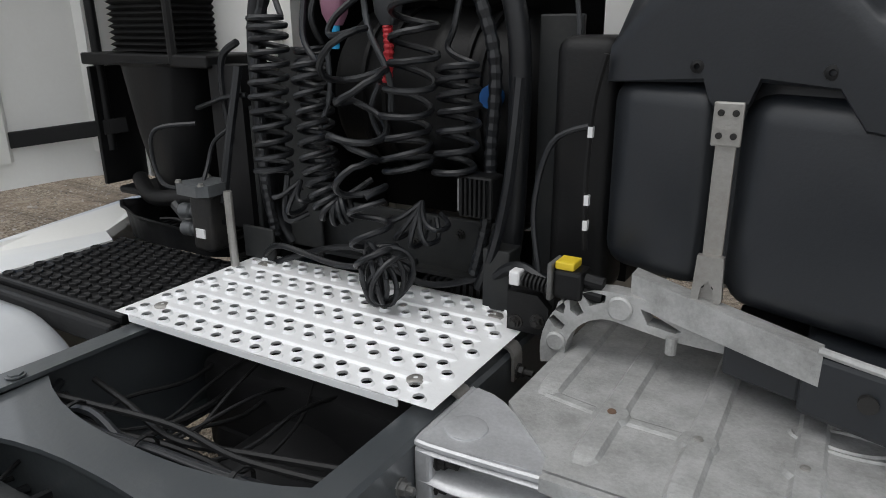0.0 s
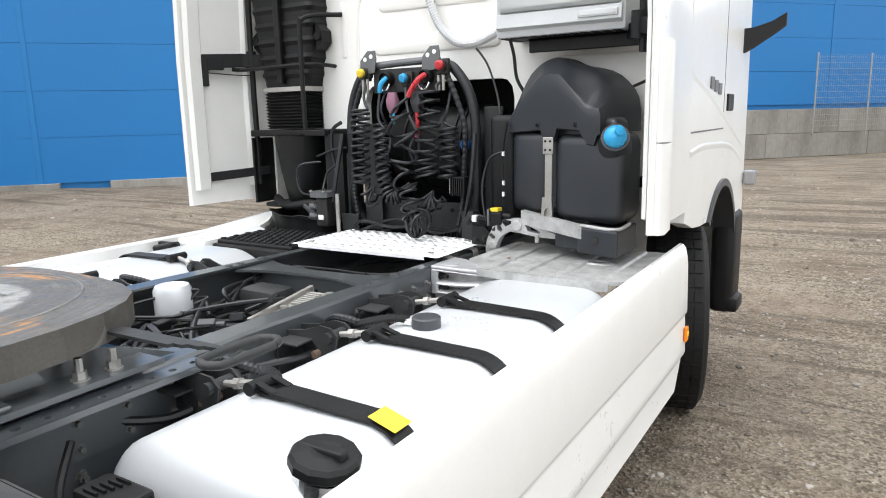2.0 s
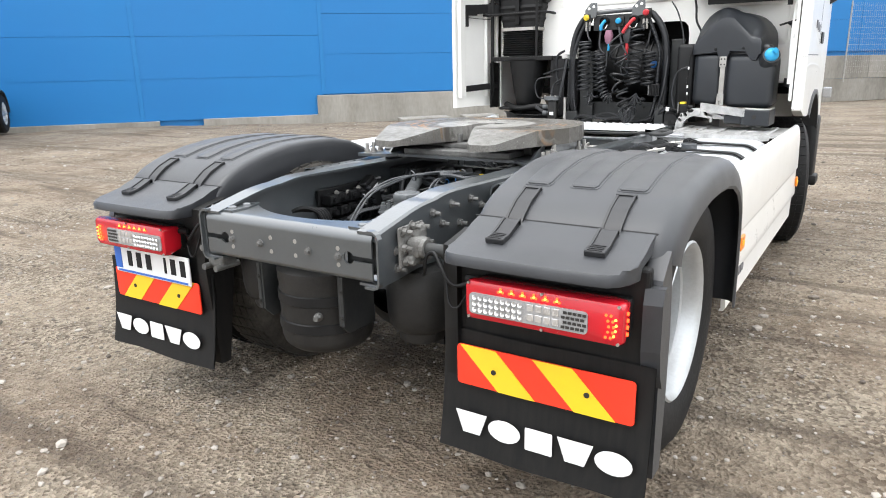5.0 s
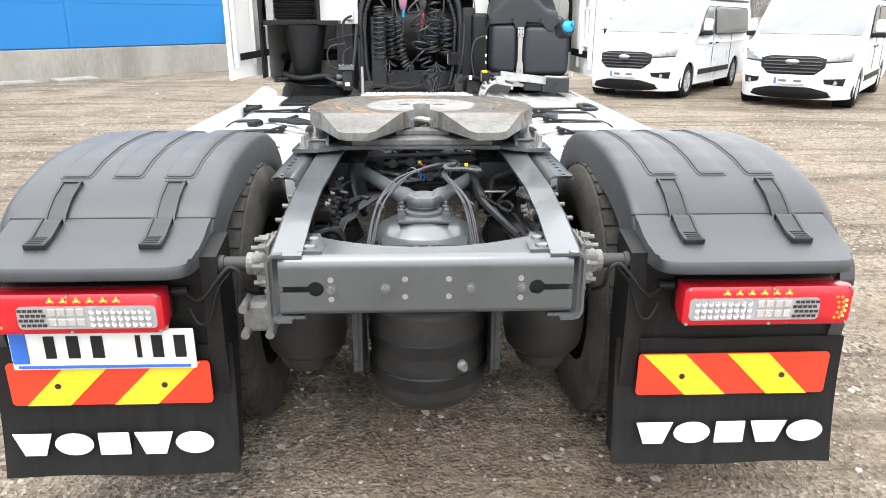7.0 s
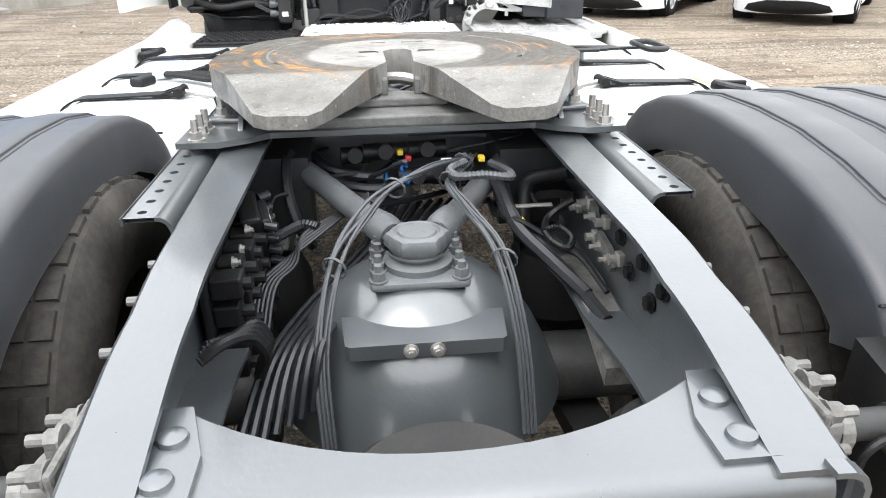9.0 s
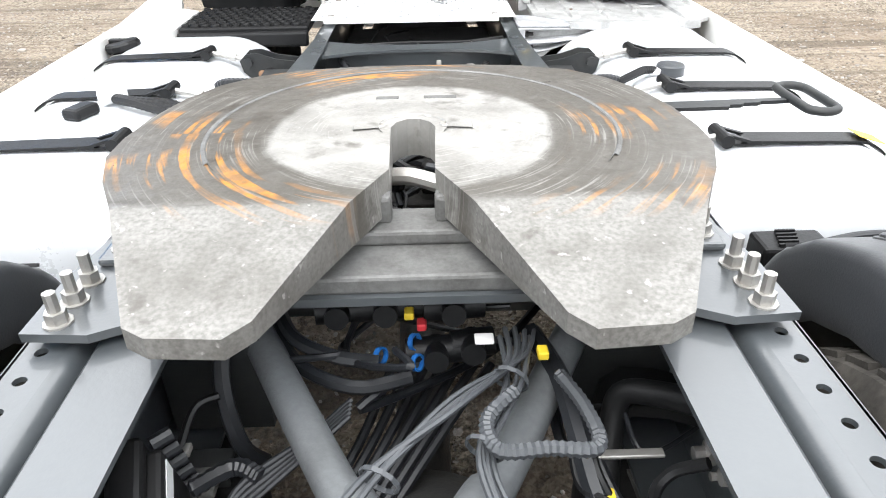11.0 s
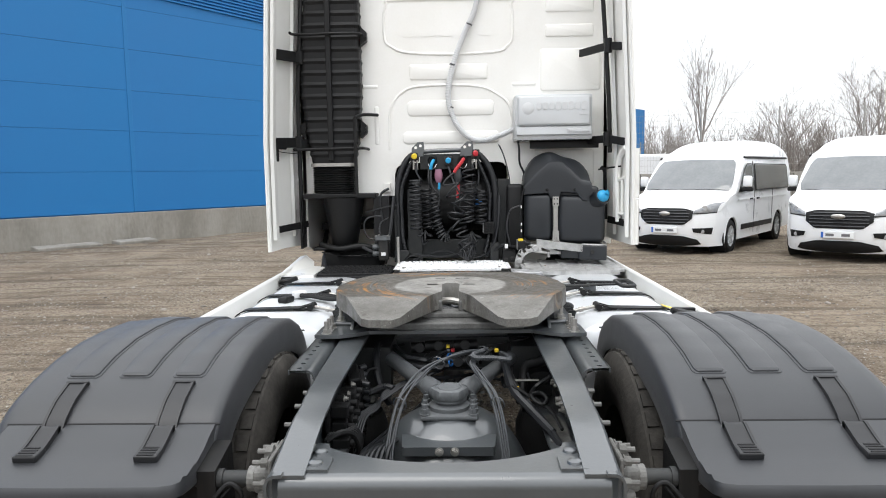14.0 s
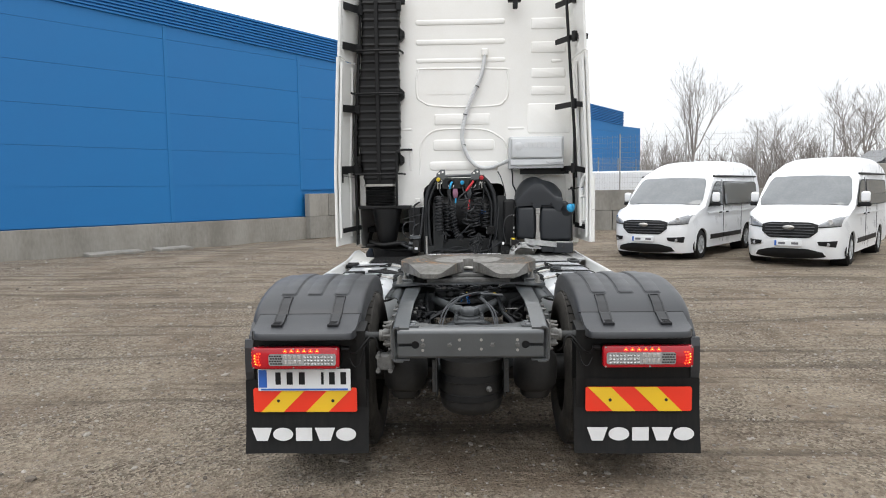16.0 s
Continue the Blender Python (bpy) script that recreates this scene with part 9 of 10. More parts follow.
for s in (-1, 1):
    bm = B()
    tube(bm, [(s * 0.045, 0.84, 0.875), (s * 0.11, 0.95, 0.885), (s * 0.25, 1.22, 0.90), (s * 0.37, 1.47, 0.90)], 0.029, 18, 4)
    part("torque_rod", bm, M_ROD, TRUCK, "dusty grey tubular torque rod", smooth=True)
    bm = B()
    lathe(bm, [(0.030, -0.03), (0.038, 0.0), (0.037, 0.03), (0.033, 0.06), (0.0292, 0.075)], (s * 0.06, 0.865, 0.877), (s * 0.4, 0.85, 0.03), 14)
    part("rod_collar", bm, M_ROD, TRUCK, smooth=True)
    # air spring and brake chamber
    bm = B()
    lathe(bm, [(0.0, 0.47), (0.08, 0.475), (0.088, 0.49), (0.09, 0.515), (0.108, 0.525), (0.122, 0.545), (0.13, 0.59), (0.132, 0.66), (0.125, 0.715), (0.10, 0.75), (0.0, 0.756)], (s * 0.385, 0.30, 0), (0, 0, 1), 28)
    part("air_spring", bm, M_DUSTRUBBER, TRUCK, "dusty black rubber air spring", smooth=True)
    bm = B()
    lathe(bm, [(0.0, 0.45), (0.1, 0.45), (0.1, 0.5), (0.14, 0.55), (0.14, 0.66), (0.12, 0.71), (0, 0.72)], (s * 0.40, 1.12, 0), (0, 0, 1), 28)
    part("air_spring", bm, M_RUBBER, TRUCK, "black rubber air spring", smooth=True)
    bm = B()
    prism(bm, [(0.36, 0.47), (0.6, 0.45), (0.86, 0.40), (1.2, 0.46), (1.2, 0.41), (0.86, 0.35), (0.36, 0.43)], "x", *sorted((s * 0.34, s * 0.44)))
    part("spring_beam", bm, M_INK_SHADE, TRUCK)
    bm = B()
    lathe(bm, [(0.05, -0.1), (0.085, -0.08), (0.085, 0.0), (0.095, 0.01), (0.095, 0.02), (0.085, 0.03), (0.08, 0.12), (0.04, 0.14)], (s * 0.55, 1.25, 0.55), (0, 1, 0.3), 20)
    part("brake_chamber", bm, M_DARKSTEEL, TRUCK, smooth=True)
    # inner frame brackets
    bm = B()
    prism(bm, [(1.2, 0.74), (1.2, 0.95), (1.5, 0.95), (1.5, 0.9), (1.32, 0.86), (1.28, 0.74)], "x", *sorted((s * 0.25, s * 0.418)))
    part("rod_bracket", bm, M_FRAME_DARK, TRUCK)
bm = B()   # tail air tank, upright drum with bands
lathe(bm, [(0.0, 0.408), (0.09, 0.412), (0.145, 0.427), (0.169, 0.448), (0.178, 0.475), (0.178, 0.685), (0.182, 0.70), (0.182, 0.735), (0.15, 0.765), (0, 0.77)], (0.005, 0.2, 0), (0, 0, 1), 40)
drum = part("air_tank", bm, M_DUSTRUBBER, TRUCK, "dusty dark grey air tank drum", smooth=True)
for z0, z1 in ((0.505, 0.548), (0.612, 0.655)):
    bm = B()
    lathe(bm, [(0.177, z0), (0.184, z0 + 0.004), (0.184, z1 - 0.004), (0.177, z1)], (0.005, 0.2, 0), (0, 0, 1), 40)
    part("band", bm, M_BLACK, drum, smooth=True)
bm = B()
lathe(bm, [(0.016, 0), (0.016, 0.014), (0.011, 0.022), (0.009, 0.032), (0, 0.032)], (0.10, 0.05, 0.583), (0.3, -1, 0), 12)
part("drain_valve", bm, M_CASTGREY, drum)
for s in (-1, 1):
    bm = B()
    prism(bm, [(0.06, 0.755), (0.25, 0.755), (0.25, 0.52), (0.10, 0.52), (0.06, 0.56)], "x", *sorted((s * 0.188, s * 0.198)))
    box(bm, *sorted((s * 0.198, s * 0.215)), 0.055, 0.065, 0.56, 0.745, 0.003)
    part("tank_hanger", bm, M_FRAME_DARK, drum)
    bolts(drum, [(s * 0.207, 0.055, z) for z in (0.59, 0.69)], (0, -1, 0), 0.006, 0.006, 0, M_DARKSTEEL)

# slotted black box and a cable between tank end and guard
bm = B()
box(bm, 0.675, 0.815, 1.455, 1.535, 0.80, 0.915, 0.008)
slotted = part("slotted_box", bm, M_BLACK, TRUCK, "black plastic box with slots")
for k in range(5):
    bm = B()
    box(bm, 0.705 + 0.004 * k, 0.745 + 0.004 * k, 1.462 + k * 0.014, 1.467 + k * 0.014, 0.915, 0.922)
    part("slot_rib", bm, M_BLACK, slotted)
bm = B()
tube(bm, [(1.12, 1.545, 0.885), (0.994, 1.545, 0.89), (0.908, 1.545, 0.887), (0.82, 1.545, 0.866), (0.782, 1.548, 0.852), (0.75, 1.55, 0.80), (0.70, 1.55, 0.77), (0.62, 1.54, 0.74)], 0.010, 9)
part("cable", bm, M_HOSE, TRUCK, smooth=True)

# prop shaft, cross beams, gearbox tail
bm = B()
cyl(bm, (0, 1.1, 0.53), (0, 3.1, 0.66), 0.055, seg=16)
part("prop_shaft", bm, M_DARKSTEEL, TRUCK, smooth=True)
for y, zc, d in ((2.88, 0.966, 0.075), (1.5, 0.93, 0.06)):
    bm = B()
    n = 12
    pts = []
    for k in range(n + 1):
        f = k / n
        x = -0.34 + 0.68 * f
        e = abs(2 * f - 1) ** 2.5
        pts.append((x, y - d / 2 - 0.07 * e, y + d / 2 + 0.07 * e))
    loft(bm, [[(x, a, zc - 0.010), (x, b, zc - 0.010), (x, b, zc), (x, a, zc)] for x, a, b in pts])
    box(bm, -0.34, 0.34, y - 0.02, y - 0.01, zc - 0.16, zc - 0.005)
    part("cross_beam", bm, M_FRAME, TRUCK, "grey pressed cross beam")
    bolts(TRUCK, [(sx * 0.36, y + dy, rail_top(y) + 0.001) for sx in (-1, 1) for dy in (-0.12, -0.06, 0.06)], (0, 0, 1), 0.014, 0.006, 0, M_FRAME)
bm = B()
box(bm, -0.22, -0.02, 2.66, 2.80, 0.80, 0.93, 0.03)
part("valve_cover", bm, M_FRAME_DARK, TRUCK, smooth=True)
bm = B()
m = Matrix.Translation((0.14, 2.62, 0.90)) @ Matrix.Rotation(radians(8), 4, "X")
box(bm, -0.06, 0.06, -0.16, 0.16, -0.03, 0.0, 0.008, m=m)
unit = part("control_unit", bm, M_STEEL, TRUCK, "ribbed aluminium control unit")
for k in range(7):
    bm = B()
    box(bm, -0.045, 0.02, 0.02 + k * 0.017, 0.028 + k * 0.017, 0.0, 0.010, 0.003, m=m)
    part("fin", bm, M_STEEL, unit)
for x, y in ((-0.04, -0.13), (0.04, -0.13), (-0.04, -0.02), (0.045, 0.14)):
    bm = B()
    lathe(bm, [(0.016, 0), (0.015, 0.012), (0.006, 0.013), (0, 0.012)], m @ Vector((x, y, -0.001)), (0, 0, 1), 14)
    part("boss", bm, M_STEEL, unit, smooth=True)
bm = B()
loft(bm, [[m @ Vector((0.062 + dx, y, z)) for dx, z in ((0, -0.03), (0.022, -0.03), (0.022, -0.005), (0, 0.0))] for y in (-0.15, -0.05, 0.15)])
part("side_flange", bm, M_STEEL, unit)
line_pts = [m @ Vector((0.105, y, -0.012)) for y in (-0.22, -0.1, 0.05, 0.2)]
bm = B()
tube(bm, line_pts, 0.013, 8, 16, wave=0.002)
part("ribbed_hose", bm, M_BLACK, unit)
bm = B()
box(bm, -0.075, -0.058, -0.17, 0.17, -0.04, 0.02, 0.004, m=m)
part("edge_strip", bm, M_STEEL, unit)
bm = B()
lathe(bm, [(0.05, 0.86), (0.066, 0.865), (0.068, 0.88), (0.068, 0.975), (0.06, 0.992), (0.045, 0.995), (0.04, 0.99), (0, 0.99)], (-0.26, 2.40, 0), (0, 0, 1), 28)
part("filter_canister", bm, M_TANK, TRUCK, "white filter canister", smooth=True)
bm = B()
lathe(bm, [(0.085, 0.83), (0.085, 0.86), (0.05, 0.865)], (-0.26, 2.40, 0), (0, 0, 1), 20)
part("filter_head", bm, M_DARKSTEEL, TRUCK)
bm = B()
box(bm, -0.33, 0.30, 2.05, 2.75, 0.60, 0.74, 0.04)
box(bm, -0.33, -0.1, 2.2, 2.5, 0.72, 0.84, 0.03)
box(bm, 0.0, 0.2, 2.1, 2.45, 0.72, 0.83, 0.03)
part("gearbox_tail", bm, M_DARKSTEEL, TRUCK, "gearbox blackened for the shade under the catwalk casing", smooth=True)
bm = B()   # release handle: a flat notched bar with a long eye
eye = [(0.8395 + 0.032 * math.cos(radians(a)), (1.80 if a <= 180 else 1.68) + 0.032 * math.sin(radians(a)), 1.122) for a in (0, 45, 90, 135, 180, 181, 225, 270, 315, 359)]
tube(bm, eye + [eye[0]], 0.0095, 10, 3)
part("pull_handle", bm, M_FRAME_DARK, FIFTH, "grey bent-rod release handle", smooth=True)
bm = B()
prism(bm, [(0.45, 1.695), (0.66, 1.70), (0.665, 1.712), (0.69, 1.712), (0.70, 1.722), (0.73, 1.722), (0.74, 1.73), (0.812, 1.735), (0.812, 1.752), (0.70, 1.748), (0.60, 1.742), (0.45, 1.738)], "z", 1.112, 1.12)
part("handle_bar", bm, M_FRAME_DARK, FIFTH)
for s in (-1, 1):
    bm = B()
    prism(bm, [(1.15, 1.0), (1.9, 1.0), (1.75, 1.06), (1.6, 1.10), (1.32, 1.10), (1.22, 1.06)], "x", *sorted((s * 0.40, s * 0.412)))
    part("bearing_cheek", bm, M_FRAME, FIFTH)

# ---- lines and cables over the axle ----
LINES = holder("chassis_lines", "bundled grey cables and black air lines over the axle")


def line(pts, r, material=None, name="line", n=6, wave=0.0):
    bm = B()
    tube(bm, pts, r, 7, n, wave)
    return part(name, bm, material or M_HOSE, LINES, smooth=True)


rng = random.Random(9)
for k in range(4):
    o = 0.0075 * (k - 1.5)
    w = [rng.uniform(-0.007, 0.007) for _ in range(9)]
    line([(-0.19 + o, 0.50, 0.60), (-0.195 + o, 0.58, 0.76), (-0.16 + o + w[0], 0.68, 0.90 + w[1]), (-0.10 + o + w[2], 0.78, 0.955 + w[3]), (-0.04 + o * 0.6 + w[4], 0.88, 0.975), (0.05 + w[5], 0.98 + o, 0.98 + w[6]), (0.14 + o, 1.08 + w[7], 0.97), (0.16 + o * 2, 1.18 + w[8], 0.95)], rng.choice((0.0034, 0.004, 0.0045)), M_CABLE, "cable")
    line([(0.19 + o, 0.50, 0.60), (0.185 + o, 0.58, 0.76), (0.16 + o + w[1], 0.68, 0.90 + w[0]), (0.11 + o + w[3], 0.80, 0.95 + w[2]), (0.085 + o * 0.7, 0.92 + w[4], 0.965), (0.13 + o + w[6], 1.04, 0.965 + w[7]), (0.15 + o * 2, 1.16 + w[5], 0.95)], rng.choice((0.0034, 0.004, 0.0045)), M_CABLE, "cable")
line([(0.13, 1.0, 0.985), (0.09, 0.95, 0.985), (0.1, 0.90, 0.985), (0.16, 0.9, 0.985), (0.22, 0.91, 0.975), (0.22, 0.98, 0.97), (0.2, 1.06, 0.96)], 0.0085, M_CABLE, "ribbed_hose", 14, 0.002)
for x, y, z in ((-0.04, 0.87, 0.975), (0.085, 0.92, 0.967), (0.13, 1.04, 0.97), (-0.165, 0.67, 0.89), (0.165, 0.67, 0.89)):
    bm = B()
    lathe(bm, [(0.024, -0.003), (0.026, -0.003), (0.026, 0.003), (0.024, 0.003)], (x, y, z), (0.5, 1, 0.3), 12, closed=True)
    part("cable_tie", bm, M_CABLE, LINES)
line([(-0.30, 1.25, 0.95), (-0.305, 1.2, 0.94), (-0.30, 1.14, 0.88), (-0.275, 1.1, 0.80), (-0.25, 1.12, 0.74)], 0.014)
line([(-0.24, 1.3, 0.93), (-0.2, 1.22, 0.915), (-0.13, 1.18, 0.905), (-0.06, 1.17, 0.90)], 0.012)
line([(-0.25, 1.32, 0.92), (-0.2, 1.19, 0.895), (-0.1, 1.13, 0.885), (-0.01, 1.15, 0.885)], 0.012)
line([(0.18, 1.2, 0.93), (0.21, 1.1, 0.92), (0.22, 1.0, 0.9), (0.24, 0.92, 0.85), (0.3, 0.84, 0.8), (0.36, 0.74, 0.76)], 0.016)
line([(0.2, 1.2, 0.9), (0.23, 1.05, 0.88), (0.26, 0.94, 0.84), (0.33, 0.82, 0.78), (0.38, 0.66, 0.74)], 0.014)
line([(-0.32, 1.0, 0.82), (-0.26, 1.02, 0.84), (-0.22, 1.0, 0.84)], 0.012, None, "ribbed_hose", 10, 0.002)
for k in range(7):
    x = -0.34 + 0.02 * k
    line([(x, 0.42 + 0.02 * k, 0.66), (x + 0.03, 0.6, 0.72 + 0.01 * k), (x + 0.08, 0.85, 0.70), (-0.12 + 0.02 * k, 1.1, 0.74), (-0.05 + 0.03 * k, 1.3, 0.78)], 0.008)
for k in range(8):
    x, y, z = rng.uniform(-0.33, 0.33), rng.uniform(1.05, 1.3), rng.uniform(0.80, 0.94)
    line([(x, y, z), (x + rng.uniform(-0.15, 0.15), y + rng.uniform(-0.08, 0.08), z + rng.uniform(-0.05, 0.05)), (x + rng.uniform(-0.25, 0.25), y + rng.uniform(0, 0.15), z + rng.uniform(-0.08, 0.04)), (x + rng.uniform(-0.3, 0.3), y + 0.25, z - 0.02)], rng.choice((0.004, 0.006, 0.008)))
for k in range(46):
    x, y, z = rng.uniform(-0.33, 0.3), rng.uniform(1.9, 2.85), rng.uniform(0.78, 0.93)
    line([(x, y, z), (x + rng.uniform(-0.12, 0.12), y + rng.uniform(-0.15, 0.15), z + rng.uniform(-0.04, 0.05)), (x + rng.uniform(-0.2, 0.2), y + rng.uniform(-0.25, 0.25), z), (x + rng.uniform(-0.25, 0.25), y + rng.uniform(-0.35, 0.35), z - 0.05)], rng.choice((0.006, 0.009, 0.012)))
for k in range(4):
    o, q = 0.017 * math.sin(k * 2.1), 0.014 * math.cos(k * 2.1)
    line([(-0.36, 2.99 + 2 * q, 0.90 + 0.01 * k), (-0.31, 2.957 + q, 0.93 + o), (-0.16, 2.95 - q, 0.94 - o), (0.03, 2.94 + o, 0.938 + q), (0.14, 2.95 - o, 0.935 + q), (0.24, 2.965 + q, 0.93 - o), (0.33, 2.99 + 2 * o, 0.91)], 0.0085)
for x, y in ((-0.2, 2.95), (0.0, 2.94), (0.2, 2.96)):
    bm = B()
    lathe(bm, [(0.027, -0.004), (0.03, -0.004), (0.03, 0.004), (0.027, 0.004)], (x, y, 0.937), (1, 0, 0), 12, closed=True)
    part("cable_tie", bm, M_BLACK, LINES)
for k in range(16):
    x, y, z = rng.uniform(-0.3, 0.28), rng.uniform(1.95, 2.8), rng.uniform(0.80, 0.9)
    bm = B()
    m = Matrix.Translation((x, y, z)) @ Matrix.Rotation(rng.uniform(0, 3), 4, "Z") @ Matrix.Rotation(rng.uniform(-0.4, 0.4), 4, "X")
    box(bm, -0.03, 0.03, -0.018, 0.018, -0.018, 0.018, 0.005, m=m)
    cyl(bm, m @ Vector((0.03, 0, 0)), m @ Vector((0.06, 0, 0)), 0.012, seg=10)
    part("plug", bm, M_CABLE if k % 5 == 0 else M_BLACK, LINES)
# connectors: red, yellow, blue collars and black valve bodies
for x, y, z, m_ in ((-0.012, 1.235, 0.945, M_YELLOW), (0.008, 1.222, 0.932, M_RED), (0.185, 1.11, 0.958, M_YELLOW), (0.25, 0.93, 0.86, M_YELLOW)):
    bm = B()
    box(bm, x - 0.008, x + 0.008, y - 0.011, y + 0.011, z - 0.007, z + 0.007, 0.003)
    part("connector", bm, m_, LINES)
for x, y, z in ((-0.058, 1.185, 0.9), (0.0, 1.18, 0.888), (-0.004, 1.205, 0.91)):
    bm = B()
    lathe(bm, [(0.0115, -0.004), (0.0145, -0.004), (0.0145, 0.004), (0.0115, 0.004)], (x, y, z), (0.8, -0.5, 0.25), 14, closed=True)
    part("blue_collar", bm, M_DEEPBLUE, LINES, smooth=True)
for x, y, z, sx in ((0.03, 1.21, 0.885, 0.05), (0.09, 1.22, 0.89, 0.035), (-0.05, 1.26, 0.94, 0.06), (0.06, 1.25, 0.945, 0.05), (-0.13, 1.27, 0.93, 0.04)):
    bm = B()
    cyl(bm, (x - sx, y, z), (x + sx, y + 0.01, z), 0.024, seg=14)
    cyl(bm, (x, y - 0.04, z + 0.01), (x, y + 0.02, z), 0.02, seg=12)
    part("valve_body", bm, M_BLACK, LINES, smooth=True)
bm = B()
box(bm, 0.09, 0.12, 1.16, 1.185, 0.935, 0.94, 0.002)
part("white_tag", bm, M_WHITEINK, LINES)
bm = B()
box(bm, -0.35, -0.325, 1.03, 1.05, 0.85, 0.862, 0.003)
part("pale_tag", bm, M_STEEL, LINES)
# solenoid valve pack on the inside of the nearside rail
VALVES = holder("valve_pack", "black solenoid valve pack inside the frame rail")
bm = B()
box(bm, -0.412, -0.395, 0.62, 1.0, 0.66, 0.92, 0.006)
part("back_plate", bm, M_BLACK, VALVES)
for j in range(5):
    for k in range(4):
        bm = B()
        y, z = 0.66 + j * 0.07, 0.70 + k * 0.058
        box(bm, -0.395, -0.345 + 0.01 * ((j + k) % 2), y - 0.026, y + 0.026, z - 0.022, z + 0.022, 0.005)
        cyl(bm, (-0.35, y, z), (-0.32, y, z), 0.013, seg=10)
        part("solenoid", bm, M_BLACK, VALVES)
bm = B()   # black forked bracket and pale spring arm inside the offside rail
loft(bm, [[(x, y + dy, z + dz) for dy, dz in ((-0.045, -0.01), (0.045, -0.01), (0.045, 0.012), (-0.045, 0.012))] for x, y, z in ((0.41, 1.10, 0.865), (0.37, 1.115, 0.868), (0.325, 1.13, 0.86), (0.295, 1.135, 0.83), (0.285, 1.13, 0.77), (0.283, 1.12, 0.70))])
part("forked_bracket", bm, M_BLACK, VALVES, "black pressed bracket", smooth=True)
bm = B()
loft(bm, [[(x + dx, y, z + dz) for dx, dz in ((-0.035, -0.02), (0.035, -0.02), (0.035, 0.02), (-0.035, 0.02))] for x, y, z in ((0.37, 1.10, 0.70), (0.38, 0.95, 0.72), (0.385, 0.84, 0.735), (0.385, 0.70, 0.72), (0.38, 0.55, 0.68))])
part("spring_arm", bm, M_DUSTCAST, VALVES, "pale dusty steel arm", smooth=True)
bm = B()
box(bm, -0.41, -0.30, 1.02, 1.07, 0.775, 0.79, 0.004)
box(bm, -0.41, -0.37, 0.72, 1.05, 0.70, 0.72, 0.004)
part("spring_arm", bm, M_DUSTCAST, VALVES, "pale dusty steel arm")
bolts(VALVES, [(0.418, y, z) for y, z in ((0.72, 0.90), (0.66, 0.85), (0.60, 0.90), (0.55, 0.84), (0.50, 0.89))], (-1, 0, 0), 0.015, 0.012, 0.0, M_BLACK)
bolts(VALVES, [(-0.36, y, z) for y, z in ((0.70, 0.90), (0.78, 0.89), (0.86, 0.90), (0.92, 0.88))], (1, 0, 0), 0.009, 0.010, 0.006, M_STEEL, "pale_cap")
ecu = Matrix.Translation((-0.365, 0.95, 0.85)) @ Matrix.Rotation(radians(18), 4, "X") @ Matrix.Rotation(radians(14), 4, "Z")
bm = B()
box(bm, -0.02, 0.025, -0.055, 0.055, -0.09, 0.085, 0.008, m=ecu)
box(bm, 0.02, 0.045, -0.042, 0.042, -0.075, 0.065, 0.008, m=ecu)
part("brake_control_unit", bm, M_BLACK, VALVES, "black brake control unit")
for k in range(5):
    for j in (-1, 1):
        bm = B()
        cyl(bm, ecu @ Vector((0.03, j * 0.05, -0.075 + k * 0.034)), ecu @ Vector((0.055, j * 0.062, -0.078 + k * 0.034)), 0.011, seg=10)
        part("port", bm, M_HOSE, VALVES)
bm = B()
box(bm, 0.045, 0.0462, -0.03, 0.03, 0.02, 0.05, m=ecu)
part("type_label", bm, M_PIPE, VALVES)
bm = B()
tube(bm, [(0.27, 1.0, 0.78), (0.285, 1.06, 0.84), (0.30, 1.08, 0.90), (0.345, 1.05, 0.925), (0.385, 1.0, 0.95)], 0.019, 10)
part("thick_hose", bm, M_BLACK, LINES, smooth=True)
for k in range(4):
    o = 0.016 * k
    line([(-0.37, 0.42 + o, 0.86), (-0.33, 0.45 + o, 0.875 - o * 0.4), (-0.30, 0.50 + o, 0.85), (-0.285, 0.52 + o, 0.80), (-0.31, 0.55 + o, 0.74)], 0.0085, M_BLACK, "ribbed_hose", 12, 0.0015)
# level sensor and bits on the offside inner rail
for y, z in ((0.8, 0.9), (0.86, 0.84), (0.92, 0.9), (1.0, 0.86), (0.7, 0.86)):
    bm = B()
    cyl(bm, (0.415, y, z), (0.385, y, z), 0.010, seg=10)
    box(bm, 0.40, 0.416, y - 0.014, y + 0.014, z - 0.014, z + 0.014, 0.004)
    part("rail_fitting", bm, M_STEEL, LINES)

for yc, zc, dz in ((0.90, 0.895, 0.03), (0.78, 0.845, 0.03)):
    bm = B()
    prism(bm, [(yc - 0.05, zc - 0.02), (yc - 0.04, zc - 0.035), (yc + 0.05, zc - 0.01), (yc + 0.055, zc + 0.02), (yc - 0.02, zc + 0.012)], "x", 0.404, 0.4155)
    part("rail_plate", bm, M_CASTGREY, LINES, "pale cast fixing plate")
    for dy in (-0.032, 0.035):
        bm = B()
        bolt(bm, (0.404, yc + dy, zc - 0.008), (-1, 0, 0), 0.010, 0.012, 0.012)
        part("bolt", bm, M_STEEL, LINES)
for k, o in enumerate((0.0, 0.011, -0.011)):
    line([(0.228 + o, 1.05, 0.905), (0.225 + o, 0.957, 0.875 + o), (0.255 + o, 0.918, 0.855 - o), (0.302, 0.903 + o, 0.835), (0.338, 0.853 + o, 0.822), (0.36, 0.803 + o, 0.82), (0.385, 0.70 + o, 0.79)], 0.0065, M_BLACK)
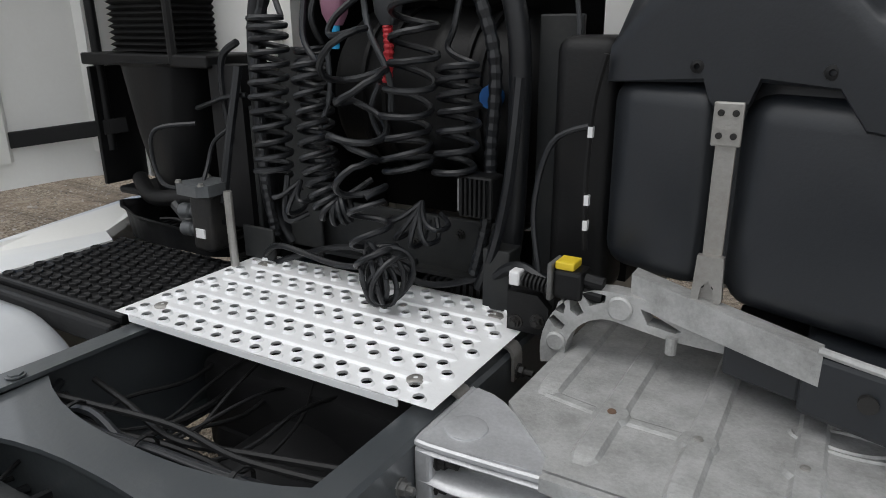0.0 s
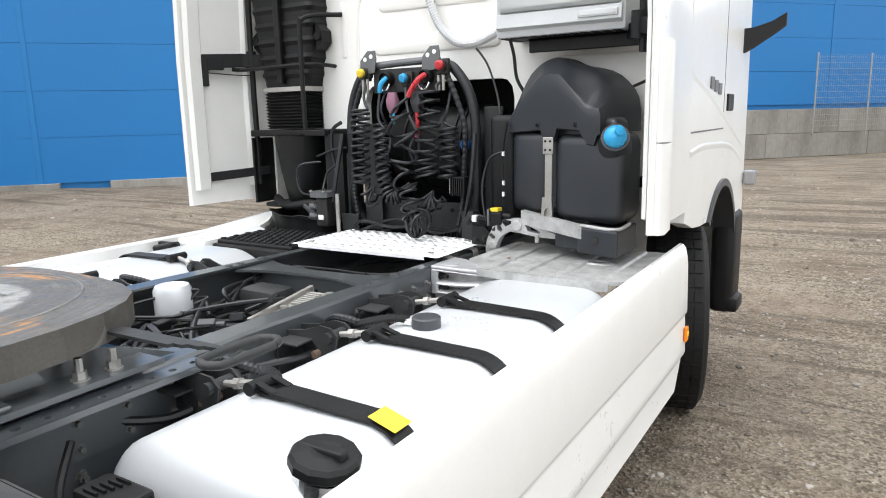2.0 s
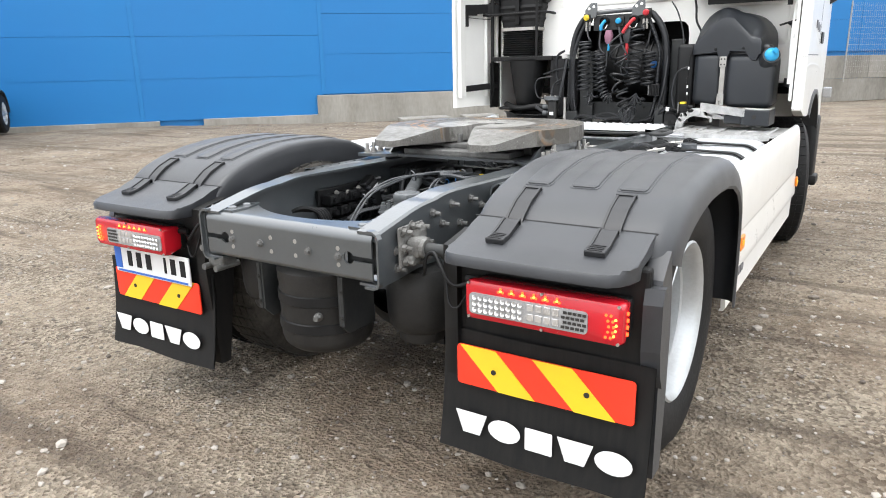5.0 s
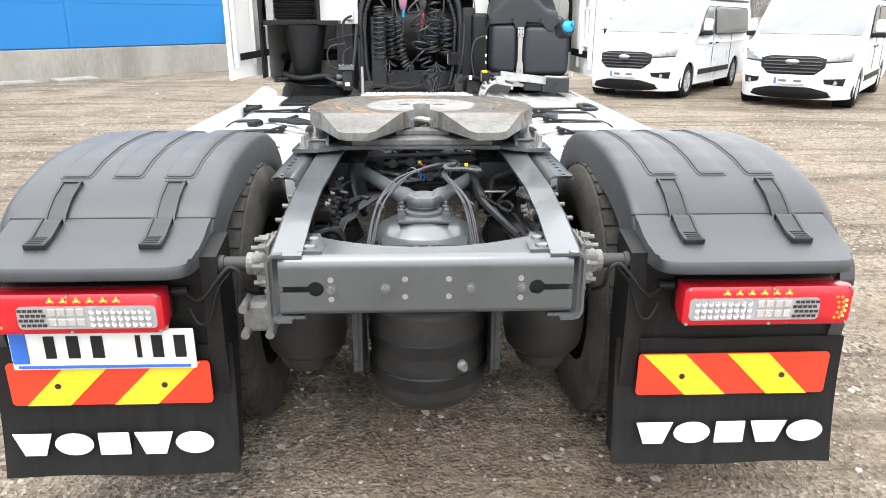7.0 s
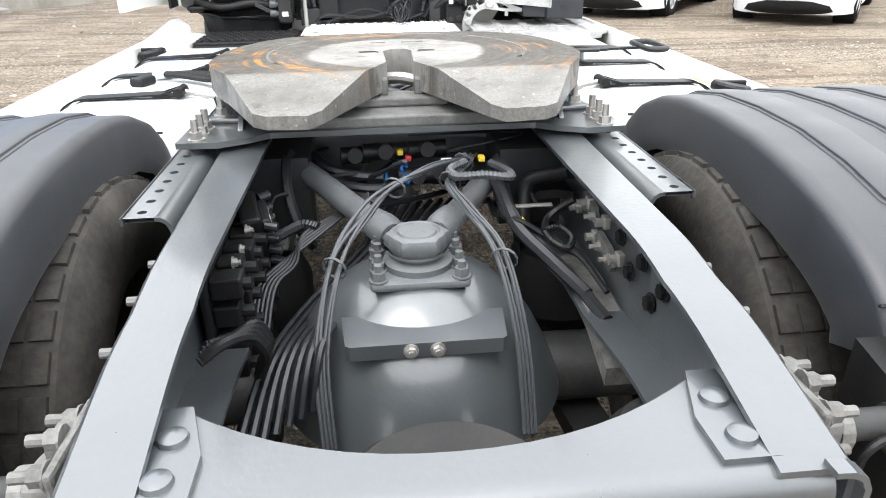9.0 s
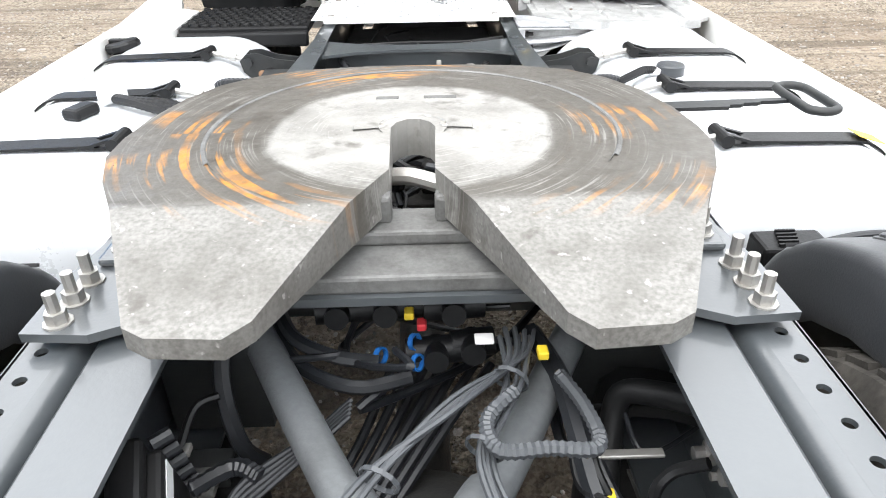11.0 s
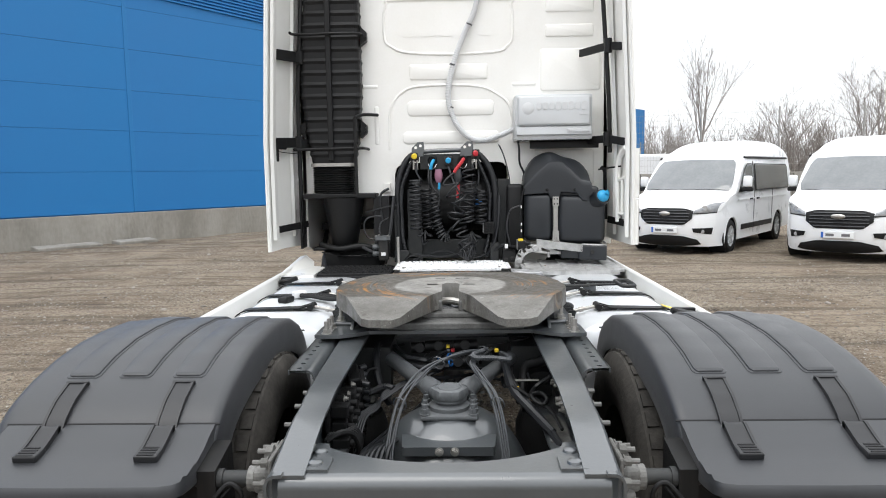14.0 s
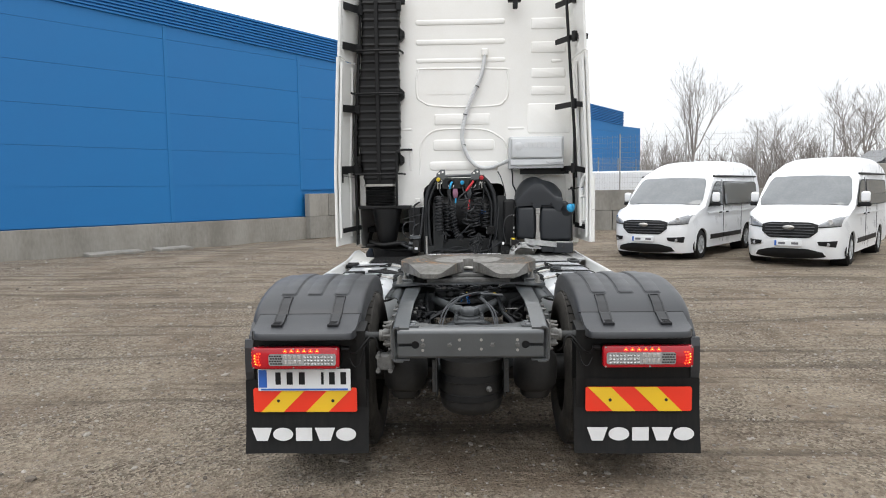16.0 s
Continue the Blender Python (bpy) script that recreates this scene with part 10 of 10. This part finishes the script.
line([(0.298, 0.89, 0.845), (0.315, 0.943, 0.85), (0.343, 0.96, 0.87), (0.38, 0.945, 0.9)], 0.009, M_BLACK)
line([(0.30, 0.90, 0.845), (0.335, 0.90, 0.85), (0.355, 0.86, 0.84), (0.335, 0.83, 0.83), (0.31, 0.86, 0.835), (0.30, 0.90, 0.845)], 0.007, M_BLACK, "ribbed_hose", 12, 0.0015)
bm = B()
box(bm, 0.235, 0.34, 0.985, 1.0, 0.868, 0.874, 0.002)
part("link_bar", bm, M_STEEL, LINES)
line([(-0.30, 1.12, 0.885), (-0.333, 1.097, 0.88), (-0.343, 1.021, 0.85), (-0.358, 0.969, 0.82)], 0.0065, M_BLACK)
for k in range(5):
    o = 0.009 * (k - 2)
    line([(-0.10, 1.09 + o, 0.88), (-0.159, 1.036 + o, 0.86), (-0.255, 0.969 + o, 0.82 + 0.5 * o), (-0.285 + o, 0.889, 0.80), (-0.321 + o, 0.804, 0.79), (-0.33 + o, 0.7, 0.74)], 0.0045, M_HOSE)
bm = B()
box(bm, -0.415, -0.29, 1.065, 1.115, 0.775, 0.782, 0.003)
box(bm, -0.415, -0.29, 1.058, 1.066, 0.755, 0.782, 0.002)
part("valve_bracket", bm, M_FRAME_DARK, LINES)

# ---- lines on the tanks ----
for s in (-1, 1):
    line([(s * 0.52, 1.55, 0.93), (s * 0.6, 1.47, 0.86), (s * 0.75, 1.44, 0.86), (s * 0.95, 1.42, 0.9), (s * 1.12, 1.42, 0.86)], 0.009, M_BLACK)
for k in range(3):
    o = 0.016 * (k - 1)
    line([(-0.53, 2.12 + o, 0.95), (-0.62, 2.145 + o, 0.985), (-0.70, 2.18 + o, 0.99 + 0.4 * o), (-0.80, 2.23 + o * 0.6, 0.99), (-0.87, 2.28 + o * 0.4, 0.985)], 0.0115, M_BLACK, "ribbed_line", 12, 0.0018)
bm = B()
box(bm, -0.04, 0.04, -0.022, 0.022, 0.0, 0.04, 0.01, m=Matrix.Translation((-0.885, 2.30, 0.968)) @ Matrix.Rotation(radians(35), 4, "Z"))
part("sender", bm, M_WHITEINK, LINES, "white sender connector")
bm = B()
box(bm, -0.06, 0.03, -0.03, 0.03, 0.0, 0.035, 0.012, m=Matrix.Translation((-0.93, 2.21, 0.96)) @ Matrix.Rotation(radians(70), 4, "Z"))
part("sender_cover", bm, M_BLACK, LINES)
bm = B()
lathe(bm, [(0.044, 0), (0.044, 0.034), (0.040, 0.038), (0, 0.038)], (0.803, 2.48, 0.957), (0, 0, 1), 20)
part("sender_cap", bm, M_CABLE, LINES, smooth=True)
bm = B()
box(bm, 0.733, 0.766, 2.455, 2.485, 0.965, 0.985, 0.004)
part("sender", bm, M_WHITEINK, LINES, "white sender connector")
line([(0.75, 2.47, 0.978), (0.71, 2.45, 0.985), (0.66, 2.41, 0.980), (0.61, 2.39, 0.965), (0.55, 2.42, 0.93)], 0.012, M_BLACK, "ribbed_line", 12, 0.0018)
bm = B()
box(bm, -0.035, 0.035, -0.03, 0.03, 0.0, 0.0015, m=Matrix.Translation((1.098, 1.885, 0.9725)) @ Matrix.Rotation(radians(17), 4, "Y"))
part("yellow_label", bm, M_YELLOW, LINES, "yellow warning label")
# bracket plates and lines along the offside rail
for s in (-1, 1):
    for y in (1.93, 2.34, 2.73):
        bm = B()
        box(bm, *sorted((s * 0.437, s * 0.447)), y - 0.12, y + 0.02, 0.72, 0.94, 0.003)
        box(bm, *sorted((s * 0.44, s * 0.53)), y - 0.13, y - 0.02, 0.935, 0.942, 0.002)
        part("bracket_flange", bm, M_FRAME_DARK, TRUCK)
        bm = B()
        cyl(bm, (s * 0.53, y - 0.02, 0.905), (s * 0.56, y + 0.05, 0.915), 0.016, seg=10)
        cyl(bm, (s * 0.55, y - 0.08, 0.9), (s * 0.55, y + 0.0, 0.905), 0.012, seg=8)
        part("rusty_pin", bm, M_RUST, TRUCK, "rust-brown clevis pin")
    for k in range(3):
        y0 = 1.7 + 0.36 * k
        line([(s * 0.45, y0, 0.9), (s * 0.5, y0 + 0.1, 0.88 + 0.02 * (k % 2)), (s * 0.53, y0 + 0.22, 0.9), (s * 0.47, y0 + 0.36, 0.92)], 0.011)

# ---- second lorry parked by the hall ----
def build_lorry():
    d = Vector((-0.80, 0.60, 0)).normalized()
    m = Matrix.Translation((-14.82, 5.4, 0)) @ Matrix.Rotation(math.atan2(d.y, d.x), 4, "Z")
    lorry = empty("lorry", "white lorry tractor with silver tank parked by the warehouse", "truck", m=m)
    # x runs from its front wheel to its tail, y across (visible side at y = 0)
    bm = B()
    arch_pts = [(0.0 + 0.62 * math.cos(a), 0.5 + 0.66 * math.sin(a)) for a in [math.pi * k / 12 for k in range(13)]]
    prism(bm, [(-1.4, 0.35), (-1.45, 1.2), (-1.3, 2.2), (-1.05, 3.2), (-0.7, 3.8), (1.05, 3.85), (1.0, 2.2), (1.15, 1.55), (1.1, 1.15), (0.66, 1.1)] + arch_pts + [(-0.66, 0.35)], "y", -0.02, 2.4)
    part("cab", bm, M_WHITE, lorry, "white cab")
    bm = B()
    prism(bm, [(-1.0, 2.1), (-0.75, 2.85), (-0.1, 2.85), (-0.1, 2.1)], "y", -0.035, -0.018)
    part("door_window", bm, M_GLASS, lorry)
    bm = B()
    box(bm, -0.7, -0.45, -0.35, -0.1, 1.95, 2.75, 0.06, seg=3)
    part("mirror", bm, M_BLACK, lorry, smooth=True)
    bm = B()
    box(bm, 0.0, 0.16, -0.035, -0.018, 1.55, 1.75, 0.01)
    part("door_handle", bm, M_BLACK, lorry)
    bm = B()
    box(bm, -1.2, 1.0, -0.03, -0.018, 1.42, 1.435)
    part("panel_gap", bm, M_GREYINK, lorry)
    for x, r in ((0.0, 0.5), (3.65, 0.5)):
        w = build_wheel("wheel", lorry, x, 0.16, 0.5, r, 0.3, 1, M_ALU, 0.3)
        w.matrix_basis = Matrix.Translation((x, 0.16, 0.5)) @ Matrix.Rotation(radians(-90), 4, "Z")
    bm = B()
    loft(bm, [[(x, 0.45 + px, 0.72 + pz) for px, pz in rrect(0.66, 0.66, 0.2, 6)] for x in (0.98, 1.0, 2.75, 2.77)])
    part("fuel_tank", bm, M_ALU, lorry, "polished silver tank", smooth=True)
    for x in (1.3, 1.75, 2.15, 2.55):
        bm = B()
        loft(bm, [[(x + o, 0.45 + px, 0.72 + pz) for px, pz in rrect(0.68, 0.68, 0.21, 6)] for o in (0, 0.06)])
        part("strap", bm, M_BLACK, lorry)
    bm = B()
    box(bm, 0.78, 0.92, 0.05, 0.2, 0.3, 1.15, 0.02)
    part("step", bm, M_WHITE, lorry)
    bm = B()
    strip(bm, [(3.65 + 0.62 * math.cos(a), 0.5 + 0.6 * math.sin(a)) for a in [math.pi * (1 - k / 14) for k in range(15)]], 0.0, 0.5, 0.02)
    bmesh.ops.rotate(bm, cent=(0, 0, 0), matrix=Matrix.Rotation(radians(90), 3, "Z"), verts=bm.verts)
    bmesh.ops.scale(bm, vec=(-1, 1, 1), verts=bm.verts)
    part("mudguard", bm, M_PLASTIC, lorry)
    bm = B()
    box(bm, 0.9, 4.3, 0.75, 1.6, 0.75, 1.0, 0.02)
    part("frame", bm, M_FRAME_DARK, lorry)
    bm = B()
    box(bm, 2.3, 2.42, -0.02, 0.02, 0.42, 0.48, 0.005)
    part("side_marker", bm, M_ORANGE, lorry)
    return lorry


build_lorry()


# ---- cars far behind the vans ----
def build_car(m, paint, label, size=1.0):
    car = empty("car", label, "car", "parked cars far behind", m)
    bm = B()
    prof = [(-2.1, 0.35), (-2.15, 0.7), (-1.95, 0.88), (-0.95, 0.98), (-0.35, 1.42), (0.9, 1.45), (1.6, 1.05), (2.05, 0.98), (2.12, 0.5), (2.05, 0.3)]
    loft(bm, [[(x * k, f * 0.88, z * size) for x, z in prof] for f, k in ((-1, 0.985), (-0.9, 1.0), (0.9, 1.0), (1, 0.985))])
    part("body", bm, paint, car, smooth=True)
    for s in (-1, 1):
        bm = B()
        prism(bm, [(-0.75, 1.0 * size), (-0.3, 1.36 * size), (0.85, 1.38 * size), (1.35, 1.06 * size)], "y", *sorted((s * 0.875, s * 0.885)))
        part("side_window", bm, M_GLASS, car)
    bm = B()
    vs = [bm.verts.new(p) for p in ((-0.93, -0.75, 1.0 * size), (-0.93, 0.75, 1.0 * size), (-0.38, 0.68, 1.41 * size), (-0.38, -0.68, 1.41 * size))]
    bm.faces.new(vs)
    bmesh.ops.translate(bm, vec=(-0.012, 0, 0.012), verts=bm.verts)
    part("windscreen", bm, M_GLASS, car)
    for x in (-1.3, 1.3):
        for s in (-1, 1):
            w = build_wheel("wheel", car, x, s * 0.8, 0.32, 0.32, 0.2, 1, M_ALU, 0.2, 5)
            w.matrix_basis = Matrix.Translation((x, s * 0.8, 0.32)) @ Matrix.Rotation(radians(90 * s), 4, "Z")
    return car


M_CARDARK = mat("dark_car_paint", (0.03, 0.035, 0.04), 0.25, 0.2, (0.05, 0.05, 0.055), 2, 50, 0.4, 0.01, coat=0.4)
M_CARRED = mat("dark_red_car_paint", (0.11, 0.02, 0.025), 0.25, 0.2, (0.13, 0.03, 0.03), 2, 50, 0.4, 0.01, coat=0.4)
M_CARSILVER = mat("silver_car_paint", (0.42, 0.43, 0.44), 0.3, 0.3, (0.5, 0.5, 0.5), 2, 50, 0.4, 0.01, coat=0.4)
for x, y, z, a, paint, label, size in (
        (5.2, 27.5, 0.0, 200, M_CARDARK, "dark saloon car parked beyond the fence", 1.0), (7.4, 27.6, 0.0, 205, M_CARSILVER, "silver saloon car parked beyond the fence", 1.0),
        (14.5, 25.6, 0.0, 190, M_CARRED, "dark red saloon car parked behind the van", 1.0), (12.2, 26.0, 0.0, 190, M_CARDARK, "dark saloon car parked beyond the fence", 1.0),
        (18.5, 26.0, 1.3, 185, M_CARDARK, "dark tall car parked on the bank", 1.25), (22.5, 23.5, 1.3, 185, M_CARDARK, "dark saloon car parked on the bank", 1.1), (26.0, 21.5, 1.5, 185, M_VAN, "white saloon car parked on the bank", 1.1)):
    build_car(Matrix.Translation((x, y, z)) @ Matrix.Rotation(radians(a), 4, "Z"), paint, label, size)


def build_bank():
    """Raised ground behind the block wall on which cars stand."""
    bm = B()
    prism(bm, [(15.8, 21.6), (16.5, 30), (60, 18), (58, 6)], "z", -0.2, 1.32)
    tagged(part("raised_bank", bm, M_GRAVEL), "raised gravel bank behind the block wall", "ground", kind="structure")


build_bank()
# long white trailer beyond the fence
bm = B()
box(bm, -3, 3, -1.2, 1.2, 0.9, 2.6, 0.15, seg=3)
tr = empty("trailer", "pale box trailer parked beyond the fence", "trailer", m=Matrix.Translation((9.5, 38, 0)) @ Matrix.Rotation(radians(-10), 4, "Z"))
part("box", bm, M_VAN, tr)
for x in (-1.8, 1.8):
    for s in (-1, 1):
        w = build_wheel("wheel", tr, x, s * 1.0, 0.45, 0.45, 0.25, 1, M_ALU, 0.25)
        w.matrix_basis = Matrix.Translation((x, s * 1.0, 0.45)) @ Matrix.Rotation(radians(90 * s), 4, "Z")
bm = B()
box(bm, -2.6, 2.6, -0.5, 0.5, 0.6, 0.95)
part("chassis", bm, M_BLACK, tr)
# fallen slabs along the plinth
for s, w in ((-0.5, 1.6), (1.3, 1.1)):
    bm = B()
    box(bm, -w / 2, w / 2, -0.35, 0.2, 0.0, 0.13, 0.02, m=Matrix.Rotation(radians(3), 4, "X"))
    t = part("concrete_slab", bm, M_CONCRETE)
    t.matrix_basis = HALL @ Matrix.Translation((s - 1.5, -0.75, -0.16))
    tagged(t, "pale concrete slab lying before the plinth", "slab")
